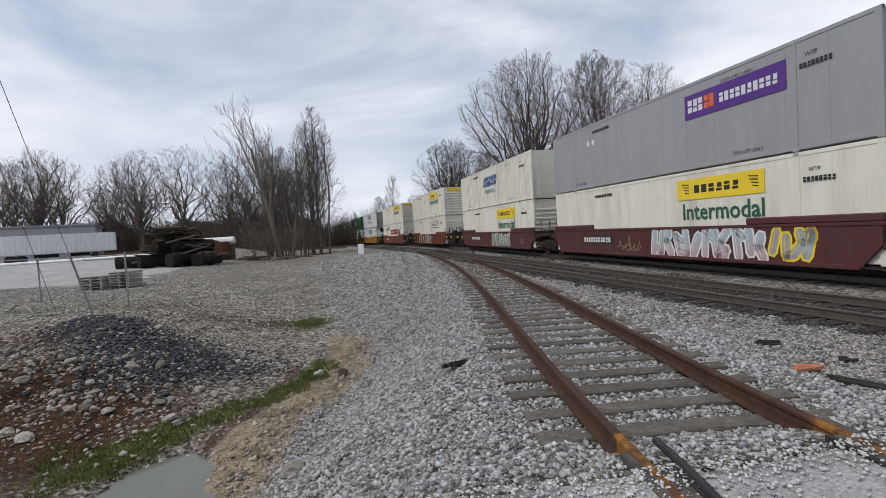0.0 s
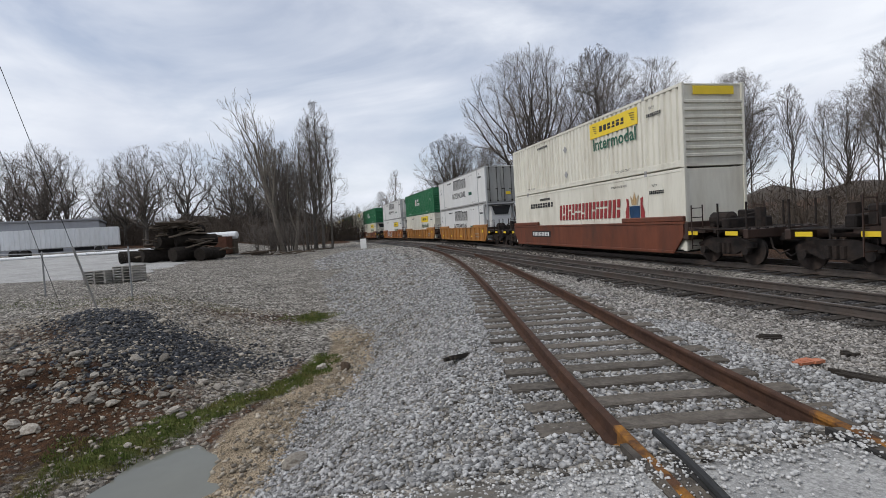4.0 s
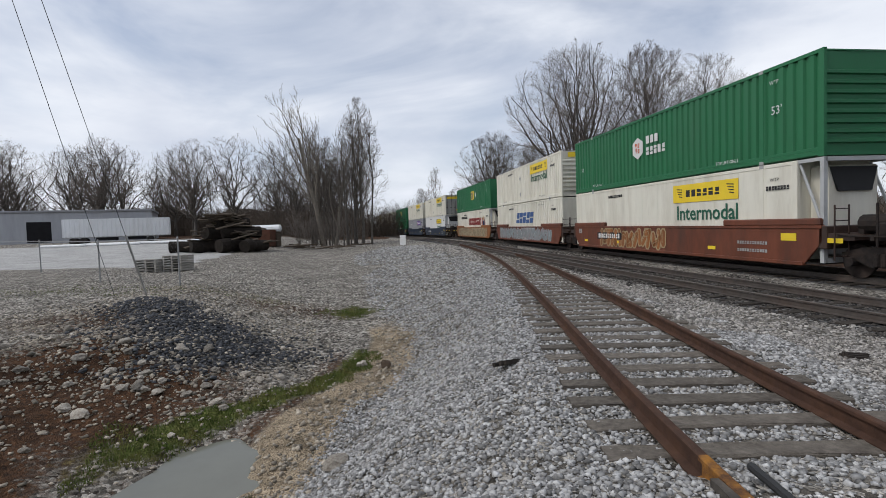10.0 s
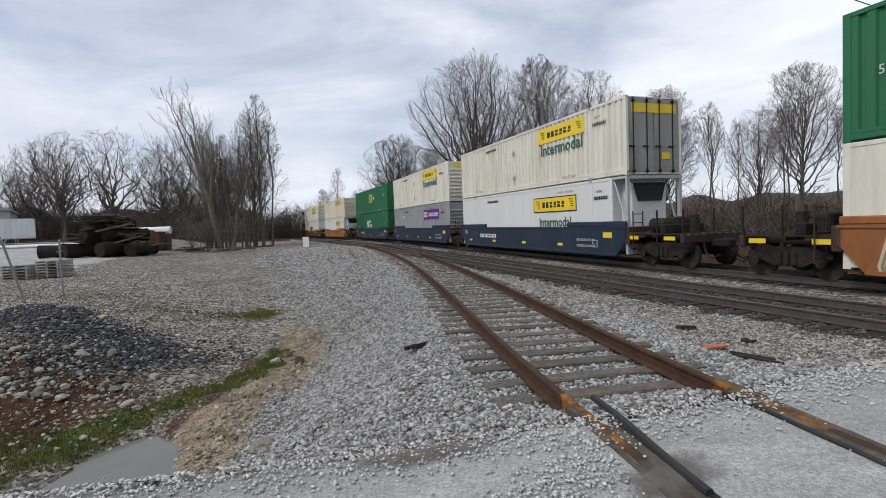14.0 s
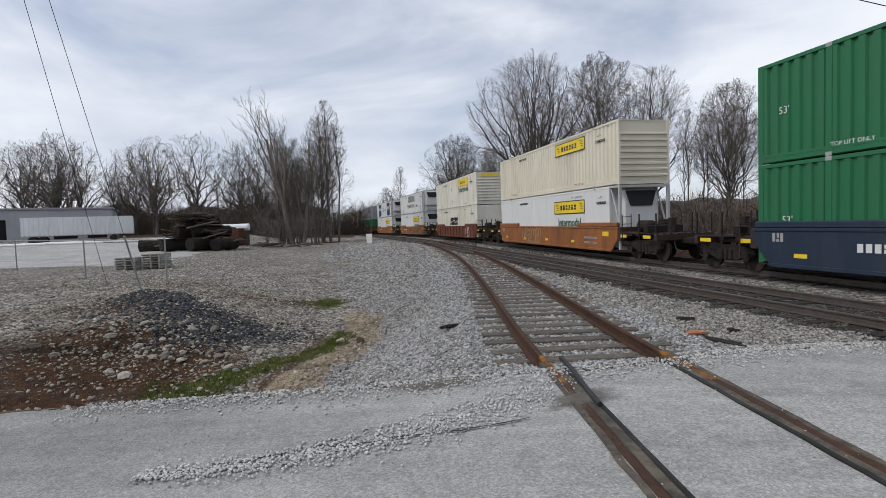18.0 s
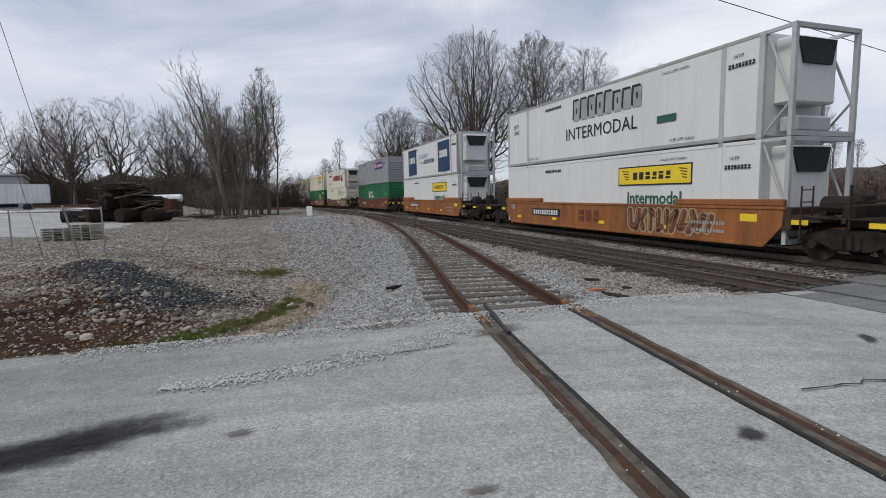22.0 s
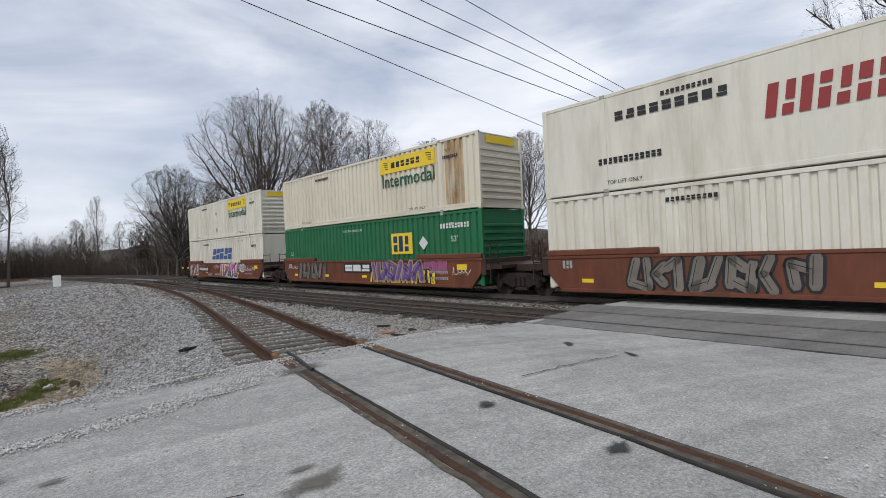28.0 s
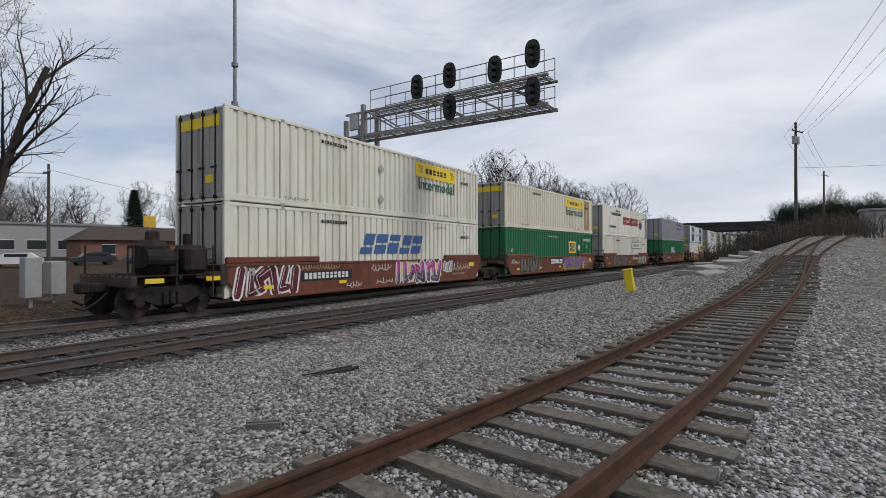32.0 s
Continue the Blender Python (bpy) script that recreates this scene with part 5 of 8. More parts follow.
G_GREYTAN = paint("spray_dull_grey", (0.17, 0.15, 0.125), var=0.3)
G_NIGHT, G_ICE, G_LEAF = two_tone("spray_pink_over_violet", (0.42, 0.04, 0.26), (0.09, 0.06, 0.10), 0.85), two_tone("spray_pale_blue", (0.34, 0.42, 0.45), (0.45, 0.30, 0.30), 0.75, 0.35), two_tone("spray_pale_green", (0.50, 0.52, 0.40), (0.30, 0.36, 0.26), 0.7, 0.3)
SPECS = [panel(6.9, 0.95, 0.55, 0.22, P_YELLOW, "reflector"), panel(-6.9, 0.55, 0.4, 0.12, P_YELLOW, "reflector"), panel(-3.4, 0.55, 0.4, 0.12, P_YELLOW, "reflector"), panel(0.2, 0.55, 0.4, 0.12, P_YELLOW, "reflector"), panel(3.6, 0.55, 0.4, 0.12, P_YELLOW, "reflector"), bars(5.1, 0.55, 1.3, 0.1, 12, P_TRIM, seed=3), bars(5.1, 0.8, 1.3, 0.1, 12, P_TRIM, seed=4), bars(-7.6, 1.0, 0.4, 0.25, 3, P_TRIM, seed=5)]
NUMBER = [panel(-5.3, 0.72, 2.6, 0.36, P_BLACK, "number_board"), bars(-5.15, 0.79, 2.3, 0.22, 11, P_CLEAN, seed=8)]
N53 = [word("53", 6.15, 0.55, 0.45, P_TRIM)]
# gap ahead of it, car colour, ribbed sides, upper box, lower box, marks
TRAIN = [
    (7.1, CAR_MAROON, False, ("fx_grey", "flat", "doors"), ("jb_low", "flat", "doors"), [tag(-0.1, 5.2, (G_WHITE, G_ICE), 11, 0.3, 1.36), tag(5.2, 6.6, (P_YELLOW, G_BLUE), 13, 0.4, 1.3), scrawl(-2.4, 0.4, 1.5, 0.85, G_TAN, 12), scrawl(-2.0, 0.4, 1.2, 0.5, G_TAN, 14)] + NUMBER + N53, "maroon well car with sprayed lettering"),
    (3.4, CAR_MAROON, False, ("swift_top", "flat", "doors"), ("jb_low", "ribs", "doors"), [tag(0.2, 4.2, (G_WHITE, G_GREEN), 21, 0.3, 1.34)] + NUMBER + N53, "maroon well car with green sprayed lettering"),
    (7.1, CAR_BROWN, True, ("jb_white", "ribs", "doors"), ("jb_pale", "ribs", "doors"), [tag(-4.5, 2.0, (G_WHITE, CAR_BROWN), 31)], "ribbed brown well car with white lettering"),
    (7.1, CAR_BROWN, False, ("jb_white", "ribs", "doors"), ("cre", "flat", "doors"), NUMBER, "plain brown steel well car"),
    (7.1, CAR_YELLOW, True, ("prime", "doors", "flat"), ("prime", "reefer", "flat"), [word("53", 6.2, 0.55, 0.45, P_BLACK)] + SPECS, "ribbed yellow-orange well car"),
    (3.4, CAR_YELLOW, True, ("hub", "ribs", "doors"), ("jb_low", "ribs", "doors"), SPECS, "ribbed yellow-orange well car"),
    (3.4, CAR_ORANGE, True, ("prime", "reefer", "doors"), ("jb_smooth", "low_reefer", "doors"), [tag(-4.3, 0.2, (G_WHITE, G_WINE), 41)] + SPECS, "ribbed orange well car with sprayed lettering"),
    (7.1, CAR_BROWN, False, ("hub", "ribs", "doors"), ("jb_low", "low_reefer", "doors"), [tag(-5, 1.0, (G_TAN, CAR_ORANGE), 51)] + SPECS + NUMBER, "rusty brown well car with faded lettering"),
    (3.4, CAR_BROWN, False, ("jb_white", "ribs", "doors"), ("swift", "flat", "doors"), [tag(-7, 6.5, (G_BLUE, G_GREY), 61), tag(-1.5, 3.0, (G_WHITE, G_WINE), 62)], "well car covered in grey-blue sprayed lettering"),
    (3.4, CAR_ORANGE, False, ("emp_top", "flat", "doors"), ("cre", "low_reefer", "doors"), [tag(-7.4, 6.9, (G_CREAM, G_KHAKI), 71, 0.28, 1.38), scrawl(-5, 0.4, 10, 0.9, G_CREAM, 72), scrawl(-7, 0.35, 12, 0.95, G_CREAM, 73)], "orange well car covered in tan sprayed lettering"),
    (7.1, CAR_BLUE, False, ("jb_white", "doors", "ribs"), ("jb_smooth", "low_reefer", "doors"), N53 + NUMBER[1:] + SPECS, "navy blue well car"),
    (3.4, CAR_BLUE, False, ("jb_white", "ribs", "doors"), ("fx_grey", "ribs", "doors"), N53 + SPECS, "navy blue well car"),
    (3.4, CAR_BLUE, False, ("emp_top", "flat", "doors"), ("hub", "ribs", "doors"), N53 + NUMBER[1:] + SPECS, "navy blue well car"),
    (7.1, CAR_ORANGE, False, ("jb_outline", "ribs", "doors"), ("jb_smooth", "low_reefer", "doors"), SPECS + [tag(-3.6, -0.5, (G_TAN, CAR_ORANGE), 81)], "orange-brown steel well car"),
    (7.1, CAR_BROWN, True, ("jb_white", "ribs", "doors"), ("swift_dark", "flat", "doors"), [tag(4.6, 6.0, (G_WHITE, CAR_BROWN), 91)], "ribbed brown steel well car"),
    (7.45, CAR_ORANGE, False, ("prime", "reefer", "doors"), ("jb_smooth", "low_reefer", "doors"), [tag(2.0, 6.0, (G_TAN, CAR_BROWN), 101), bars(-1.2, 0.6, 1.6, 0.5, 3, CAR_BROWN, seed=2)] + NUMBER + SPECS, "weathered orange well car with sprayed lettering"),
    (7.8, CAR_ORANGE, False, ("kllm", "reefer", "doors"), ("jb_smooth", "low_reefer", "doors"), NUMBER + SPECS, "clean orange steel well car"),
    (6.8, CAR_BROWN, False, ("fx_grey", "ribs", "doors"), ("hub", "ribs", "doors"), NUMBER + SPECS, "plain brown steel well car"),
    (8.6, CAR_BROWN, False, ("cre", "reefer", "doors"), ("jb_pale", "ribs", "doors"), [tag(4.2, 7.4, (G_BLACK, G_LEAF), 111, 0.3, 1.36), scrawl(1.4, 1.2, 0.8, 0.16, G_WHITE, 113), tag(-5.4, -0.6, (G_BLACK, G_GREYTAN), 112, 0.3, 1.36), panel(1.35, 0.80, 2.7, 0.36, P_BLACK, "number_board"), bars(1.5, 0.87, 2.4, 0.22, 11, P_CLEAN, seed=8)] + SPECS, "brown well car with sprayed lettering"),
    (3.4, CAR_BROWN, False, ("jb_rust", "ribs", "doors"), ("emp", "ribs", "doors"), [tag(0.85, 5.6, (G_BLACK, P_YELLOW), 121, 0.3, 0.95), tag(1.1, 4.9, (G_TAN, G_PURPLE), 123, 0.42, 1.36, 0.02), tag(4.9, 6.3, (G_PINK, G_GREYTAN), 124, 0.8, 1.32), tag(-6.4, -3.2, (G_BLACK, G_GREYTAN), 122, 0.32, 1.34), scrawl(6.6, 0.75, 1.0, 0.34, G_WHITE, 125), scrawl(-7.7, 0.95, 1.2, 0.26, G_WHITE, 126), scrawl(6.65, 0.7, 0.9, 0.3, G_TAN, 127), panel(-1.45, 0.78, 2.55, 0.48, P_BLACK, "number_board"), bars(-1.3, 0.86, 2.25, 0.32, 3, P_CLEAN, gap=0.12, seed=2)] + SPECS, "brown well car with purple and yellow lettering"),
    (3.4, CAR_BROWN, False, ("jb_white", "ribs", "doors"), ("swift", "flat", "doors"), [tag(-8.0, -5.4, (G_WHITE, G_WINE), 131, 0.28, 1.34), tag(0.3, 3.7, (G_WHITE, P_YELLOW), 133, 0.3, 1.36), tag(0.1, 4.0, (G_WHITE, G_NIGHT), 132, 0.28, 1.38, 0.02), scrawl(-1.5, 0.95, 1.3, 0.32, G_WHITE, 134), scrawl(-1.2, 0.38, 1.2, 0.3, G_WHITE, 136), scrawl(-3.0, 0.34, 0.9, 0.26, G_WHITE, 137), tag(4.2, 5.1, (G_WHITE, G_GREYTAN), 135, 0.75, 1.25), scrawl(5.2, 0.75, 0.9, 0.45, G_WHITE, 138), scrawl(6.2, 0.8, 0.9, 0.35, G_WHITE, 139), scrawl(-5.3, 1.12, 1.9, 0.22, G_TAN, 140)] + NUMBER + SPECS, "brown well car with pink and wine-red lettering"),
]
MOVING = []
at_s = FIRST
for k, (gap, color, ribs, upper, lower, marks, label) in enumerate(TRAIN):
    if k:
        at_s += gap - 0.3
    trail_gap = TRAIN[k + 1][0] if k + 1 < len(TRAIN) else 7.1
    car = well_car(label, color, ribs, gap, trail_gap, marks, k == len(TRAIN) - 1)
    lo = BOXES[lower[0]](lower[1], lower[2])
    hi = BOXES[upper[0]](upper[1], upper[2])
    for ob, lift in ((car, 0.0), (lo, 0.34), (hi, 0.34 + HGT + 0.012)):
        MOVING.append((ob, at_s + SHIFT[k], lift))
    at_s += LEN


def motions():
    """The train rolls past at an even speed, but for a slight check near the end."""
    for ob, s, lift in MOVING:
        rows = []
        t = 0.0
        while t <= 32.01:
            rows.append((t, unit_pose(s - SPEED * t + (0.75 if t == 27.0 else 0.0)) @ pose(0, 0, lift)))
            t += 1.0
        walk(ob, rows)


# ---- loose stone ----
CUBE_V = np.array([(x, y, z) for z in (-1, 1) for y in (-1, 1) for x in (-1, 1)]) * 0.66
CUBE_F = np.array([(0, 2, 3, 1), (4, 5, 7, 6), (0, 1, 5, 4), (2, 6, 7, 3), (0, 4, 6, 2), (1, 3, 7, 5)])


def stones_mesh(name, places, material, seed, flat=0.7):
    """Many angular stones in one mesh: places are rows of x, y, z, radius."""
    rg = np.random.default_rng(seed)
    P = np.array(places)
    n = len(P)
    q = rg.normal(size=(n, 4))
    q /= np.linalg.norm(q, axis=1)[:, None]
    w, x, y, z = q.T
    R = np.stack([1 - 2 * (y * y + z * z), 2 * (x * y - z * w), 2 * (x * z + y * w), 2 * (x * y + z * w), 1 - 2 * (x * x + z * z), 2 * (y * z - x * w), 2 * (x * z - y * w), 2 * (y * z + x * w), 1 - 2 * (x * x + y * y)], -1).reshape(n, 3, 3)
    base = CUBE_V[None] + rg.uniform(-0.30, 0.30, size=(n, 8, 3))
    sc = rg.uniform(0.65, 1.35, size=(n, 1, 3))
    V = np.einsum("nij,nkj->nki", R, base * sc)
    V[:, :, 2] *= flat
    V = V * P[:, 3][:, None, None] + P[:, None, :3]
    F = (CUBE_F[None] + (np.arange(n) * 8)[:, None, None]).reshape(-1, 4)
    me = bpy.data.meshes.new(name)
    me.vertices.add(n * 8)
    me.vertices.foreach_set("co", V.reshape(-1).astype(np.float32))
    me.loops.add(len(F) * 4)
    me.loops.foreach_set("vertex_index", F.reshape(-1).astype(np.int32))
    me.polygons.add(len(F))
    me.polygons.foreach_set("loop_start", np.arange(0, len(F) * 4, 4, dtype=np.int32))
    me.update(calc_edges=True)
    me.materials.append(material)
    return me


M_STONE = mat("ballast_stone", (0.37, 0.367, 0.362), 0.9, 0.25, 25, dirt=(0.16, 0.14, 0.12), dirt_amt=0.6, dirt_scale=6, island=0.62)
M_STONE_WARM = mat("warm_grey_stone", (0.40, 0.375, 0.335), 0.9, 0.25, 22, dirt=(0.2, 0.16, 0.12), dirt_amt=0.5, dirt_scale=5, island=0.6)
M_CRUMB = mat("pale_gravel_crumbs", (0.52, 0.51, 0.495), 0.9, 0.15, 30, island=0.3)
M_STONE_DARK = mat("dark_slag_stone", (0.072, 0.075, 0.082), 0.8, 0.3, 25, island=0.6)
M_STONE_TAN = mat("tan_field_stone", (0.33, 0.29, 0.235), 0.9, 0.25, 20, island=0.6)
M_ROCK = mat("pale_limestone", (0.36, 0.33, 0.285), 0.9, 0.3, 8, dirt=(0.10, 0.07, 0.048), dirt_amt=0.9, dirt_scale=3, bump=0.6, bump_scale=30, rnd=0.65)
M_BROWNROCK = mat("dark_brown_rock", (0.09, 0.065, 0.045), 0.9, 0.3, 8, bump=0.5, bump_scale=30)

rg = np.random.default_rng(5)


def scatter(x0, x1, y0, y1, per_m2, keep, r0, r1):
    n = int((x1 - x0) * (y1 - y0) * per_m2)
    out = []
    for x, y, u, k in zip(rg.uniform(x0, x1, n), rg.uniform(y0, y1, n), rg.uniform(0, 1, n), rg.uniform(0, 1, n)):
        a = keep(x, y)
        if k < a:
            r = r0 + (r1 - r0) * u * u
            out.append((x, y, ground_z(x, y) + r * 0.25, r))
    return out


def bed(x, y):
    """Where pale ballast lies."""
    if in_road(x, y):
        return 0.0
    s = siding_x(y)
    d = abs(x - s)
    if abs(d - 0.755) < 0.075:
        return 0.0
    if d < 1.3:
        return 0.75
    if x > near_x(y) - 1.6:
        return 0.55
    if x > s:
        return 0.85
    if y < -3.5:
        return 0.9
    e = lerp_table(SAND_X, y) + 0.45 if 4 < y < 17 else spline_x(DITCH_X, y) + 0.9
    return 0.97 * smooth(e - 0.25, e + 0.3, x)


stones = scatter(-4.0, 8.0, 2.0, 9.0, 1000, bed, 0.009, 0.031)
stones += scatter(-7.0, 7.0, 9.0, 18.0, 300, bed, 0.016, 0.040)
stones += scatter(-9.0, 5.0, 18.0, 34.0, 70, bed, 0.028, 0.06)
stones += scatter(-14.0, 0.0, 34.0, 52.0, 22, bed, 0.05, 0.09)
stones += scatter(-0.5, 9.5, -13.0, -3.4, 800, bed, 0.009, 0.029)
stones += scatter(1.0, 14.0, -26.0, -13.0, 150, bed, 0.018, 0.04)
stones += scatter(4.0, 22.0, -48.0, -26.0, 30, bed, 0.03, 0.06)
stones += scatter(6.0, 16.0, -9.0, 9.0, 40, lambda x, y: 0.0 if in_road(x, y) else 0.8, 0.02, 0.04)
main_bed = [p for p in stones if p[0] > near_x(p[1]) - 1.5 + 0.5 * noise.noise((p[0] * 1.5, p[1] * 1.5, 4))]
stones = [p for p in stones if p[0] <= near_x(p[1]) - 1.5 + 0.5 * noise.noise((p[0] * 1.5, p[1] * 1.5, 4))]
# Dark main line ballast; the shade under the train is coloured in too.
M_STONE_MAIN = mat("dark_shaded_ballast_stone", (0.10, 0.091, 0.083), 0.9, 0.2, 25, dirt=(0.05, 0.042, 0.035), dirt_amt=0.5, dirt_scale=6, island=0.7)
thing("ballast", "dark crushed stone under the main line, train shade in its colour", "ballast", kind="stuff", data=stones_mesh("ballast", main_bed, M_STONE_MAIN, 13))
def weathered(x, y):
    return (y < -3 and x > siding_x(y) + 1.2) or x > near_x(y) - 3.9 + 1.6 * noise.noise((x * 0.7, y * 0.7, 9))


south = [p for p in stones if weathered(p[0], p[1])]
stones = [p for p in stones if not weathered(p[0], p[1])]
M_STONE_BROWN = mat("weathered_ballast_stone", (0.33, 0.312, 0.29), 0.9, 0.2, 25, dirt=(0.15, 0.125, 0.10), dirt_amt=0.6, dirt_scale=5, island=0.68)
thing("ballast", "weathered grey-brown crushed stone beside the siding", "ballast", kind="stuff", data=stones_mesh("ballast", south, M_STONE_BROWN, 14))
thing("ballast", "pale grey crushed stone along the tracks", "ballast", kind="stuff", data=stones_mesh("ballast", stones, M_STONE, 3))


dark_stones = scatter(-13.5, -4.6, 8.5, 16.5, 330, heap, 0.018, 0.055)


def flat(x, y):
    """Loose stone over the bare ground before the lot."""
    if in_road(x, y) or x > spline_x(DITCH_X, y) - 0.6:
        return 0.0
    return max(0.0, 0.55 + 0.9 * noise.noise((x * 0.45, y * 0.45, 6)) - heap(x, y)) * (1 - smooth(28, 36, y))



thing("slag_heap", "low heap of dark blue-grey stone beside the ditch", "stone heap", kind="stuff", data=stones_mesh("slag_heap", dark_stones, M_STONE_DARK, 4))


def bank(x, y):
    if in_road(x, y):
        return 0.0
    e = spline_x(DITCH_X, y)
    a = 0.9 * math.exp(-(((x + 8.2) / 3.2) ** 2) - ((y - 9.3) / 2.3) ** 2)
    b = 0.9 * math.exp(-(((x - lerp_table(SAND_X, y) - 0.1) / 0.4) ** 2)) * smooth(4.5, 5.5, y) * (1 - smooth(15, 18, y))
    c = 0.35 if x < e - 1.5 and y > 9.5 else 0.0
    d = 0.8 * math.exp(-(((y - 2.6) / 0.6) ** 2)) if x < -2.5 else 0.0
    return max(a, b, c, d)


grey_stones = scatter(-24.0, -5.0, 14.0, 36.0, 48, flat, 0.014, 0.055)
thing("field_stones", "pale grey stones strewn over bare ground", "stones", kind="stuff", data=stones_mesh("field_stones", grey_stones, M_STONE_WARM, 7))
tan_stones = scatter(-15.0, -1.5, 1.6, 20.0, 190, bank, 0.010, 0.05)
thing("field_stones", "tan and brown stones on the ditch banks", "stones", kind="stuff", data=stones_mesh("field_stones", tan_stones, M_STONE_TAN, 6))


def rock_mesh(seed, material):
    bm = bmesh.new()
    bmesh.ops.create_icosphere(bm, subdivisions=2, radius=1.0)
    rnd = random.Random(seed)
    off = Vector((rnd.uniform(0, 50), rnd.uniform(0, 50), 0))
    for v in bm.verts:
        v.co *= 1 + 0.45 * noise.noise(v.co * 1.2 + off) + 0.22 * noise.noise(v.co * 3.1 + off)
        v.co.z *= 0.7
    me = bpy.data.meshes.new("rock")
    bm.to_mesh(me)
    bm.free()
    me.materials.append(material)
    return me


ROCKS = [rock_mesh(i, M_ROCK) for i in range(6)]


def place_rock(x, y, r, me, label, seed=0):
    rnd = random.Random(seed)
    ob = thing("rock", label, "rock", "rocks by the ditch", data=me)
    ob.matrix_basis = pose(x, y, ground_z(x, y) + r * 0.3, rnd.uniform(-20, 20), rnd.uniform(-20, 20), rnd.uniform(0, 360)) @ Matrix.Diagonal((r * rnd.uniform(0.8, 1.4), r, r * rnd.uniform(0.7, 1), 1))


place_rock(-2.75, 6.4, 0.17, ROCKS[3], "flat pale rock on the ballast slope", 3)
for k, (x, y, r) in enumerate(((-6.05, 10.0, 0.11), (-5.6, 9.75, 0.09), (-7.2, 10.5, 0.12), (-5.35, 10.15, 0.10), (-6.6, 9.8, 0.09), (-8.6, 12.9, 0.11), (-7.6, 10.2, 0.13))):
    place_rock(x, y, r, ROCKS[k % 6], "white rounded rock at the foot of the dark heap", 30 + k)
place_rock(-3.95, 11.45, 0.14, ROCKS[0], "smooth white rock at the edge of the grass")
place_rock(-3.35, 11.3, 0.15, rock_mesh(9, M_BROWNROCK), "dark brown rock on the pale ditch bank", 2)
rr = random.Random(8)
n_rocks = 0
while n_rocks < 150:
    x, y = rr.uniform(-12.5, -5.2), rr.uniform(5.0, 11.6)
    if rr.random() > math.exp(-(((x + 8.4) / 2.6) ** 2) - ((y - 8.8) / 1.9) ** 2):
        continue
    n_rocks += 1
    place_rock(x, y, 0.03 + 0.095 * rr.random() ** 3, rr.choice(ROCKS), "pale angular rock in brown soil", n_rocks)
for k in range(46):
    x = rr.uniform(-9, -2.2)
    place_rock(x, road_edges(x)[1] + rr.uniform(0.15, 1.0), 0.04 + 0.09 * rr.random() ** 2, rr.choice(ROCKS), "pale rock along the road edge", 200 + k)
for k in range(60):
    x = rr.uniform(-11.5, -6.2)
    place_rock(x, road_edges(x)[1] + 0.1 + 1.0 * rr.random() ** 1.5, 0.05 + 0.11 * rr.random() ** 1.5, rr.choice(ROCKS), "pale grey rock tipped along the road edge", 400 + k)
for k in range(26):
    x, y = rr.uniform(-11, -6), rr.uniform(11.5, 16.5)
    place_rock(x, y, 0.04 + 0.08 * rr.random() ** 2, rr.choice(ROCKS), "pale rock on dark gravel", 300 + k)

# ---- water in the ditch ----
M_WATER = mat("muddy_water", (0.15, 0.15, 0.125), 0.05, 0.1, 1.0)
M_WATER.node_tree.nodes["Principled BSDF"].inputs["IOR"].default_value = 1.33
wv = [(-4.75, 6.6, -1.715)]
for k in range(40):
    a = 2 * math.pi * k / 40
    r = 1 + 0.16 * noise.noise((math.cos(a) * 1.5, math.sin(a) * 1.5, 2))
    wv.append((-4.75 + 1.15 * r * math.cos(a), 6.6 + 1.5 * r * math.sin(a), -1.715))
thing("puddle", "still grey puddle in the bottom of the ditch", "water", kind="structure", data=mesh_of("puddle", wv, [(0, 1 + k, 1 + (k + 1) % 40) for k in range(40)], M_WATER))

# ---- grass ----
M_GRASS = mat("winter_grass", (0.085, 0.120, 0.026), 0.8, 0.35, 3, dirt=(0.24, 0.19, 0.07), dirt_amt=0.95, dirt_scale=2.2, island=0.35)
gvv, gff = [], []
gr = random.Random(12)


def blades(x0, x1, y0, y1, n, least, h):
    for _ in range(n):
        x, y = gr.uniform(x0, x1), gr.uniform(y0, y1)
        if in_road(x, y):
            continue
        g = cover(x, y)[1] + 0.6 * noise.noise((x * 1.7, y * 1.7, 8))
        if g < least:
            continue
        z = ground_z(x, y) - 0.01
        a, hh = gr.uniform(0, 6.28), h * gr.uniform(0.4, 1.3) * min(1, g + 0.2)
        wx, wy = 0.008 * math.cos(a), 0.008 * math.sin(a)
        lx, ly = hh * 0.5 * gr.uniform(-1, 1), hh * 0.5 * gr.uniform(-1, 1)
        k = len(gvv)
        gvv.extend([(x - wx, y - wy, z), (x + wx, y + wy, z), (x + lx, y + ly, z + hh)])
        gff.append((k, k + 1, k + 2))


blades(-8.5, -3.2, 4.8, 13.5, 75000, 0.52, 0.075)
blades(-8.0, -5.0, 16.5, 20.0, 9000, 0.4, 0.10)
blades(-30.0, -9.0, 15.0, 23.0, 16000, 0.35, 0.12)
thing("grass", "short green and straw-coloured grass in the ditch", "grass", kind="stuff", data=mesh_of("grass", gvv, gff, M_GRASS))


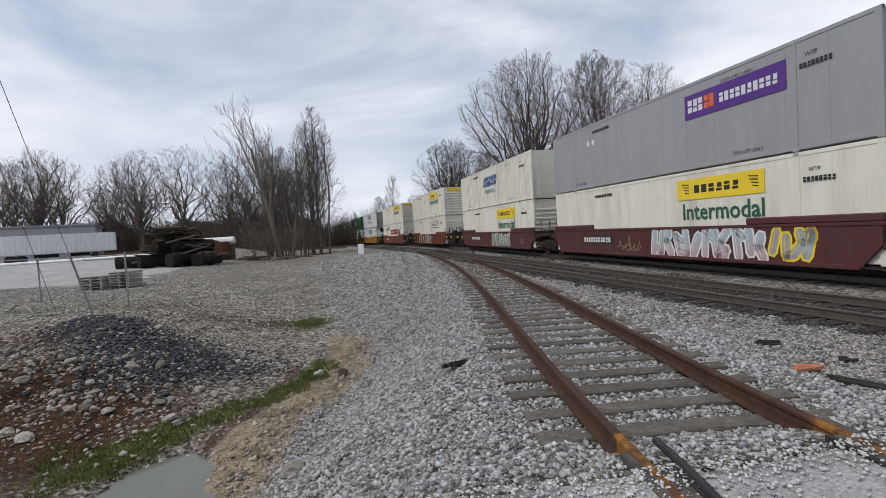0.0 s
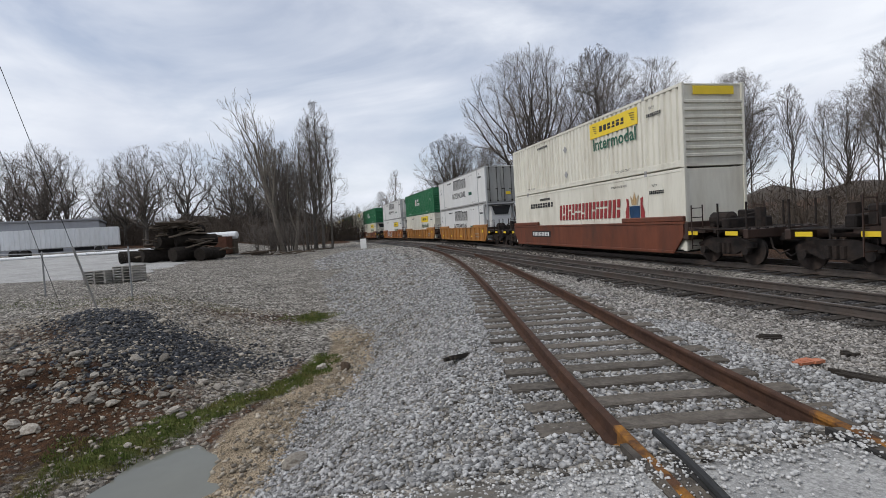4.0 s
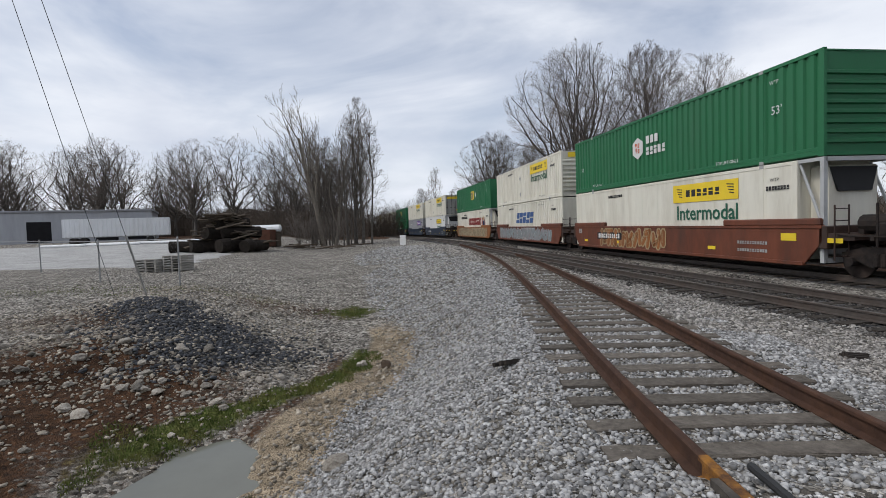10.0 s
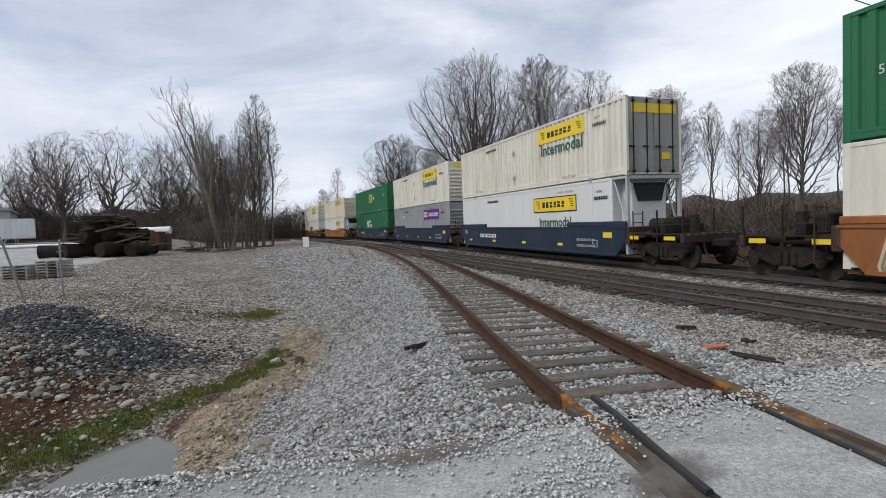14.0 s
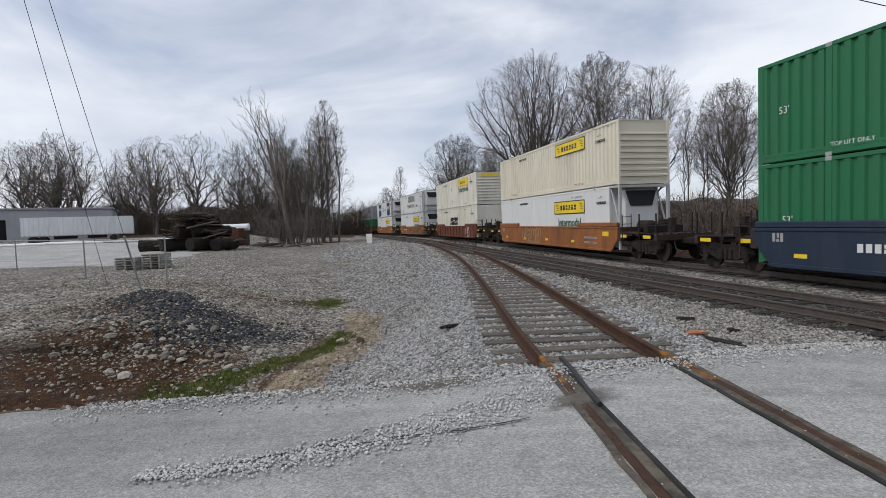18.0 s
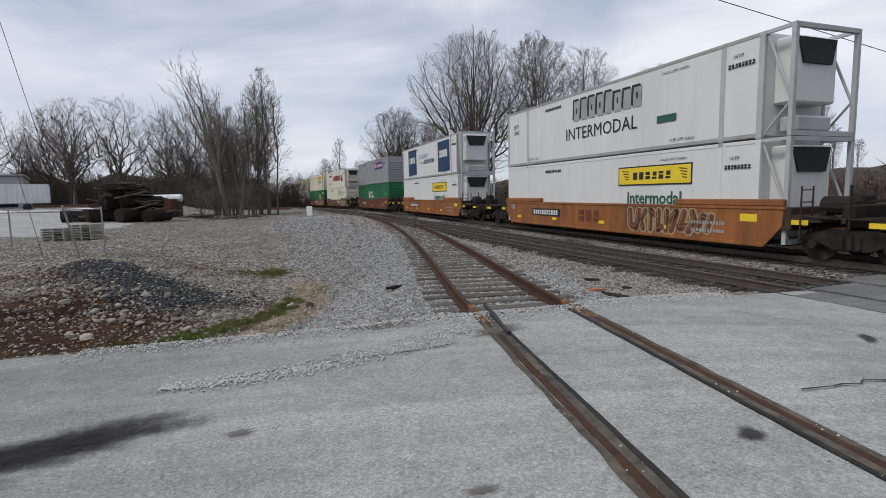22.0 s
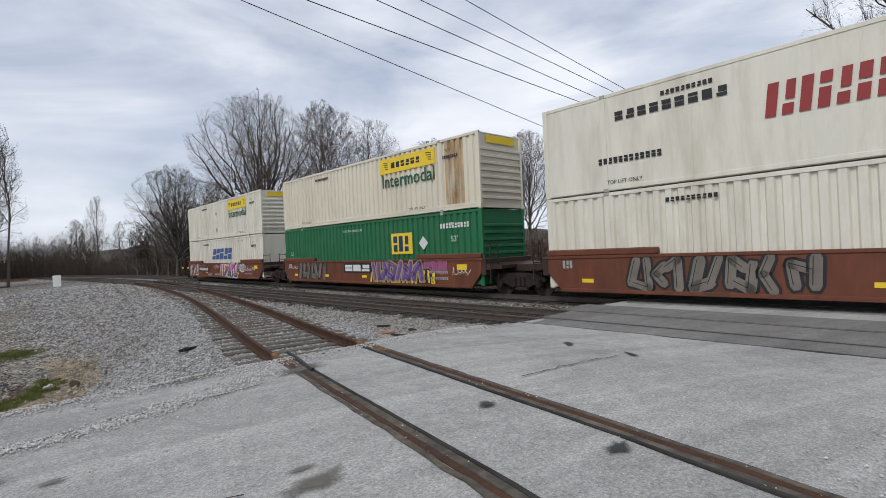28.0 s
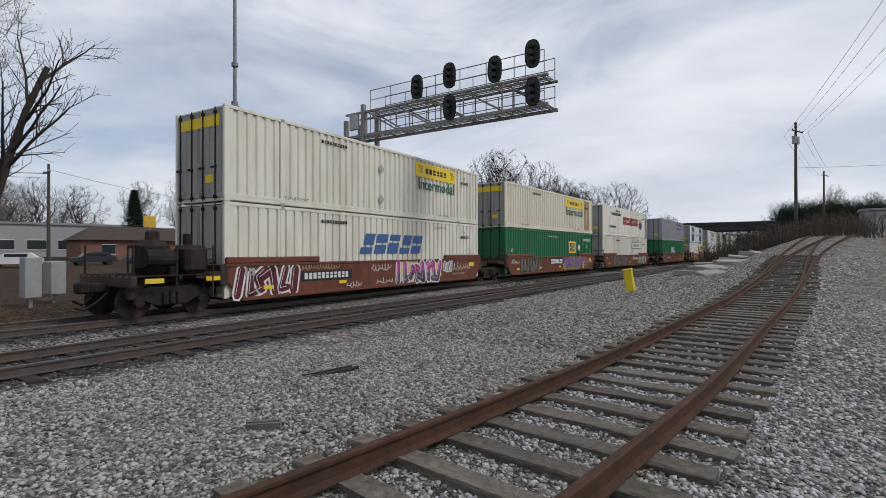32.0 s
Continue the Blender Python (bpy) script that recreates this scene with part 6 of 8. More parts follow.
# ---- trees ----
M_BARK = mat("grey_bark", (0.10, 0.09, 0.08), 0.95, 0.35, 5, dirt=(0.20, 0.18, 0.155), dirt_amt=0.5, dirt_scale=2, bump=0.5, bump_scale=25)
M_BARK_PALE = mat("pale_dead_wood", (0.21, 0.185, 0.155), 0.95, 0.35, 5, dirt=(0.10, 0.08, 0.065), dirt_amt=0.6, dirt_scale=2, bump=0.5, bump_scale=25)
M_TWIG = mat("bare_twigs", (0.165, 0.142, 0.125), 0.95, 0.25, 3)
M_BARK_DARK = mat("dark_twigs", (0.055, 0.045, 0.04), 0.95, 0.3, 3)
M_BRUSH = mat("brown_brush", (0.085, 0.068, 0.055), 0.95, 0.3, 1.0)
M_LEAF = mat("withered_brown_leaves", (0.075, 0.042, 0.028), 0.9, 0.3, 4, island=0.4)
M_FIR = mat("dark_evergreen", (0.022, 0.038, 0.020), 0.9, 0.3, 4, island=0.4)


def grow(seed, height, spread, trunk_r, levels, kids, up=0.25, lean=0.0, fork=0.25, thin=0.62, twig_r=0.012, wiggle=0.16):
    """Limbs of a bare tree, as (points, radii, level)."""
    rnd = random.Random(seed)
    limbs = []

    def limb(p, d, length, r, level):
        n = 5 if level < 2 else 3
        pts, rad = [p], [r]
        for i in range(n):
            d = (d + Vector((rnd.uniform(-1, 1), rnd.uniform(-1, 1), rnd.uniform(-0.6, 1) * 0.6)) * wiggle + Vector((0, 0, up * 0.12 * (level > 0)))).normalized()
            pts.append(pts[-1] + d * (length / n))
            rad.append(max(twig_r * 0.6, r * (1 - (0.45 if level == 0 else 0.72) * (i + 1) / n)))
        limbs.append((pts, rad, level))
        if level >= levels:
            return
        for k in range(kids[level]):
            u = (fork + (1 - fork) * (k + rnd.random()) / kids[level]) if level == 0 else (0.2 + 0.8 * (k + rnd.random()) / kids[level])
            f = u * n
            i = min(n - 1, int(f))
            q = pts[i].lerp(pts[i + 1], f - i)
            a = rnd.uniform(0, 2 * math.pi)
            dd = (pts[i + 1] - pts[i]).normalized()
            side = dd.orthogonal().normalized()
            side = Matrix.Rotation(a, 3, dd) @ side
            out = spread * rnd.uniform(0.7, 1.2)
            nd = (dd * math.cos(out) + side * math.sin(out)).normalized()
            ln = length * thin * rnd.uniform(0.7, 1.15) * (1.15 - 0.45 * u if level == 0 else 1 - 0.3 * u)
            limb(q, nd, ln, max(twig_r, rad[i] * 0.55), level + 1)

    limb(Vector((0, 0, -0.3)), Vector((lean, 0, 1)).normalized(), height * 0.66, trunk_r, 0)
    return limbs


def tree_meshes(limbs, trunk_mat, crown_mat, split=1):
    lo, hi = Shape(), Shape()
    for pts, rad, level in limbs:
        (lo if level < split else hi).tube(pts, rad, 8 if level == 0 else 5 if level == 1 else 3, cap=False)
    return lo.mesh("trunk", trunk_mat, True), hi.mesh("crown", crown_mat)


def tree(label, meshes, at, category="tree", group="bare trees", name="tree"):
    ob = thing(name, label, category, group, at=at)
    for nm, me in zip(("trunk", "crown", "leaves"), meshes):
        part(nm, me, None, ob)
    return ob


def gp(x, y, turn=0, size=1.0, dz=0.0):
    return pose(x, y, ground_z(x, y) + dz, 0, 0, turn) @ Matrix.Diagonal((size, size, size, 1))


def dome(seed, H, W, trunk_r, base=0.22, limbs=15, n2=9, n3=7, n4=6, twig=0.016, low=0.16, bend=0.06, fork=0.62, stout=1.0, crown=None):
    """A bare tree whose limbs arch out into a domed crown; returns the meshes of trunk and crown, and the tips."""
    rnd = random.Random(seed)
    lo, hi, tips = Shape(), Shape(), []
    tv, tf = [], []
    core = Vector((0, 0, H * (low + 1) / 2))
    half = H * (1 - low) / 2

    def inside(q, e):
        """Shortens a twig that would leave the crown."""
        for _ in range(4):
            v = e - core
            lim = 0.93 + 0.16 * noise.noise((v.x * 0.35 + seed, v.y * 0.35, v.z * 0.35))
            if (v.x * v.x + v.y * v.y) / (W * W / 4) + v.z * v.z / (half * half) <= lim * lim:
                return e
            e = q.lerp(e, 0.55)
        return e

    def wobble(k):
        return Vector((rnd.gauss(0, 1), rnd.gauss(0, 1), rnd.gauss(0, 0.7))) * k

    top = Vector((rnd.uniform(-0.4, 0.4), rnd.uniform(-0.4, 0.4), H * fork))
    stem = [Vector((0, 0, -0.3)).lerp(top, i / 6) + wobble(0.10 * i ** 0.5 * H / 22) * (i > 0) for i in range(7)]
    lo.tube(stem, [trunk_r * (1.3 if i == 0 else 1 - 0.12 * i) for i in range(7)], 9, cap=False)

    def bough(p, e, n, sag):
        ln = (e - p).length
        mid = p.lerp(e, 0.5) + Vector((0, 0, sag * ln)) + wobble(bend * ln)
        return [p * (1 - u) ** 2 + mid * 2 * u * (1 - u) + e * u * u + wobble(bend * 0.35 * ln) * (0 < u < 1) for u in (i / n for i in range(n + 1))]

    def pick(pts, u):
        k = min(len(pts) - 2, int(u * (len(pts) - 1)))
        return pts[k].lerp(pts[k + 1], u * (len(pts) - 1) - k), (pts[k + 1] - pts[k]).normalized()

    def aim(d, spread, rise):
        v = Vector((rnd.gauss(0, 1), rnd.gauss(0, 1), rnd.gauss(0, 1))).normalized()
        return (d + v * spread + Vector((0, 0, rise))).normalized()

    for k in range(limbs):
        w = (k + rnd.random()) / limbs
        a = k * 2.4 + rnd.uniform(-0.5, 0.5)
        el = -0.25 + 1.75 * w
        e = core + Vector((W / 2 * math.cos(el) * math.cos(a), W / 2 * math.cos(el) * math.sin(a), half * math.sin(el))) * rnd.uniform(0.74, 0.96)
        k6 = min(0.98, base + (1 - base) * w) * 6
        p = stem[min(5, int(k6))].lerp(stem[min(5, int(k6)) + 1], k6 - min(5, int(k6)))
        b1 = bough(p, e, 7, -0.05)
        r1 = stout * trunk_r * rnd.uniform(0.30, 0.46) * (1.1 - 0.4 * w)
        lo.tube(b1, [max(twig, r1 * (1 - 0.88 * i / 7)) for i in range(8)], 5, cap=False)
        for j in range(n2):
            u = 0.18 + 0.82 * (j + rnd.random()) / n2
            q, d = pick(b1, u)
            l2 = H * rnd.uniform(0.11, 0.24)
            b2 = bough(q, inside(q, q + aim(d, 0.95, 0.08) * l2), 4, -0.05)
            r2 = max(twig * 1.4, r1 * (1 - 0.8 * u) * 0.5)
            hi.tube(b2, [r2, r2 * 0.75, max(twig, r2 * 0.5), max(twig, r2 * 0.3), twig * 0.8], 3, cap=False)
            for m in range(n3):
                q2, d2 = pick(b2, 0.12 + 0.88 * (m + rnd.random()) / n3)
                l3 = l2 * rnd.uniform(0.28, 0.55)
                e3 = inside(q2, q2 + aim(d2, 0.7, 0.1) * l3)
                hi.tube([q2, q2.lerp(e3, 0.5) + wobble(0.05 * l3), e3], [twig, twig * 0.8, twig * 0.5], 3, cap=False)
                tips.append(e3)
                for _ in range(n4):
                    q3 = q2.lerp(e3, rnd.uniform(0.2, 1))
                    e4 = inside(q3, q3 + aim((e3 - q2).normalized(), 0.7, 0.1) * l3 * rnd.uniform(0.4, 0.8))
                    sd = (e4 - q3).orthogonal().normalized() * twig * 0.6
                    c = len(tv)
                    tv.extend([q3 - sd, q3 + sd, e4])
                    tf.append((c, c + 1, c + 2))
    hi.add(tv, tf)
    return lo.mesh("trunk", M_BARK, True), hi.mesh("crown", crown or M_TWIG), tips


ROUND = [dome(1, 25, 20, 0.46, base=0.30, limbs=38, n2=11, n3=8, n4=10, twig=0.010, low=0.12, fork=0.42, stout=1.15)[:2],
         dome(2, 25, 13, 0.32, base=0.34, limbs=28, n2=10, n3=7, n4=9, twig=0.0105, low=0.15, fork=0.55)[:2],
         dome(3, 22.5, 13, 0.30, base=0.36, limbs=24, n2=9, n3=7, n4=8, twig=0.0105, low=0.2, fork=0.5)[:2]]
OAK = [dome(s, 22, w, 0.46, base=0.42, limbs=16, n2=9, n3=6, n4=7, twig=0.014, low=0.14, bend=0.13, fork=0.36, stout=1.15)[:2] for s, w in ((11, 17), (12, 14.5), (13, 18), (14, 13.5))]
OAK_DARK = [dome(s, 20, w, 0.46, base=0.30, limbs=18, n2=9, n3=6, n4=5, twig=0.016, low=0.10, bend=0.11, fork=0.4, stout=1.2, crown=M_BARK_DARK)[:2] for s, w in ((15, 16), (16, 14))]
SLIM = [dome(s, 20, 5.2, 0.16, base=0.42, limbs=12, n2=6, n3=5, n4=4, twig=0.012, low=0.4, fork=0.85)[:2] for s in (21, 22, 23, 24)]
DEAD = [tree_meshes(grow(s, 24, 0.52, 0.30, 4, (8, 5, 4, 3), up=0.75, fork=0.20, thin=0.58, twig_r=0.02, wiggle=0.15, lean=-0.08), M_BARK_PALE, M_BARK_PALE) for s in (31, 32, 33)]
BUSH = [dome(s, 4.5, 4.5, 0.05, base=0.05, limbs=12, n2=6, n3=4, n4=3, twig=0.009, low=0.05)[:2] for s in (41, 42, 43)]

# the three crowns beyond the train, and a lower one
tree("large bare tree with a round crown of fine twigs", ROUND[0], gp(8.2, 65.5, 20))
tree("tall bare tree with a narrow upright crown", ROUND[1], gp(17.1, 67, 140))
tree("bare tree with a loose spreading crown", ROUND[2], gp(23.1, 66, 60))
tree("bare tree with a small round crown", ROUND[0], gp(-2.6, 75, 200, 0.65))
tree("bare tree with a small round crown", ROUND[1], gp(2.6, 71, 80, 0.55))
for k in range(9):
    x, y = -9 + k * 1.6, 92 - k * 1.7
    tree("bare tree in the wood beyond the train", (OAK_DARK + OAK)[k % 6], gp(x, y, k * 77, 0.42 + 0.05 * (k % 3)), group="wood beyond the train")
# the clump by the ditch with a dead tree in it
tree("tall pale dead tree with broken limbs", DEAD[0], gp(-23.4, 60, 30, 0.86))
tree("slender bare tree with two stems", SLIM[0], gp(-18.9, 61.5, 0, 0.94))
tree("slender bare tree with two stems", SLIM[1], gp(-17.9, 61.8, 70, 0.80))
tree("pale dead tree with broken limbs", DEAD[1], gp(-22.6, 61.5, 200, 0.74))
tree("pale dead tree with broken limbs", DEAD[2], gp(-24.6, 62.5, 100, 0.72))
tree("slender bare tree with two stems", SLIM[2], gp(-20.3, 62.5, 30, 0.86))
tr = random.Random(4)
for k in range(20):
    x, y = tr.uniform(-26.0, -19.6), tr.uniform(59, 66)
    tree("slender bare sapling in a dense clump", SLIM[k % 4], gp(x, y, tr.uniform(0, 360), tr.uniform(0.40, 0.78)), group="saplings in the clump")
for k in range(13):
    x, y = tr.uniform(-26.5, -18.6), tr.uniform(57.5, 64)
    tree("brown leafless brush under the trees", BUSH[k % 3], gp(x, y, tr.uniform(0, 360), tr.uniform(0.6, 1.2)), "bush", "brush", "bush")
# rows of trees round the place
for k in range(17):
    x = -150 + k * 7.2 + tr.uniform(-1.8, 1.8)
    y = 112 + tr.uniform(-5, 8) - 0.10 * (x + 80)
    tree("bare tree at the edge of the wood", OAK[k % 4], gp(x, y, tr.uniform(0, 360), tr.uniform(1.0, 1.16) - 0.0025 * (x + 90)), group="edge of the wood")
for k in range(24):
    x = -170 + k * 6.5 + tr.uniform(-2.5, 2.5)
    y = 136 + tr.uniform(-10, 14) - 0.10 * (x + 80)
    tree("bare tree at the edge of the wood", (OAK + SLIM)[k % 8], gp(x, y, tr.uniform(0, 360), tr.uniform(0.65, 0.95)), group="edge of the wood")
for k in range(24):
    y = 95 + k * 8 + tr.uniform(-3, 3)
    x = far_x(y) + 13 + tr.uniform(0, 12)
    tree("bare tree beside the line", (OAK + SLIM)[k % 8], gp(x, y, tr.uniform(0, 360), tr.uniform(0.45, 0.72)), group="trees beside the line")
for k in range(26):
    y = 118 + k * 6 + tr.uniform(-3, 3)
    x = far_x(y) - 13 - tr.uniform(0, 18)
    tree("bare tree beside the line", (OAK + OAK_DARK)[k % 6], gp(x, y, tr.uniform(0, 360), tr.uniform(0.45, 0.7)), group="trees beside the line")
for k in range(15):
    x = 26 + k * 1.25 + tr.uniform(-1, 1)
    y = 62 - 0.7 * (x - 26) + tr.uniform(-4, 6)
    tree("tall bare tree behind the line", (SLIM + ROUND[1:])[k % 6], gp(x, y, tr.uniform(0, 360), tr.uniform(0.60, 0.76)), group="trees behind the line")
for k in range(11):
    x = 48 + k * 4.6 + tr.uniform(-2, 2)
    y = 58 - 0.45 * (x - 40) + tr.uniform(-4, 8)
    tree("bare tree behind the line", (SLIM + OAK)[k % 8], gp(x, y, tr.uniform(0, 360), tr.uniform(0.38, 0.6)), group="trees behind the line")
for k in range(34):
    y = 22 + k * 4 + tr.uniform(-2, 2)
    tree("brown leafless brush along the line", BUSH[k % 3], gp(far_x(y) + 8 + tr.uniform(0, 8), y, tr.uniform(0, 360), tr.uniform(0.5, 0.9)), "bush", "brush along the line", "bush")


def leafy(seed, tips, n, r, material):
    rnd = random.Random(seed)
    v, q = [], []
    for _ in range(n):
        c = rnd.choice(tips) + Vector((rnd.gauss(0, r), rnd.gauss(0, r), rnd.gauss(0, r)))
        a = Vector((rnd.gauss(0, 1), rnd.gauss(0, 1), rnd.gauss(0, 1))).normalized() * 0.055
        b = a.orthogonal().normalized() * 0.035
        k = len(v)
        v += [c - a, c + b, c + a, c - b]
        q.append((k, k + 1, k + 2, k + 3))
    return mesh_of("leaves", v, q, material)


dark_trunk, dark_crown, dark_tips = dome(51, 22, 21, 0.45, base=0.12, limbs=28, n2=11, n3=9, n4=9, twig=0.011, low=0.1, stout=1.3, crown=M_BARK_DARK)
tree("large dark tree holding some withered brown leaves", (dark_trunk, dark_crown, leafy(3, dark_tips, 5200, 0.3, M_LEAF)), gp(34.0, 1.2, 0, 1.0))
lean_limbs = grow(52, 18, 0.72, 0.24, 3, (7, 7, 5), up=0.12, fork=0.3, thin=0.55, twig_r=0.015, wiggle=0.13, lean=0.03)
tree("leaning bare tree with a forked trunk", tree_meshes(lean_limbs, M_BARK_DARK, M_BARK_DARK), gp(32.0, -5.2, 300, 1.0))
for x, y, k in ((46, 3.5, 0.34), (50, 6.5, 0.42), (54, 1.0, 0.38), (49, -1.5, 0.3)):
    tree("small bare tree behind the crossing", OAK[int(x) % 4], gp(x, y, x * 9, k), group="trees behind the crossing")
for k in range(8):
    tree("dark bare tree behind the crossing", OAK_DARK[k % 2], gp(42 + tr.uniform(0, 16), tr.uniform(-4, 11), k * 50, tr.uniform(0.3, 0.44)), group="trees behind the crossing")
for k in range(16):
    tree("brown leafless brush behind the crossing", BUSH[k % 3], gp(38 + tr.uniform(0, 14), tr.uniform(-3, 9), tr.uniform(0, 360), tr.uniform(0.5, 0.85)), "bush", "brush behind the crossing", "bush")
for k in range(16):
    x, y = 45 + tr.uniform(0, 60), -15 + tr.uniform(-25, 25)
    tree("distant bare tree behind the buildings", OAK[k % 4], gp(x + 60, y * 2.2, tr.uniform(0, 360), tr.uniform(0.62, 0.9)), group="distant trees")
for k in range(26):
    y = -52 - k * 4.0
    x = far_x(y) + 8 + tr.uniform(0, 14)
    tree("dark bare tree beside the line", OAK_DARK[k % 2], gp(x, y, tr.uniform(0, 360), tr.uniform(0.6, 0.78) if k < 12 else tr.uniform(0.42, 0.6)), group="trees by the bridge")
for k in range(22):
    x = -12 + k * 2.6 + tr.uniform(-1, 1)
    tree("distant bare tree on the rise", OAK[k % 4], gp(x, -185 + tr.uniform(-20, 20), tr.uniform(0, 360), tr.uniform(0.35, 0.6), 2.5), group="trees on the rise")


def fir(seed, h):
    rnd = random.Random(seed)
    v, q = [], []
    for _ in range(2600):
        u = rnd.random() ** 0.7
        z = h * (0.1 + 0.9 * u)
        r = (1 - u) * h * 0.24 * rnd.uniform(0.3, 1.05) + 0.1
        a = rnd.uniform(0, 6.283)
        c = Vector((r * math.cos(a), r * math.sin(a), z))
        d = Vector((math.cos(a), math.sin(a), -0.35)) * 0.45
        b = Vector((-math.sin(a), math.cos(a), 0)) * 0.16
        k = len(v)
        v += [c - b, c + d, c + b]
        q.append((k, k + 1, k + 2))
    return Shape().tube([(0, 0, -0.2), (0, 0, h * 0.9)], [0.2, 0.03], 7).mesh("trunk", M_BARK), mesh_of("crown", v, q, M_FIR)


FIR = fir(1, 9)
for x, y, s in ((58, 33, 0.8), (64, 37, 0.65), (70, 41, 0.6), (-9.5, 112, 0.75), (95, -24, 1.25), (72, 47, 0.7)):
    tree("dark green conifer with dense boughs", FIR, gp(x, y, x * 7, s), group="conifers")
for k, (x, y, s) in enumerate(((137, -33.5, 0.88), (139, -22.0, 0.80), (140, -14.6, 0.84), (141, -9.0, 0.78), (138, -18.5, 0.62))):
    tree("dark bare tree with a round crown behind the houses", OAK_DARK[(k + 1) % 2], gp(x, y, k * 83, s), group="trees behind the houses")


# brush and saplings too many to count along the horizon
def thicket(name, label, spots, h, seed, material=None, base=None):
    rnd = random.Random(seed)
    v, q = [], []
    for x, y in spots:
        z = ground_z(x, y) - 0.2 if base is None else base
        hh = h * rnd.uniform(0.4, 1.15)
        for _ in range(5):
            d = Vector((rnd.gauss(0, 0.22), rnd.gauss(0, 0.22), 1)).normalized()
            p = Vector((x + rnd.gauss(0, 0.6), y + rnd.gauss(0, 0.6), z))
            e = p + d * hh
            s = Vector((rnd.uniform(-1, 1), rnd.uniform(-1, 1), 0)).normalized() * 0.05
            k = len(v)
            v += [p - s, p + s, e]
            q.append((k, k + 1, k + 2))
            for _ in range(4):
                u = rnd.uniform(0.25, 0.9)
                a = p.lerp(e, u)
                b = a + Vector((rnd.gauss(0, 0.6), rnd.gauss(0, 0.6), rnd.uniform(0.3, 1.0))) * hh * 0.22
                s2 = Vector((rnd.uniform(-1, 1), rnd.uniform(-1, 1), 0.3)).normalized() * 0.035
                k = len(v)
                v += [a - s2, a + s2, b]
                q.append((k, k + 1, k + 2))
    thing(name, label, "thicket", kind="stuff", data=mesh_of(name, v, q, material or M_BRUSH))


tk = random.Random(31)
thicket("thicket", "dense brown leafless thicket behind the lot", [(tk.uniform(-150, -22), tk.uniform(112, 150)) for _ in range(2600)], 8, 1)
thicket("thicket", "brown leafless thicket beyond the train", [(far_x(y) + tk.uniform(9, 40), y) for y in [tk.uniform(30, 260) for _ in range(2600)]], 4.5, 2)
thicket("thicket", "brown leafless brush beside the line", [(far_x(y) - tk.uniform(12, 42), y) for y in [tk.uniform(85, 300) for _ in range(2600)]], 6.5, 3)
thicket("thicket", "dark brush on the bank by the bridge", [(far_x(y) - tk.uniform(6, 24), y) for y in [tk.uniform(-150, -72) for _ in range(1300)]], 3.0, 4)
thicket("thicket", "dark line of brush on the embankment", [(x, -150 + (x - 46.5) * 0.287 + tk.uniform(-4, 4)) for x in [tk.uniform(-14, 36) for _ in range(2600)]], 6.0, 5, M_FIR, main_z(-150) + 7.6)

thicket("thicket", "brown scrub on the bank behind the line", [(x, y) for x, y in ((tk.uniform(20, 85), tk.uniform(6, 62)) for _ in range(3400)) if x > far_x(y) + 8 and not -7 < y - (4.9 + 0.3 * (x - 8)) < 5], 2.2, 6)
thicket("thicket", "dark wood behind the bridge", [(tk.uniform(34, 78), tk.uniform(-205, -172)) for _ in range(1500)], 10.0, 8, M_BARK_DARK)
thicket("thicket", "dark leafless wood beside the line", [(far_x(y) + tk.uniform(8, 22), y) for y in [tk.uniform(-125, -58) for _ in range(1100)]], 7.0, 7)

# wooded hills
M_HILL = mat("wooded_hill", (0.070, 0.058, 0.050), 1.0, 0.35, 0.12, dirt=(0.11, 0.10, 0.085), dirt_amt=0.6, dirt_scale=0.03, bump=1.0, bump_scale=0.6)


def hill(label, pts, h):
    v, q = [], []
    for i, (x, y) in enumerate(pts):
        k = h * (0.75 + 0.35 * noise.noise((i * 0.31, 2.0, 0)) + 0.08 * noise.noise((i * 2.3, 5.0, 0)))
        d = Vector((x, y, 0)).normalized()
        v += [(x, y, -4), (x + d.x * 25, y + d.y * 25, k * 0.75), (x + d.x * 60, y + d.y * 60, k), (x + d.x * 200, y + d.y * 200, -4)]
    for i in range(len(pts) - 1):
        for j in range(3):
            q.append((i * 4 + j, i * 4 + 4 + j, i * 4 + 5 + j, i * 4 + 1 + j))
    thing("backdrop", label, "hill", kind="structure", data=mesh_of("backdrop", v, q, M_HILL, True))


hill("low wooded hill in grey-brown winter colour", [(330 * math.sin(a), 330 * math.cos(a)) for a in np.linspace(-1.35, -0.30, 60)], 27)
hill("low wooded hill in grey-brown winter colour", [(420 * math.sin(a), 420 * math.cos(a)) for a in np.linspace(-0.16, 1.35, 90)], 22)


# ---- the crossing: flangeways, panels, stains ----
M_FLANGE = mat("dirt_filled_flangeway", (0.085, 0.075, 0.065), 0.95, 0.4, 8, dirt=(0.22, 0.18, 0.13), dirt_amt=0.7, dirt_scale=2, bump=0.5, bump_scale=60)
M_RUBBER = mat("black_rubber", (0.028, 0.027, 0.026), 0.8, 0.3, 10, dirt=(0.10, 0.09, 0.08), dirt_amt=0.5)
# Darker than the road: older paving plus the train's shade put into the colour.
M_PANEL = worn_road("shaded_panel_concrete", 0.52)
M_CRACK = mat("crack_filler", (0.05, 0.048, 0.045), 0.9, 0.3, 5)


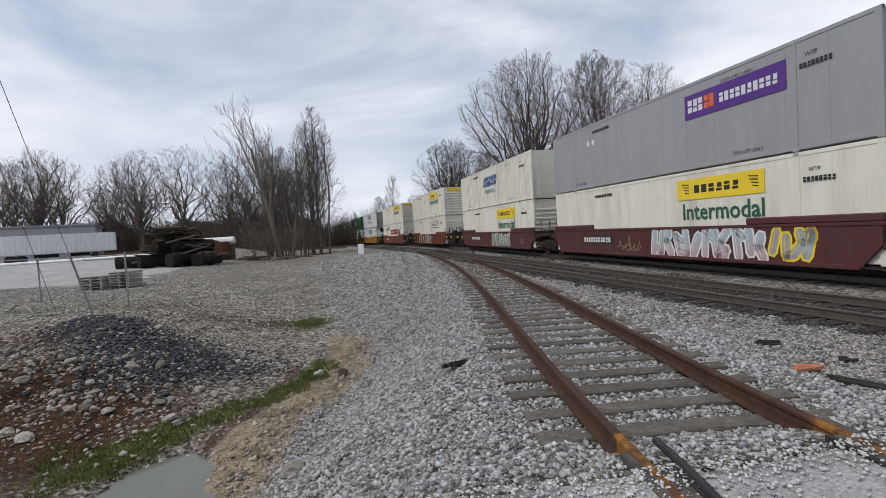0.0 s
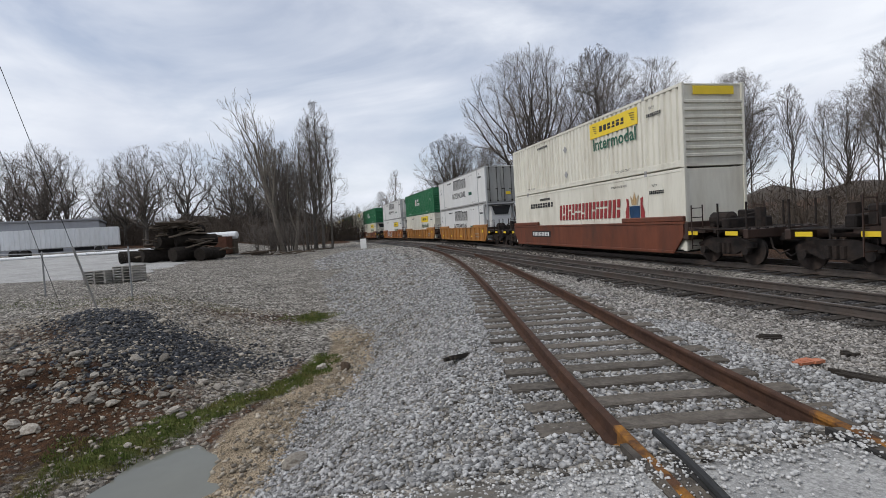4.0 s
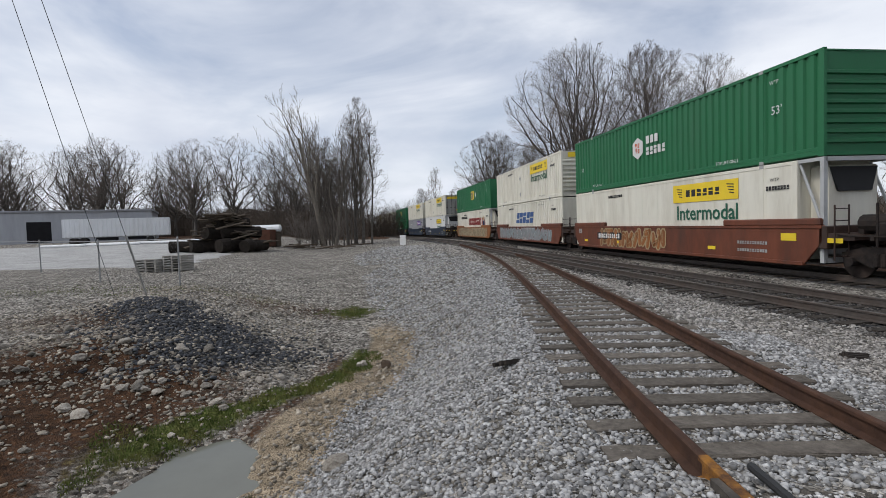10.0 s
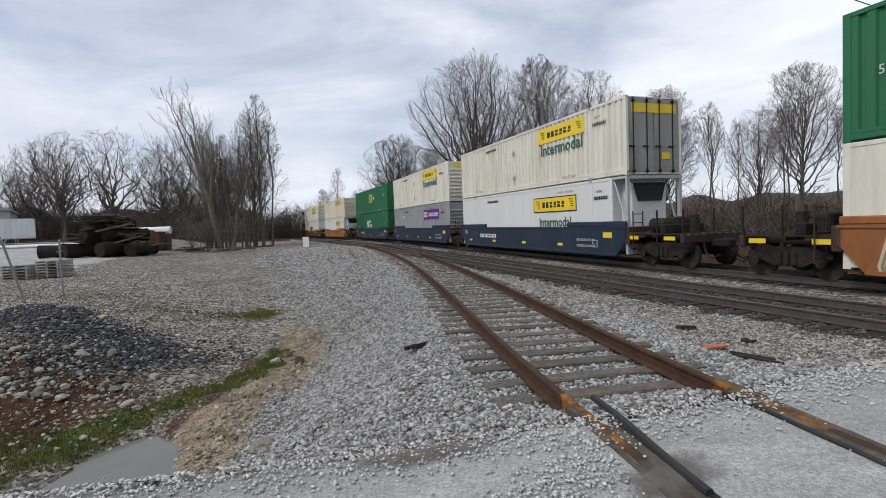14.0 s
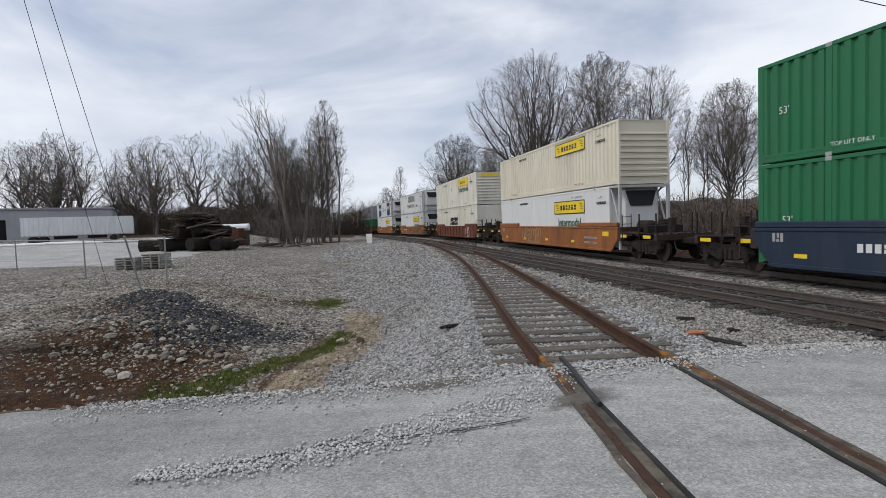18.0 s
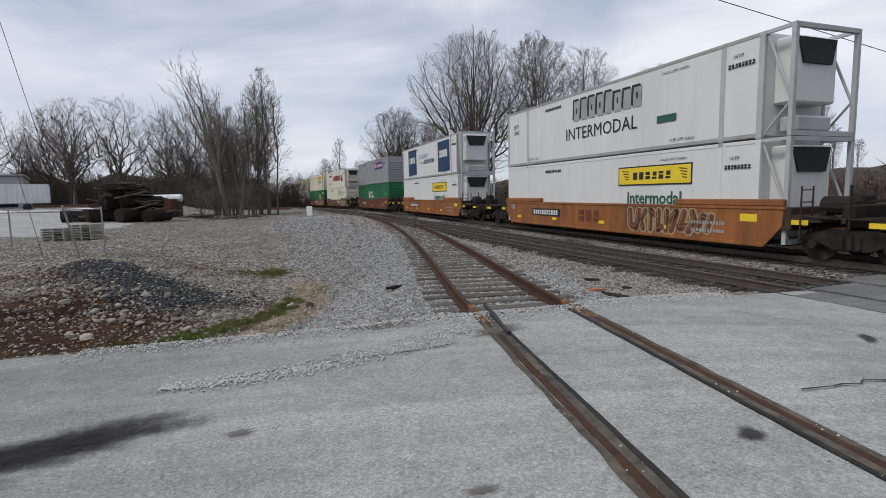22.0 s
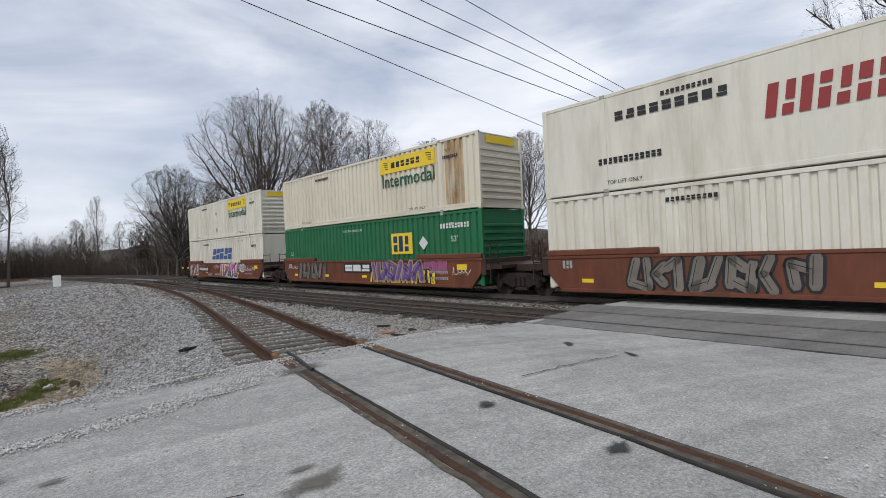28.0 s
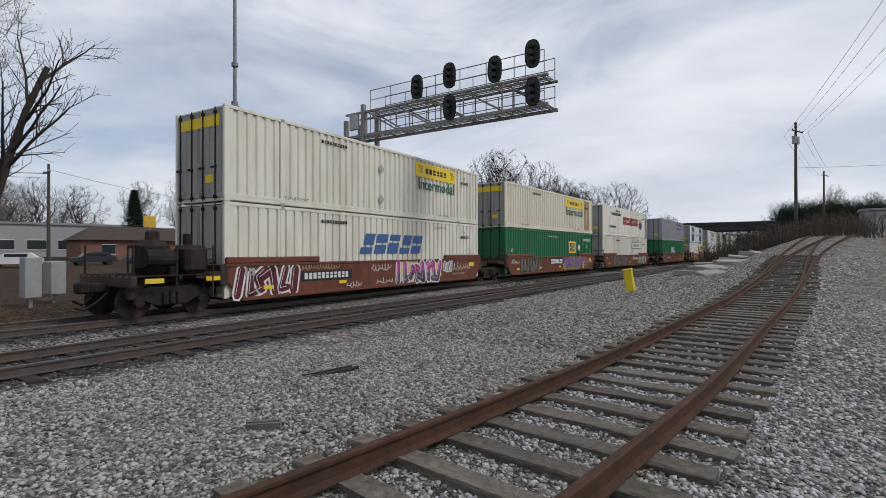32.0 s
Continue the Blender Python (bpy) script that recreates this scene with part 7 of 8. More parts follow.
def strip(name, label, fx, fz, o0, o1, y0, y1, lift, material, parent=None, wob=0.0):
    n = max(2, int(abs(y1 - y0) / 0.25))
    v, q = [], []
    for i in range(n + 1):
        y = y0 + (y1 - y0) * i / n
        sl = (fx(y + 0.2) - fx(y - 0.2)) / 0.4
        h = math.hypot(1, sl)
        for o in (o0, o1):
            w = wob * noise.noise((y * 3.0, o * 7, 1))
            for dz in (lift, lift - 0.05):
                v.append((fx(y) + (o + w) / h, y - sl * (o + w) / h, fz(y) + dz))
    for i in range(n):
        a, b = i * 4, i * 4 + 4
        q += [(a, a + 2, b + 2, b), (a, b, b + 1, a + 1), (a + 2, a + 3, b + 3, b + 2)]
    me = mesh_of(name, v, q, material)
    if parent:
        return part(name, me, None, parent, label)
    return thing(name, label, name.replace("_", " "), kind="structure", data=me)


def span(fx, off):
    """Where a line along a track lies in the road."""
    ys = [k * 0.1 for k in range(-120, 120)]
    ok = [y for y in ys if in_road(fx(y) + off, y)]
    return min(ok) + 0.1, max(ok) - 0.1


for side in (-0.755, 0.755):
    y0, y1 = span(siding_x, side)
    inner = -1 if side > 0 else 1
    a, b = sorted((side + inner * 0.04, side + inner * 0.125))
    strip("flangeway", "dirt-filled flangeway beside the rail", siding_x, siding_z, a, b, y0, y1, -0.006, M_FLANGE, siding, 0.01)
    a, b = sorted((side + inner * 0.125, side + inner * 0.165))
    strip("flange_rubber", "", siding_x, siding_z, a, b, y0, y1, 0.002, M_RUBBER, siding, 0.012)
    a, b = sorted((side - inner * 0.04, side - inner * 0.10))
    strip("rail_dirt", "", siding_x, siding_z, a, b, y0 - 0.3, y1 + 0.3, -0.004, M_FLANGE, siding, 0.03)
for tr_, fx in ((near_main, near_x), (far_main, far_x)):
    for side in (-0.755, 0.755):
        y0, y1 = span(fx, side)
        inner = -1 if side > 0 else 1
        a, b = sorted((side + inner * 0.04, side + inner * 0.12))
        strip("flangeway", "", fx, main_z, a, b, y0, y1, -0.004, M_CRACK, tr_, 0.0)
    y0, y1 = span(fx, 0)
    strip("crossing_panel", "grey concrete crossing panel", fx, main_z, -0.62, 0.62, y0 + 0.1, y1 - 0.1, 0.006, M_PANEL, tr_)
    y0, y1 = span(fx, -1.2)
    strip("crossing_panel", "grey concrete crossing panel", fx, main_z, -1.55, -0.80, y0 + 0.1, y1 - 0.1, 0.004, M_PANEL, tr_)
# Dark strip between the tracks; shade beside the train is in its tone.
y0, y1 = span(near_x, 1.6)
strip("crossing_panel", "dark grey asphalt with train shade between the tracks", near_x, main_z, 0.82, 2.1, y0 + 0.1, y1 - 0.1, 0.004, M_PANEL, near_main)
strip("road_joint", "dark ragged joint across the road", lambda y: near_x(y) - 1.62, main_z, -0.03, 0.03, -3.3, 5.3, 0.006, M_CRACK, None, 0.06)


def soak(name, col, amount):
    """A stain that soaks into the road: it fades out towards its rim and in its grain."""
    m = mat(name, col, 0.85, 0.3, 6, bump=0.35, bump_scale=90)
    nt = m.node_tree
    at = nt.nodes.new("ShaderNodeAttribute")
    at.attribute_name = "fade"
    n = nt.nodes.new("ShaderNodeTexNoise")
    n.inputs["Scale"].default_value, n.inputs["Detail"].default_value, n.inputs["Roughness"].default_value = 7, 9, 0.75
    tc = nt.nodes.new("ShaderNodeTexCoord")
    nt.links.new(tc.outputs["Object"], n.inputs["Vector"])
    ad = nt.nodes.new("ShaderNodeMath")
    ad.operation = "ADD"
    nt.links.new(at.outputs["Fac"], ad.inputs[0])
    nt.links.new(n.outputs["Fac"], ad.inputs[1])
    mr = nt.nodes.new("ShaderNodeMapRange")
    mr.inputs[1].default_value, mr.inputs[2].default_value = 0.62, 1.15
    mr.inputs[4].default_value = amount
    nt.links.new(ad.outputs[0], mr.inputs[0])
    nt.links.new(mr.outputs[0], nt.nodes["Principled BSDF"].inputs["Alpha"])
    return m


M_STAIN = soak("oily_road_stain", (0.055, 0.052, 0.05), 0.95)
M_STAIN_BROWN = soak("brown_road_stain", (0.15, 0.135, 0.115), 0.8)


def blot(x, y, rx, ry, turn, seed, material, name="road_stain", label="dark oily stain on the road"):
    rings, n = 8, 40
    c, s = math.cos(radians(turn)), math.sin(radians(turn))
    v, fade = [], []
    for i in range(rings + 1):
        for k in range(n):
            a = 2 * math.pi * k / n
            r = 1 + 0.5 * noise.noise((math.cos(a) * 1.6 + seed, math.sin(a) * 1.6, seed)) + 0.25 * noise.noise((math.cos(a) * 5 + seed, math.sin(a) * 5, seed))
            p, q = rx * r * i / rings * math.cos(a) * 1.25, ry * r * i / rings * math.sin(a) * 1.25
            px, py = x + c * p - s * q, y + s * p + c * q
            v.append((px, py, road_z(px, py) + 0.004))
            fade.append(1 - i / rings)
    q = [(i * n + k, (i + 1) * n + k, (i + 1) * n + (k + 1) % n, i * n + (k + 1) % n) for i in range(rings) for k in range(n)]
    me = mesh_of(name, v, q, material)
    me.attributes.new("fade", "FLOAT", "POINT").data.foreach_set("value", fade)
    thing(name, label, "road stain", kind="structure", data=me)


blot(-2.7, -0.10, 1.0, 0.24, 14, 1, M_STAIN)
blot(-3.0, -0.32, 0.85, 0.26, 12, 21, M_STAIN)
blot(-3.6, -0.6, 0.7, 0.2, 14, 22, M_STAIN)
blot(-3.9, -1.0, 1.0, 0.2, 14, 8, M_STAIN)
blot(-1.4, -0.25, 0.11, 0.06, 10, 6, M_STAIN_BROWN)
blot(-1.87, -1.17, 0.10, 0.05, 10, 11, M_STAIN)
blot(-1.4, -1.52, 0.20, 0.03, 5, 12, M_STAIN)
blot(-0.5, -1.56, 0.24, 0.035, 2, 13, M_STAIN)
blot(0.42, -1.60, 0.26, 0.13, 20, 3, M_STAIN_BROWN, label="brown stain on the road")
blot(0.36, -1.32, 0.12, 0.05, 10, 14, M_STAIN_BROWN, label="brown stain on the road")
blot(2.29, -0.88, 0.14, 0.08, 30, 4, M_STAIN)
blot(2.55, -2.40, 0.16, 0.08, 20, 5, M_STAIN)
blot(5.35, 1.5, 0.28, 0.08, 60, 7, M_STAIN)
blot(5.5, 0.27, 0.22, 0.06, 70, 9, M_STAIN)
blot(-0.40, 2.75, 0.55, 0.16, 10, 15, M_STAIN_BROWN, label="brown stain on the road")
blot(1.0, 2.1, 0.4, 0.2, 40, 16, M_STAIN_BROWN, label="brown stain on the road")
gs = random.Random(77)
# crumbs of gravel along the road edge and over the old joint
crumbs = []
for k in range(4200):
    x = gs.uniform(-4.5, 5.5)
    y = road_edges(x)[1] - abs(gs.gauss(0, 0.26)) - 0.02
    crumbs.append((x, y, road_z(x, y) + 0.0, gs.uniform(0.005, 0.016)))
for k in range(3000):
    u = gs.random()
    x = -2.6 + 3.4 * u
    y = 0.95 + 1.5 * u * u + gs.gauss(0, 0.06 + 0.16 * u)
    crumbs.append((x, y, road_z(x, y) + 0.001, gs.uniform(0.005, 0.015)))
for k in range(1500):
    x = gs.uniform(1.8, 7.5)
    y = road_edges(x)[0] + abs(gs.gauss(0, 0.3)) + 0.02
    crumbs.append((x, y, road_z(x, y) - 0.004, gs.uniform(0.004, 0.012)))
for k in range(1500):
    x, y = gs.uniform(-5, 7), gs.uniform(-4, 3)
    if in_road(x, y):
        crumbs.append((x, y, road_z(x, y) - 0.004, gs.uniform(0.003, 0.009)))
thing("gravel_crumbs", "fine gravel crumbs on the road edges", "gravel", kind="stuff", data=stones_mesh("gravel_crumbs", crumbs, M_CRUMB, 8))


def crack(pts, w=0.012):
    v, q = [], []
    rnd = random.Random(len(pts) * 7 + int(pts[0][0] * 10))
    fine = []
    for (x0, y0), (x1, y1) in zip(pts, pts[1:]):
        for k in range(8):
            u = k / 8
            fine.append((x0 + (x1 - x0) * u + rnd.uniform(-1, 1) * 0.03, y0 + (y1 - y0) * u + rnd.uniform(-1, 1) * 0.03))
    for i, (x, y) in enumerate(fine):
        ww = w * rnd.uniform(0.4, 1.3)
        v += [(x, y - ww, road_z(x, y) + 0.003), (x, y + ww, road_z(x, y) + 0.003)]
    for i in range(len(fine) - 1):
        q.append((2 * i, 2 * i + 2, 2 * i + 3, 2 * i + 1))
    thing("road_crack", "thin dark crack in the road", "crack", kind="structure", data=mesh_of("road_crack", v, q, M_CRACK))


crack([(-2.5, 0.9), (-1.3, 1.28), (-0.4, 1.4), (0.6, 1.68)])
crack([(-3.4, -0.9), (-1.2, -1.35), (0.1, -1.5)])
crack([(4.6, 2.9), (5.2, 2.3), (6.0, 0.2)])
crack([(3.2, -0.2), (4.4, 0.1), (5.4, 0.3)])


# ---- small things by the tracks ----
def plank(x, y, L, turn, tilt, label, material):
    sh = Shape()
    rnd = random.Random(int(x * 100))
    for k in range(4):
        o = -0.07 + 0.045 * k
        sh.box(-L / 2 + rnd.uniform(0, 0.12), L / 2 - rnd.uniform(0, 0.15), o, o + 0.04, 0.0, 0.05 + rnd.uniform(-0.015, 0.02))
    thing("broken_tie", label, "timber", data=sh.mesh("broken_tie", material), at=pose(x, y, ground_z(x, y) - 0.005, tilt, 6, turn))


plank(-0.42, 6.85, 0.62, 52, -18, "splintered piece of dark timber on the ballast", M_TIE_DARK)
plank(3.9, 5.45, 0.62, -35, 4, "black strip of broken timber beside the track", M_TIE_DARK)
plank(4.6, 6.6, 0.34, 20, 4, "dark broken tie piece on the ballast", M_TIE_DARK)
plank(4.2, 7.6, 0.4, 8, 3, "dark broken tie piece on the ballast", M_TIE_DARK)
plank(3.2, -5.9, 0.3, 20, 3, "dark lump of broken timber on the gravel", M_TIE_DARK)
plank(3.75, -6.0, 0.35, -12, 3, "grey broken timber on the gravel", M_TIE)
plank(5.2, -7.6, 0.5, 40, 3, "grey broken timber on the gravel", M_TIE)
plank(7.2, -9.5, 0.9, 70, 3, "dark broken timber on the gravel", M_TIE_DARK)
M_ORANGE = mat("orange_red_plastic", (0.42, 0.13, 0.06), 0.6, 0.4, 8, dirt=(0.30, 0.22, 0.15), dirt_amt=0.6)
sh = Shape()
for k in range(7):
    a = random.Random(k)
    sh.box(-0.25 + a.uniform(0, 0.35), -0.1 + a.uniform(0, 0.4), -0.12 + a.uniform(0, 0.12), a.uniform(0.02, 0.14), 0.0, a.uniform(0.01, 0.04))
thing("litter", "crumpled orange-red scrap on the gravel", "litter", data=sh.mesh("litter", M_ORANGE), at=pose(3.65, 6.0, ground_z(3.65, 6.0) + 0.02, 0, 0, 20) @ Matrix.Diagonal((0.75, 0.75, 1, 1)))
M_HOSE = mat("black_hose", (0.02, 0.02, 0.02), 0.6, 0.2, 5)
hose = [(1.03 + 0.06 * math.sin(k * 0.7) * 0.2 + 0.045 * k * 0.25, 3.45 - 0.2 * k, 0.012) for k in range(9)]
thing("rubber_strip", "black rubber strip lying along the rail", "rubber strip", data=Shape().tube(hose, 0.028, 8).mesh("rubber_strip", M_HOSE))
M_WHITE = mat("white_painted_metal", (0.72, 0.72, 0.70), 0.5, 0.08, 3, dirt=(0.4, 0.37, 0.32), dirt_amt=0.4)
post = thing("marker_post", "white flat marker post beside the line", "post", at=pose(-12.0, 53.0, ground_z(-12, 53)))
part("board", Shape().box(-0.32, 0.32, -0.05, 0.05, 0.1, 1.15, 0.02), M_WHITE, post)
part("stake", Shape().box(-0.05, 0.05, 0.05, 0.1, -0.3, 1.0), M_WHITE, post)
M_YEL = mat("yellow_plastic", (0.70, 0.52, 0.02), 0.5, 0.1, 3, dirt=(0.35, 0.28, 0.1), dirt_amt=0.4)
my = thing("marker_stand", "yellow plastic marker leaning beside the track", "marker", at=pose(11.2, -27.2, ground_z(11.2, -27.2), 0, 9, 20))
part("body", Shape().box(-0.2, 0.2, -0.16, 0.16, -0.05, 0.95, 0.05), M_YEL, my)
part("cap", Shape().box(-0.22, 0.22, -0.18, 0.18, 0.93, 1.02, 0.03), M_YEL, my)

mo = thing("marker_post", "short orange-yellow marker post by the road edge", "post", at=pose(-6.86, 3.55, ground_z(-6.86, 3.55), 3, 4, 10))
part("stake", Shape().box(-0.045, 0.045, -0.03, 0.03, -0.1, 0.42, 0.008), mat("orange_yellow_paint", (0.62, 0.36, 0.05), 0.6, 0.2, 6, dirt=(0.3, 0.2, 0.1), dirt_amt=0.5), mo)
part("cap", Shape().box(-0.05, 0.05, -0.035, 0.035, 0.42, 0.45, 0.008), M_YEL, mo)

# ---- the paved lot ----
lv, lf = [], []
NL = 36
for j in range(41):
    y = 30.5 + 34 * j / 40
    x1 = -21.5 - 0.32 * (y - 30.5) + 1.6 * noise.noise((y * 0.35, 3, 1)) + 0.5 * noise.noise((y * 1.4, 8, 1))
    x0 = -92 + 0.5 * (y - 30.5)
    for i in range(NL + 1):
        x = x0 + (x1 - x0) * (i / NL) ** 0.6
        yy = y + (0.9 * noise.noise((x * 0.25, 6, 2)) if j in (0, 40) else 0)
        lv.append((x, yy, ground_z(x, yy) + (0.03 if 0 < i < NL and 0 < j < 40 else -0.02)))
for j in range(40):
    for i in range(NL):
        a = j * (NL + 1) + i
        lf.append((a, a + 1, a + NL + 2, a + NL + 1))
thing("pavement", "pale worn concrete paving of the storage lot", "pavement", kind="structure", data=mesh_of("pavement", lv, lf, worn_road("pale_lot_concrete", 1.0), True))

# ---- fence, pallets, timber pile and trailer on the lot ----
M_GALV = mat("galvanised_steel", (0.26, 0.265, 0.265), 0.5, 0.2, 6, metal=0.4)
fence = thing("fence", "chain-link fence with grey steel posts", "fence")
FP = [(-48, 37.5), (-39.5, 33.2), (-30.5, 28.7), (-20.3, 22.1), (-14.3, 19.6)]
for x, y in FP:
    z = ground_z(x, y)
    part("post", Shape().tube([(x, y, z - 0.2), (x, y, z + 2.05)], 0.035, 8).tube([(x, y, z + 2.05), (x, y, z + 2.12)], [0.045, 0.01], 8), M_GALV, fence)
for (x0, y0), (x1, y1) in zip(FP, FP[1:]):
    z0, z1 = ground_z(x0, y0), ground_z(x1, y1)
    part("top_rail", Shape().tube([(x0, y0, z0 + 2.0), (x1, y1, z1 + 2.0)], 0.022, 6), M_GALV, fence)
    sh = Shape()
    n = int(math.hypot(x1 - x0, y1 - y0) / 0.16)
    for k in range(n):
        for g in (-1, 1):
            a, b = k / n, min(1, max(0, (k + g * 12) / n))
            p = Vector((x0 + (x1 - x0) * a, y0 + (y1 - y0) * a, z0 + (z1 - z0) * a + 0.05))
            e = Vector((x0 + (x1 - x0) * b, y0 + (y1 - y0) * b, z0 + (z1 - z0) * b + 0.05 + 1.95 * abs(b - a) * n / 12))
            sd = Vector((0, 0, 0.0018))
            sh.add([p - sd, p + sd, e + sd, e - sd], [(0, 1, 2, 3)])
    tagged(part("wire_mesh", sh, M_GALV, fence), kind="stuff")

M_PALLET = mat("grey_pallet_wood", (0.30, 0.285, 0.26), 0.9, 0.3, 8, bump=0.3, rnd=0.25)


def pallet_stack(x, y, turn, count, label):
    st = thing("pallet_stack", label, "pallets", "stacks of pallets", at=pose(x, y, ground_z(x, y) + 0.02, 0, 0, turn))
    board = cached(("pboard",), lambda: Shape().box(-0.65, 0.65, -0.05, 0.05, 0, 0.022).mesh("board", M_PALLET))
    runner = cached(("prun",), lambda: Shape().box(-0.05, 0.05, -0.55, 0.55, 0, 0.1).mesh("runner", M_PALLET))
    for k in range(count):
        for i in range(7):
            part("board", board, None, st, at=pose(0, -0.5 + i / 6, 0.122 + k * 0.15))
        for i in (-0.58, 0, 0.58):
            part("runner", runner, None, st, at=pose(i, 0, 0.022 + k * 0.15))


pallet_stack(-21.6, 27.3, 5, 5, "stack of grey wooden pallets on the lot")
pallet_stack(-20.2, 27.8, -4, 6, "tall stack of grey wooden pallets on the lot")

M_LOG = mat("dark_log_bark", (0.022, 0.018, 0.015), 0.95, 0.4, 4, bump=0.8, bump_scale=12)
M_SLAB = mat("weathered_slab_wood", (0.085, 0.068, 0.052), 0.95, 0.4, 4, bump=0.6, bump_scale=14)
lg = random.Random(3)
for k, (x, y, z, r, L, turn) in enumerate(((-31.0, 45.5, 0.7, 0.7, 4.5, 20), (-28.8, 45.0, 0.75, 0.75, 4.0, 50), (-26.4, 44.6, 0.8, 0.8, 3.6, 75), (-24.4, 44.8, 0.7, 0.7, 3.0, 80), (-28.0, 45.6, 1.9, 0.75, 4.2, 70), (-26.2, 45.6, 1.9, 0.7, 3.6, 50), (-27.2, 45.8, 2.9, 0.6, 3.2, 60))):
    pts = [(-L / 2 + L * i / 5, 0.06 * lg.uniform(-1, 1), 0.06 * lg.uniform(-1, 1)) for i in range(6)]
    sh = Shape().tube(pts, [r * 0.78 * lg.uniform(0.85, 1.1) for _ in range(6)], 14)
    thing("log", "dark thick log in a rough pile", "log", "pile of logs", data=sh.mesh("log", M_LOG), at=pose(x, y, ground_z(x, y) + z - 0.1, 0, 0, turn))
for k in range(70):
    u = lg.random()
    x, y = -27.3 + lg.gauss(0, 1.5), 45.3 + lg.gauss(0, 0.7)
    z = 1.1 + 2.7 * math.exp(-(((x + 27.3) / 1.7) ** 2)) + lg.uniform(-0.3, 0.1)
    L = lg.uniform(1.6, 3.4)
    thing("slab", "weathered wooden slab on the log pile", "wood slab", "slabs on the log pile", data=Shape().box(-L / 2, L / 2, -0.16, 0.16, -0.04, 0.05, 0.02).mesh("slab", M_SLAB), at=pose(x, y, ground_z(x, y) + z - 0.25, lg.uniform(-25, 25), lg.uniform(-14, 14), lg.uniform(30, 100)))
for k in range(22):
    x, y = -23.5 + lg.gauss(0, 2.6), 54 + lg.gauss(0, 1.2)
    L = lg.uniform(1.4, 3.6)
    thing("slab", "weathered wooden slab lying on the lot", "wood slab", "slabs on the lot", data=Shape().box(-L / 2, L / 2, -0.14, 0.14, -0.05, 0.06, 0.02).mesh("slab", M_SLAB), at=pose(x, y, ground_z(x, y) + 0.12 + lg.uniform(0, 0.3), lg.uniform(-8, 8), lg.uniform(-8, 8), lg.uniform(0, 180)))
M_BIN = mat("rusty_bin_steel", (0.10, 0.045, 0.03), 0.8, 0.3, 3, dirt=(0.05, 0.03, 0.02), dirt_amt=0.6)
bn = thing("steel_bin", "rusty brown steel bin on the lot", "bin", at=pose(-28.0, 52.5, ground_z(-28, 52.5), 0, 0, 8))
for a, b, c, d in ((-1.5, 1.5, -1.0, -0.9), (-1.5, 1.5, 0.9, 1.0), (-1.5, -1.4, -0.9, 0.9), (1.4, 1.5, -0.9, 0.9)):
    part("wall", Shape().box(a, b, c, d, 0.05, 1.85, 0.02), M_BIN, bn)
part("base", Shape().box(-1.4, 1.4, -0.9, 0.9, 0.0, 0.1), M_BIN, bn)
M_WRAP = mat("white_plastic_wrap", (0.68, 0.69, 0.70), 0.4, 0.12, 3, bump=0.5, bump_scale=6)
for k in range(5):
    thing("wrapped_roll", "white plastic-wrapped bundle behind the bin", "bundle", "wrapped bundles", data=Shape().tube([(-0.8, 0, 0), (-0.7, 0, 0), (0.7, 0, 0), (0.8, 0, 0)], [0.25, 0.42, 0.42, 0.25], 10).mesh("wrapped_roll", M_WRAP), at=pose(-31.6 + k * 1.15, 54.0, ground_z(-30, 54) + (1.9 if k > 1 else 1.75), 0, 0, 4))
    thing("crate", "grey crate holding a wrapped bundle", "crate", "crates on the lot", data=Shape().box(-0.55, 0.55, -0.5, 0.5, 0, 1.42, 0.03).mesh("crate", M_SLAB), at=pose(-31.6 + k * 1.15, 54.0, ground_z(-31.6 + k * 1.15, 54.0)))
for k in range(9):
    x = -62 + k * 2.4
    y = 62 + 0.2 * (x + 62) + (k % 3) * 0.5
    thing("pipe", "long white pipe lying on the lot", "pipe", "white pipes", data=cached(("pipe",), lambda: Shape().tube([(-3, 0, 0), (3, 0, 0)], 0.2, 12).mesh("pipe", M_WRAP)), at=pose(x, y, ground_z(x, y) + 0.2, 0, 0, 11))
M_TRAILER = mat("white_trailer_panels", (0.66, 0.67, 0.68), 0.45, 0.1, 1.2, dirt=(0.42, 0.40, 0.36), dirt_amt=0.4, streak=4)
zt = ground_z(-59, 69)
tl = thing("semi_trailer", "white ribbed semi-trailer parked on the lot", "trailer", at=pose(-59.2, 69.0, zt, 0, 0, 32))
v, q = corrugated(13.6, 2.6, 0.55, 0.05, 0.62)
part("side", Shape().add([(x, y, z + 1.1) for x, y, z in v], q), M_TRAILER, tl, at=pose(0, -1.3, 0))
part("side", Shape().add([(x, y, z + 1.1) for x, y, z in v], q), M_TRAILER, tl, at=pose(0, 1.3, 0, 0, 0, 180))
part("roof", Shape().box(-6.8, 6.8, -1.3, 1.3, 3.66, 3.74, 0.02), M_TRAILER, tl)
part("floor", Shape().box(-6.8, 6.8, -1.28, 1.28, 1.02, 1.14), P_TRIM, tl)
for x in (-6.8, 6.72):
    part("end_wall", Shape().box(x, x + 0.08, -1.3, 1.3, 1.1, 3.66), M_TRAILER, tl)
for x in (-5.6, -4.4, 4.2):
    for y in (-1.0, 1.0):
        part("wheel", Shape().tube([(x, y - 0.15, 0.5), (x, y + 0.15, 0.5)], 0.5, 16), M_RUBBER, tl)
for y in (-0.9, 0.9):
    part("landing_leg", Shape().box(4.6, 4.75, y - 0.07, y + 0.07, 0.0, 1.05), P_TRIM, tl)
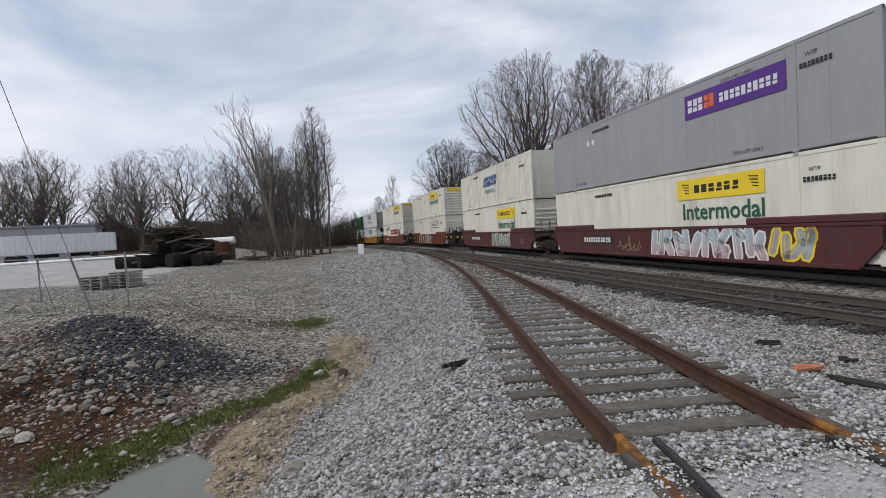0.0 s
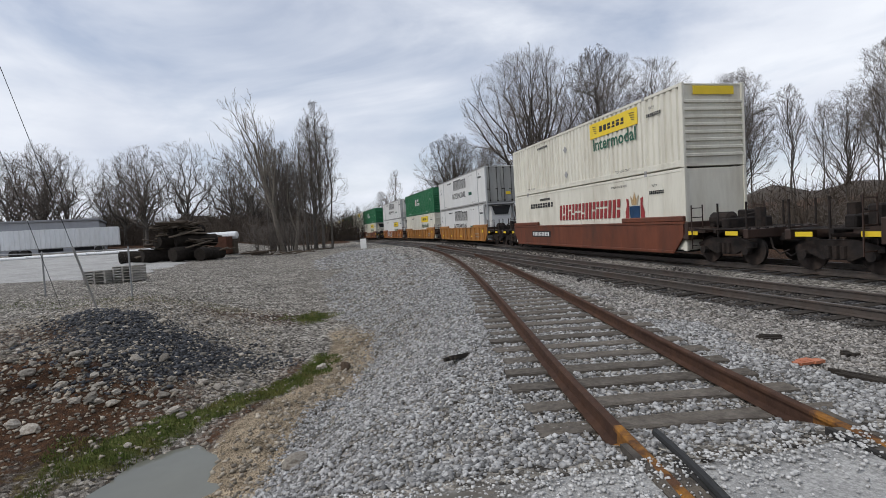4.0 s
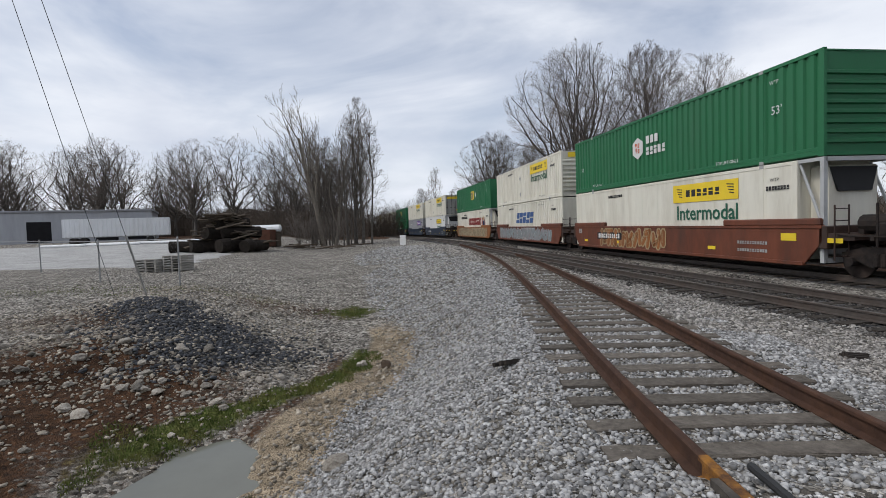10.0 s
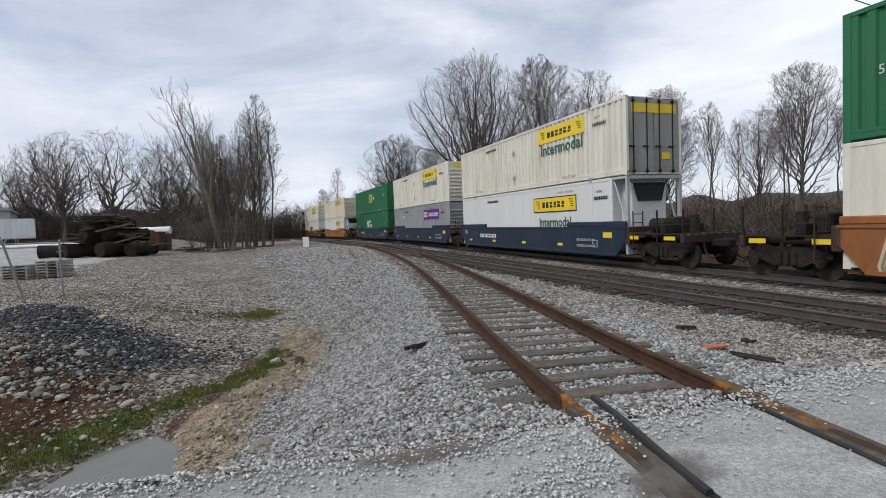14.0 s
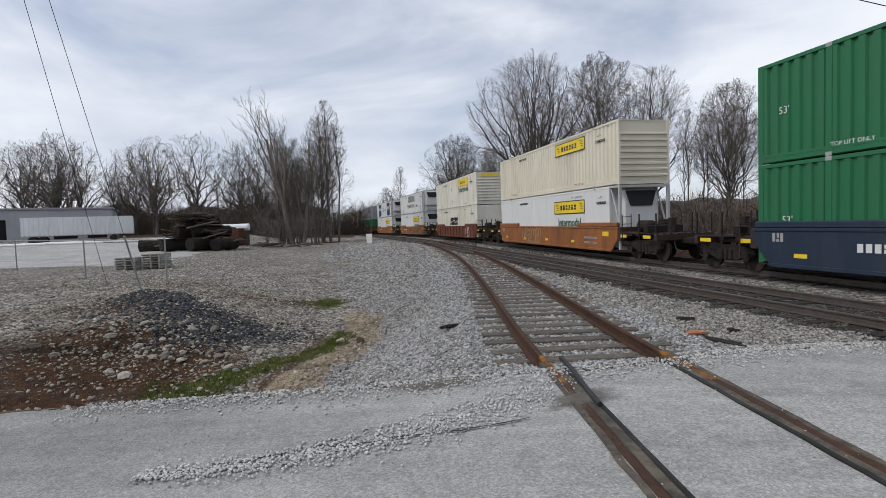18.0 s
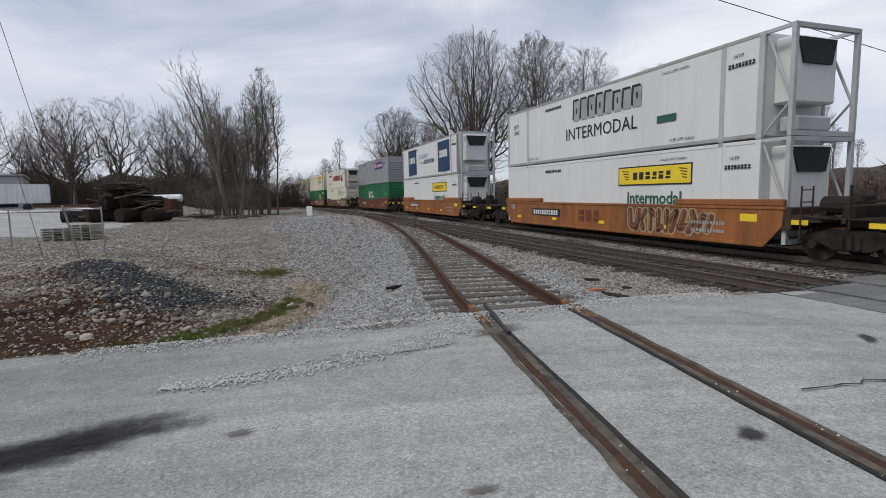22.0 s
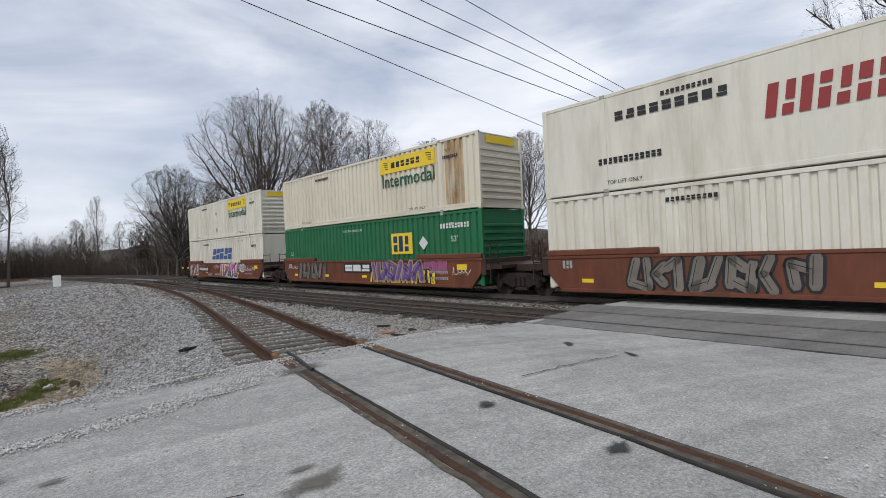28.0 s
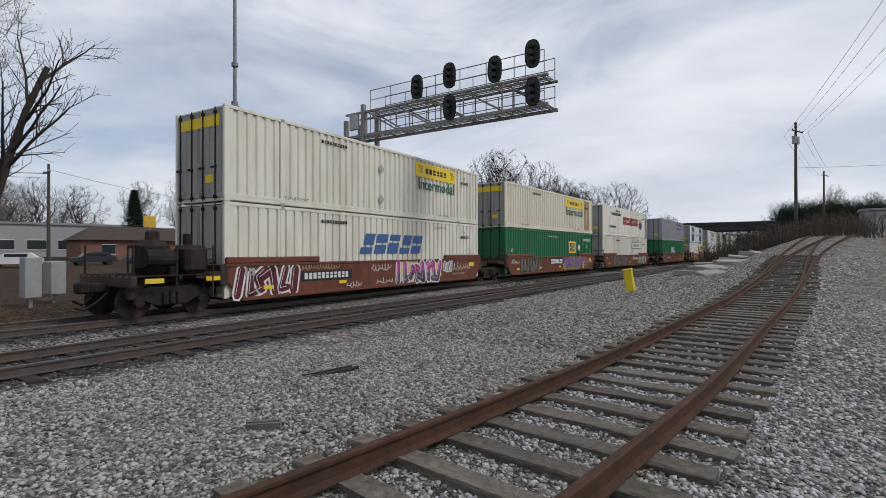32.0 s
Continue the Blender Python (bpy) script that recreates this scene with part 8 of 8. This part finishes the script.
M_WALL = mat("pale_metal_cladding", (0.33, 0.34, 0.36), 0.6, 0.1, 1.0, dirt=(0.2, 0.2, 0.2), dirt_amt=0.3, streak=5)
M_ROOF = mat("grey_roofing", (0.22, 0.225, 0.235), 0.7, 0.12, 0.8)
M_DARKOPEN = mat("dark_interior", (0.015, 0.015, 0.016), 0.9, 0.2, 1)
M_GLASS = mat("window_glass", (0.03, 0.035, 0.04), 0.1, 0.1, 1)


def building(name, label, x, y, turn, L, D, H, wall, roof, windows, doors=(), pitch=0.0):
    """A low building; windows and doors are (x, z, width, height) on its front, which faces -y."""
    b = thing(name, label, "building", at=pose(x, y, ground_z(x, y) - 0.15, 0, 0, turn))
    part("wall", Shape().box(-L / 2, L / 2, -D / 2, D / 2, 0, H), wall, b)
    if pitch:
        sh = Shape().add([(-L / 2 - 0.5, -D / 2 - 0.6, H), (L / 2 + 0.5, -D / 2 - 0.6, H), (L / 2 - D * 0.25, 0, H + pitch), (-L / 2 + D * 0.25, 0, H + pitch), (-L / 2 - 0.5, D / 2 + 0.6, H), (L / 2 + 0.5, D / 2 + 0.6, H)], [(0, 1, 2, 3), (5, 4, 3, 2), (0, 3, 4), (1, 5, 2), (0, 4, 5, 1)])
    else:
        sh = Shape().box(-L / 2 - 0.25, L / 2 + 0.25, -D / 2 - 0.25, D / 2 + 0.25, H, H + 0.4, 0.05)
    part("roof", sh, roof, b)
    for wx, wz, ww, wh in windows:
        w = part("window", Shape().box(wx, wx + ww, -D / 2 - 0.04, -D / 2 + 0.05, wz, wz + wh), M_GLASS, b)
        part("frame", Shape().box(wx - 0.08, wx + ww + 0.08, -D / 2 - 0.06, -D / 2 - 0.045, wz + wh, wz + wh + 0.1).box(wx - 0.08, wx + ww + 0.08, -D / 2 - 0.09, -D / 2 - 0.045, wz - 0.1, wz), M_WHITE, w)
    for wx, wz, ww, wh in doors:
        part("door", Shape().box(wx, wx + ww, -D / 2 - 0.05, -D / 2 + 0.05, wz, wz + wh), M_DARKOPEN, b)
    return b


building("warehouse", "long pale metal warehouse with loading doors", -86, 84, 33, 34, 14, 5.4, M_WALL, M_ROOF, [], [(8, 0.2, 3.5, 3.6), (13, 0.2, 3.0, 3.6), (-2, 0.2, 3.5, 3.6)])
M_BRICK = mat("red_brown_brick", (0.20, 0.10, 0.075), 0.9, 0.2, 6, dirt=(0.3, 0.25, 0.2), dirt_amt=0.3)
M_ROOF_BROWN = mat("dark_brown_shingle", (0.07, 0.055, 0.048), 0.9, 0.2, 3)
M_STUCCO = mat("white_stucco", (0.32, 0.32, 0.32), 0.8, 0.1, 2)
building("shop", "long low white building with dark windows", 112, -9, -90, 34, 14, 5.2, M_STUCCO, M_ROOF, [(-14 + 4 * k, 1.2, 2.4, 1.5) for k in range(7)])
building("house", "brown brick house with a hipped grey roof", 92, -24, -85, 17, 9, 3.0, M_BRICK, M_ROOF_BROWN, [(-6, 1.0, 1.6, 1.3), (-2, 1.0, 1.6, 1.3), (4, 1.0, 1.6, 1.3)], [(1.2, 0.1, 1.0, 2.1)], 2.2)
building("shop", "white flat-roofed building on the lot", 100, -45, -90, 22, 12, 4.2, M_STUCCO, M_ROOF, [(-8 + 4 * k, 1.2, 2.2, 1.5) for k in range(4)])
building("house", "white clapboard house with a grey gable", 72, 36, -60, 9, 8, 3.4, M_STUCCO, M_ROOF, [(-3, 1.0, 1.1, 1.4), (0.6, 1.0, 1.1, 1.4)], [(2.6, 0.1, 1.0, 2.1)], 2.6)
building("shed", "small pale shed behind the tracks", 60, 20, -70, 9, 6, 3.2, M_WALL, M_ROOF, [(-2.5, 1.2, 1.4, 1.1)], [(1.5, 0.1, 1.4, 2.2)])
# A white trailer on the rise, built from the same block as the sheds.
building("shed", "long white trailer parked on the rise, built as a box", 8.5, -112, 12, 12, 4, 3.4, M_STUCCO, M_ROOF, [])

# ---- poles and wires ----
M_POLE = mat("grey_creosoted_pole", (0.095, 0.080, 0.068), 0.95, 0.35, 6, bump=0.5, bump_scale=40, streak=0.2)
M_WIRE = mat("black_wire", (0.02, 0.02, 0.02), 0.6, 0.1, 1)


def pole(x, y, h, r, label, arms=(), cans=0, turn=0, base=None, name="utility_pole"):
    z = ground_z(x, y) if base is None else base
    p = thing(name, label, "utility pole", "utility poles", at=pose(x, y, z - 0.3, 0, 0, turn))
    part("shaft", Shape().tube([(0, 0, 0), (0.02, 0, h / 2), (0, 0, h)], [r, r * 0.85, r * 0.65], 12), M_POLE, p)
    for az, half in arms:
        a = part("crossarm", Shape().box(-half, half, r * 0.6, r * 0.6 + 0.12, az - 0.06, az + 0.06), M_POLE, p)
        for k in (-0.9, -0.45, 0.45, 0.9):
            part("insulator", Shape().tube([(k * half, r * 0.6 + 0.06, az + 0.06), (k * half, r * 0.6 + 0.06, az + 0.22)], [0.05, 0.035], 8), P_TRIM, a)
    for k in range(cans):
        part("transformer", Shape().tube([(0.42 * (-1) ** k, 0, h - 2.6), (0.42 * (-1) ** k, 0, h - 1.7)], 0.24, 12), P_TRIM, p)
    return p


def wire(a, b, sag, r=0.017, label="thin black overhead wire", group="overhead wires"):
    pts = []
    for k in range(25):
        u = k / 24
        pts.append((a[0] + (b[0] - a[0]) * u, a[1] + (b[1] - a[1]) * u, a[2] + (b[2] - a[2]) * u - 4 * sag * u * (1 - u)))
    thing("wire", label, "wire", group, data=Shape().tube(pts, r, 5).mesh("wire", M_WIRE))


pole(-10.9, 7.6, 15.6, 0.19, "tall dark wooden utility pole by the road", [(13.0, 1.5), (14.6, 1.2)], 0, 75)
pole(37.3, 19.8, 9.5, 0.17, "wooden utility pole with crossarms behind the tracks", [(9.0, 1.3), (8.0, 1.0)], 0, 75)
pole(22.5, 15.6, 6.6, 0.16, "short leaning grey wooden pole", [(4.6, 0.5)], 0, 75)
pole(16.0, -78, 14.5, 0.2, "wooden utility pole with a crossarm and transformers", [(13.4, 1.4)], 2, 80)
pole(20.5, -118, 12, 0.2, "distant wooden utility pole with a crossarm", [(11.2, 1.4)], 0, 80)
pole(44, -75, 9, 0.15, "wooden pole beside the line", [(8.2, 0.5)], 1, 80)
pole(58, -10, 10, 0.16, "wooden utility pole by the parking lot", [(9.2, 1.0)], 0, 10)
pole(84, -34, 10, 0.16, "distant utility pole by the buildings", [(9.2, 1.0)], 0, 10)
wire((-10.9, 7.6, 11.25), (22.5, 15.6, 5.9), 0.0, 0.014)
for o, za, zb, sag in ((-0.5, 10.7, 7.3, 0.0), (0.0, 12.6, 7.9, 0.2), (0.5, 13.6, 8.8, 0.0), (0.0, 15.4, 8.7, 0.4)):
    wire((-10.9 - 0.25 * o, 7.6 + 0.97 * o, za), (37.3 - 0.25 * o, 19.8 + 0.97 * o, zb), sag)
    wire((37.3 - 0.25 * o, 19.8 + 0.97 * o, zb), (95, 24 + o, zb + 1.6), 1.2)
wire((22.5, 15.6, 5.6), (37.3, 19.8, 6.2), 0.6)
wire((37.3, 19.8, 6.4), (75, 26, 8.0), 0.9, 0.02)
wire((22.5, 15.6, 5.4), (58, -10, 8.6), 0.7)
wire((58, -10, 9.0), (84, -34, 9.4), 0.5)
wire((58, -10, 8.2), (22.5, 15.6, 5.2), 0.6)
for k, (ax, ay, az) in enumerate(((-13.4, 16.5, 15.0), (-15.3, 17.2, 13.6))):
    gz0 = ground_z(ax, ay)
    wire((ax, ay, gz0), (-10.9, 7.6, az), 0.0, 0.009, "steel guy wire of the pole", "guy wires")
    g = Vector((ax, ay, gz0)).lerp(Vector((-10.9, 7.6, az)), 0.14)
    thing("guy_guard", "pale guard over the end of the guy wire", "guy guard", data=Shape().tube([(ax, ay, gz0), g], 0.035, 8).mesh("guy_guard", P_TRIM)) if k == 0 else None
for o in (-1.2, -0.6, 0.6, 1.2):
    wire((16.0 + o, -78, 15.6), (-16 + o * 1.4, 14 + 0, 15.5), 1.6, 0.012)
    wire((16.0 + o, -78, 15.6), (20.5 + o, -118, 15.2), 0.5, 0.012)
wire((16.0, -78, 11.5), (-30, -95, 13), 1.0)
M_MAST = mat("dull_steel_mast", (0.20, 0.205, 0.21), 0.5, 0.15, 4, metal=0.5)
ms = thing("radio_mast", "tall thin steel radio mast", "mast", at=pose(47, -22.6, ground_z(47, -22.6)))
part("lower_tube", Shape().tube([(0, 0, -0.2), (0, 0, 15.4)], [0.42, 0.36], 12), M_MAST, ms)
part("upper_tube", Shape().tube([(0, 0, 15.4), (0, 0, 42)], [0.17, 0.12], 10), M_MAST, ms)
for z in (15.4, 19.0, 27):
    part("collar", Shape().tube([(0, 0, z), (0, 0, z + 0.35)], [0.3, 0.3], 12), M_MAST, ms)
lamp = thing("street_lamp", "grey street lamp with a curved arm", "street lamp", at=pose(31, 8.6, ground_z(31, 8.6)))
part("shaft", Shape().tube([(0, 0, -0.2), (0, 0, 6.8)], [0.11, 0.08], 10), M_MAST, lamp)
part("arm", Shape().tube([(0, 0, 6.7), (-0.8, 0.4, 7.3), (-2.2, 1.1, 7.6)], 0.045, 8), M_MAST, lamp)
part("head", Shape().box(-2.9, -2.2, 1.0, 1.35, 7.5, 7.68, 0.05), M_MAST, lamp)

# ---- crossing signal ----
M_ALU = mat("aluminium_paint", (0.40, 0.41, 0.41), 0.45, 0.12, 5, metal=0.3)
M_LAMP = glow("red_signal_lamp", (1.0, 0.03, 0.015), 3.0)
M_LAMP_OFF = mat("unlit_red_lens", (0.10, 0.02, 0.02), 0.2, 0.1, 3)


def crossing_signal(x, y, turn):
    c = thing("crossing_signal", "railway crossing signal with crossbuck and flashing lamps", "crossing signal", "crossing signals", at=pose(x, y, ground_z(x, y), 0, 0, turn))
    part("mast", Shape().tube([(0, 0, -0.2), (0, 0, 4.3)], 0.07, 12), M_ALU, c)
    part("base", Shape().box(-0.3, 0.3, -0.3, 0.3, -0.1, 0.5, 0.05), M_ALU, c)
    for s in (-1, 1):
        part("crossbuck_blade", Shape().box(-0.75, 0.75, -0.10 - 0.02 * (s > 0), -0.085 - 0.02 * (s > 0), -0.11, 0.11), M_WHITE, c, at=pose(0, 0, 3.75, 0, s * 45, 0))
    part("arm", Shape().box(-0.45, 0.45, -0.06, 0.06, 2.66, 2.74), M_ALU, c)
    for s in (-1, 1):
        b = part("lamp_backing", Shape().tube([(s * 0.38, -0.05, 2.7), (s * 0.38, -0.09, 2.7)], 0.30, 20), M_DARKOPEN, c)
        part("lens", Shape().tube([(s * 0.38, -0.09, 2.7), (s * 0.38, -0.13, 2.7)], [0.11, 0.09], 16), M_LAMP if s < 0 else M_LAMP_OFF, b)
        part("hood", Shape().add([(s * 0.38 + 0.14 * math.cos(a), -0.09 - d, 2.7 + 0.14 * math.sin(a)) for d in (0, 0.25) for a in np.linspace(0, math.pi, 9)], [(k, k + 1, k + 10, k + 9) for k in range(8)]), M_DARKOPEN, b)
    part("sign", Shape().box(-0.32, 0.32, -0.09, -0.075, 3.05, 3.35), M_WHITE, c)
    return c


crossing_signal(16.8, 12.2, -38)

# ---- signal bridge over the tracks ----
M_TRUSS = mat("weathered_truss_steel", (0.24, 0.23, 0.225), 0.6, 0.2, 5, dirt=(0.12, 0.09, 0.07), dirt_amt=0.4)
M_SIGNAL = mat("black_signal_housing", (0.016, 0.016, 0.017), 0.6, 0.2, 4)
gz0 = ground_z(23.2, -20.9)
gant = thing("signal_bridge", "steel cantilever signal bridge with black signal heads", "signal bridge", at=pose(23.2, -20.9, 0, 0, 0, math.degrees(math.atan2(-2.5, -10.3))))
GL = 10.6
for px in (-0.9, 0.35):
    for py in (-0.55, 0.55):
        part("column", Shape().box(px - 0.10, px + 0.10, py - 0.10, py + 0.10, gz0 - 0.1, 8.6 if px < 0 else 9.3), M_TRUSS, gant)
zs_ = [gz0 + 0.2 + k * 1.1 for k in range(8)]
for a, b in zip(zs_, zs_[1:]):
    for py in (-0.55, 0.55):
        part("brace", Shape().tube([(-0.9, py, a), (0.35, py, b)], 0.035, 6), M_TRUSS, gant)
        part("brace", Shape().tube([(-0.9, py, b), (0.35, py, b)], 0.03, 6), M_TRUSS, gant)
for z, w in ((7.72, 0.14), (8.95, 0.10)):
    for py in (-0.55, 0.55):
        part("chord", Shape().box(-0.9, GL + 0.15, py - 0.06, py + 0.06, z - w, z), M_TRUSS, gant)
    for py in (-0.4, -0.2, 0.0, 0.2, 0.4):
        part("walkway_slat", Shape().box(0.4 if z > 8 else -0.9, GL, py - 0.03, py + 0.03, z + 0.004, z + 0.04), M_TRUSS, gant)
    for k in range(9):
        part("cross_bar", Shape().box(0.5 + k * 1.24, 0.58 + k * 1.24, -0.5, 0.5, z - 0.06, z), M_TRUSS, gant)
    for py in (-0.6, 0.6):
        for h in (0.5, 1.0):
            part("handrail", Shape().tube([(0.9 if z > 8 else 1.6, py, z + h), (GL, py, z + h)], 0.022, 6), M_TRUSS, gant)
        for k in range(8):
            part("stanchion", Shape().tube([(0.9 + k * (GL - 0.9) / 7, py, z), (0.9 + k * (GL - 0.9) / 7, py, z + 1.02)], 0.02, 6), M_TRUSS, gant)
for k in range(5):
    a = 0.6 + k * 2.0
    for py in (-0.55, 0.55):
        part("diagonal", Shape().tube([(a, py, 8.9), (a + 2.0, py, 7.7)], 0.045, 6), M_TRUSS, gant)
        part("vertical", Shape().tube([(a, py, 7.7), (a, py, 8.9)], 0.035, 6), M_TRUSS, gant)
for sx, sz in ((4.0, 9.55), (5.9, 9.75), (8.3, 9.55), (10.1, 9.85), (5.9, 8.25), (10.1, 8.25)):
    s = part("signal_head", Shape().add([(sx + 0.34 * math.copysign(abs(math.cos(a)) ** 0.7, math.cos(a)), y, sz + 0.60 * math.copysign(abs(math.sin(a)) ** 0.8, math.sin(a))) for y in (-0.62, -0.72) for a in np.linspace(0, 2 * math.pi, 20, endpoint=False)], [tuple(range(20)), tuple(range(39, 19, -1))] + [(k, 20 + k, 20 + (k + 1) % 20, (k + 1) % 20) for k in range(20)]), M_SIGNAL, gant, "black oval signal backing")
    part("lamp_unit", Shape().box(sx - 0.13, sx + 0.13, -0.62, -0.35, sz - 0.45, sz + 0.45, 0.04), M_SIGNAL, s)
    for dz in (-0.3, 0.0, 0.3):
        part("hood", Shape().tube([(sx, -0.72, sz + dz), (sx, -0.98, sz + dz)], 0.11, 10), M_SIGNAL, s)
part("cabinet", Shape().box(-0.5, 0.1, -0.75, -0.55, 8.0, 8.8, 0.03), M_ALU, gant)

# ---- signal cases and road furniture beyond the tracks ----
for x, y, w, h in ((24.2, -6.8, 0.55, 1.5), (25.4, -7.6, 0.8, 1.3), (21.0, -9.5, 0.5, 1.2)):
    cb = thing("signal_case", "grey metal signal equipment case", "equipment case", "signal cases", at=pose(x, y, ground_z(x, y), 0, 0, 15))
    part("body", Shape().box(-w / 2, w / 2, -0.25, 0.25, 0.35, 0.35 + h, 0.02), M_ALU, cb)
    part("door", Shape().box(-w / 2 + 0.04, w / 2 - 0.04, -0.27, -0.25, 0.42, 0.28 + h), M_ALU, cb)
    part("leg", Shape().box(-0.05, 0.05, -0.05, 0.05, -0.1, 0.36), M_ALU, cb)
M_SIGNY = mat("yellow_sign", (0.62, 0.40, 0.05), 0.5, 0.1, 3)
sg = thing("roadside_sign", "yellow sign on a tall pole by the shops", "sign", at=pose(62, -19.0, ground_z(62, -19)))
part("pole", Shape().tube([(0, 0, 0), (0, 0, 5.6)], 0.08, 8), M_MAST, sg)
part("board", Shape().box(-0.08, 0.08, -0.6, 0.6, 4.3, 5.6, 0.06), M_SIGNY, sg)
M_CARPAINT = [mat("car_paint_%s" % n, c, 0.3, 0.05, 2) for n, c in (("white", (0.7, 0.7, 0.7)), ("dark", (0.03, 0.035, 0.045)), ("blue", (0.05, 0.09, 0.2)))]
for k, (x, y, t) in enumerate(((66, -8, 80), (70, -15, 95), (74, -21, 85), (77, -27, 90), (69, -3, 85))):
    c = thing("parked_car", "parked car by the low buildings", "car", "parked cars", at=pose(x, y, ground_z(x, y), 0, 0, t))
    prof = [(-2.2, 0.35), (2.2, 0.35), (2.2, 0.85), (1.3, 0.95), (0.7, 1.45), (-1.2, 1.48), (-1.9, 0.98), (-2.2, 0.9)]
    n = len(prof)
    part("body", Shape().add([(a, -0.85, b) for a, b in prof] + [(a, 0.85, b) for a, b in prof], [tuple(range(n)), tuple(range(2 * n - 1, n - 1, -1))] + [(i, n + i, n + (i + 1) % n, (i + 1) % n) for i in range(n)]), M_CARPAINT[k % 3], c)
    part("window", Shape().box(-1.1, 0.75, -0.87, 0.87, 1.02, 1.38, 0.05), M_GLASS, c)
    for wx in (-1.4, 1.4):
        for wy in (-0.8, 0.8):
            part("wheel", Shape().tube([(wx, wy - 0.1, 0.33), (wx, wy + 0.1, 0.33)], 0.33, 14), M_RUBBER, c)

# ---- road bridge over the line ----
M_CONC = mat("dark_bridge_concrete", (0.05, 0.048, 0.046), 0.9, 0.2, 1, dirt=(0.03, 0.028, 0.026), dirt_amt=0.6, dirt_scale=0.5)
M_BANK = mat("brown_grassy_bank", (0.085, 0.075, 0.045), 1.0, 0.4, 0.8, dirt=(0.13, 0.11, 0.07), dirt_amt=0.7, dirt_scale=0.15, bump=1.0, bump_scale=3)
br = thing("road_bridge", "dark concrete road bridge over the line", "bridge", at=pose(46.5, -150, main_z(-150), 0, 0, 16))
part("deck", Shape().box(-11, 22, -5, 5, 7.0, 8.3, 0.1), M_CONC, br)
for y in (-5.1, 4.9):
    part("parapet", Shape().box(-11, 22, y, y + 0.2, 8.3, 9.2), M_CONC, br)
for x in (-9.5, 7.5):
    part("pier", Shape().box(x - 0.8, x + 0.8, -4.5, 4.5, -1, 7.0, 0.1), M_CONC, br)
for x, w in ((-41, 61), (26, 12)):
    part("abutment", Shape().add([(x - w / 2, -12, -1.5), (x + w / 2, -12, -1.5), (x + w / 2, 12, -1.5), (x - w / 2, 12, -1.5), (x - w / 2, -5, 8), (x + w / 2, -5, 8), (x + w / 2, 5, 8), (x - w / 2, 5, 8)], [(0, 1, 5, 4), (1, 2, 6, 5), (2, 3, 7, 6), (3, 0, 4, 7), (4, 5, 6, 7)]), M_BANK, br)

# ---- broken concrete beside the siding ----
M_RUBBLE = mat("broken_concrete", (0.34, 0.32, 0.295), 0.9, 0.25, 4, dirt=(0.15, 0.12, 0.09), dirt_amt=0.6, dirt_scale=2, bump=0.6, bump_scale=20)
rb = random.Random(91)
for k in range(16):
    y = -36 - k * 1.7
    x = siding_x(y) + rb.uniform(3.4, 6.4)
    a, b, h = rb.uniform(0.5, 1.5), rb.uniform(0.3, 0.8), rb.uniform(0.1, 0.28)
    thing("concrete_slab", "pale slab of broken concrete in dirt", "concrete slab", "broken slabs", data=Shape().box(-a, a, -b, b, -0.15, h, 0.04).mesh("concrete_slab", M_RUBBLE), at=pose(x, y, ground_z(x, y), rb.uniform(-8, 8), rb.uniform(-8, 8), rb.uniform(0, 180)))

# ---- turnout and branch behind the crossing ----
branch = thing("branch_track", "rusty branch track leaving the siding", "railway track", kind="structure")


def branch_x(y):
    return siding_x(y) - 0.0042 * max(0, -24 - y) ** 1.62


for side in (-0.755, 0.755):
    rail("rail", branch_x, siding_z, side, -75, -24.5, 1.5, M_RUST, branch)


motions()
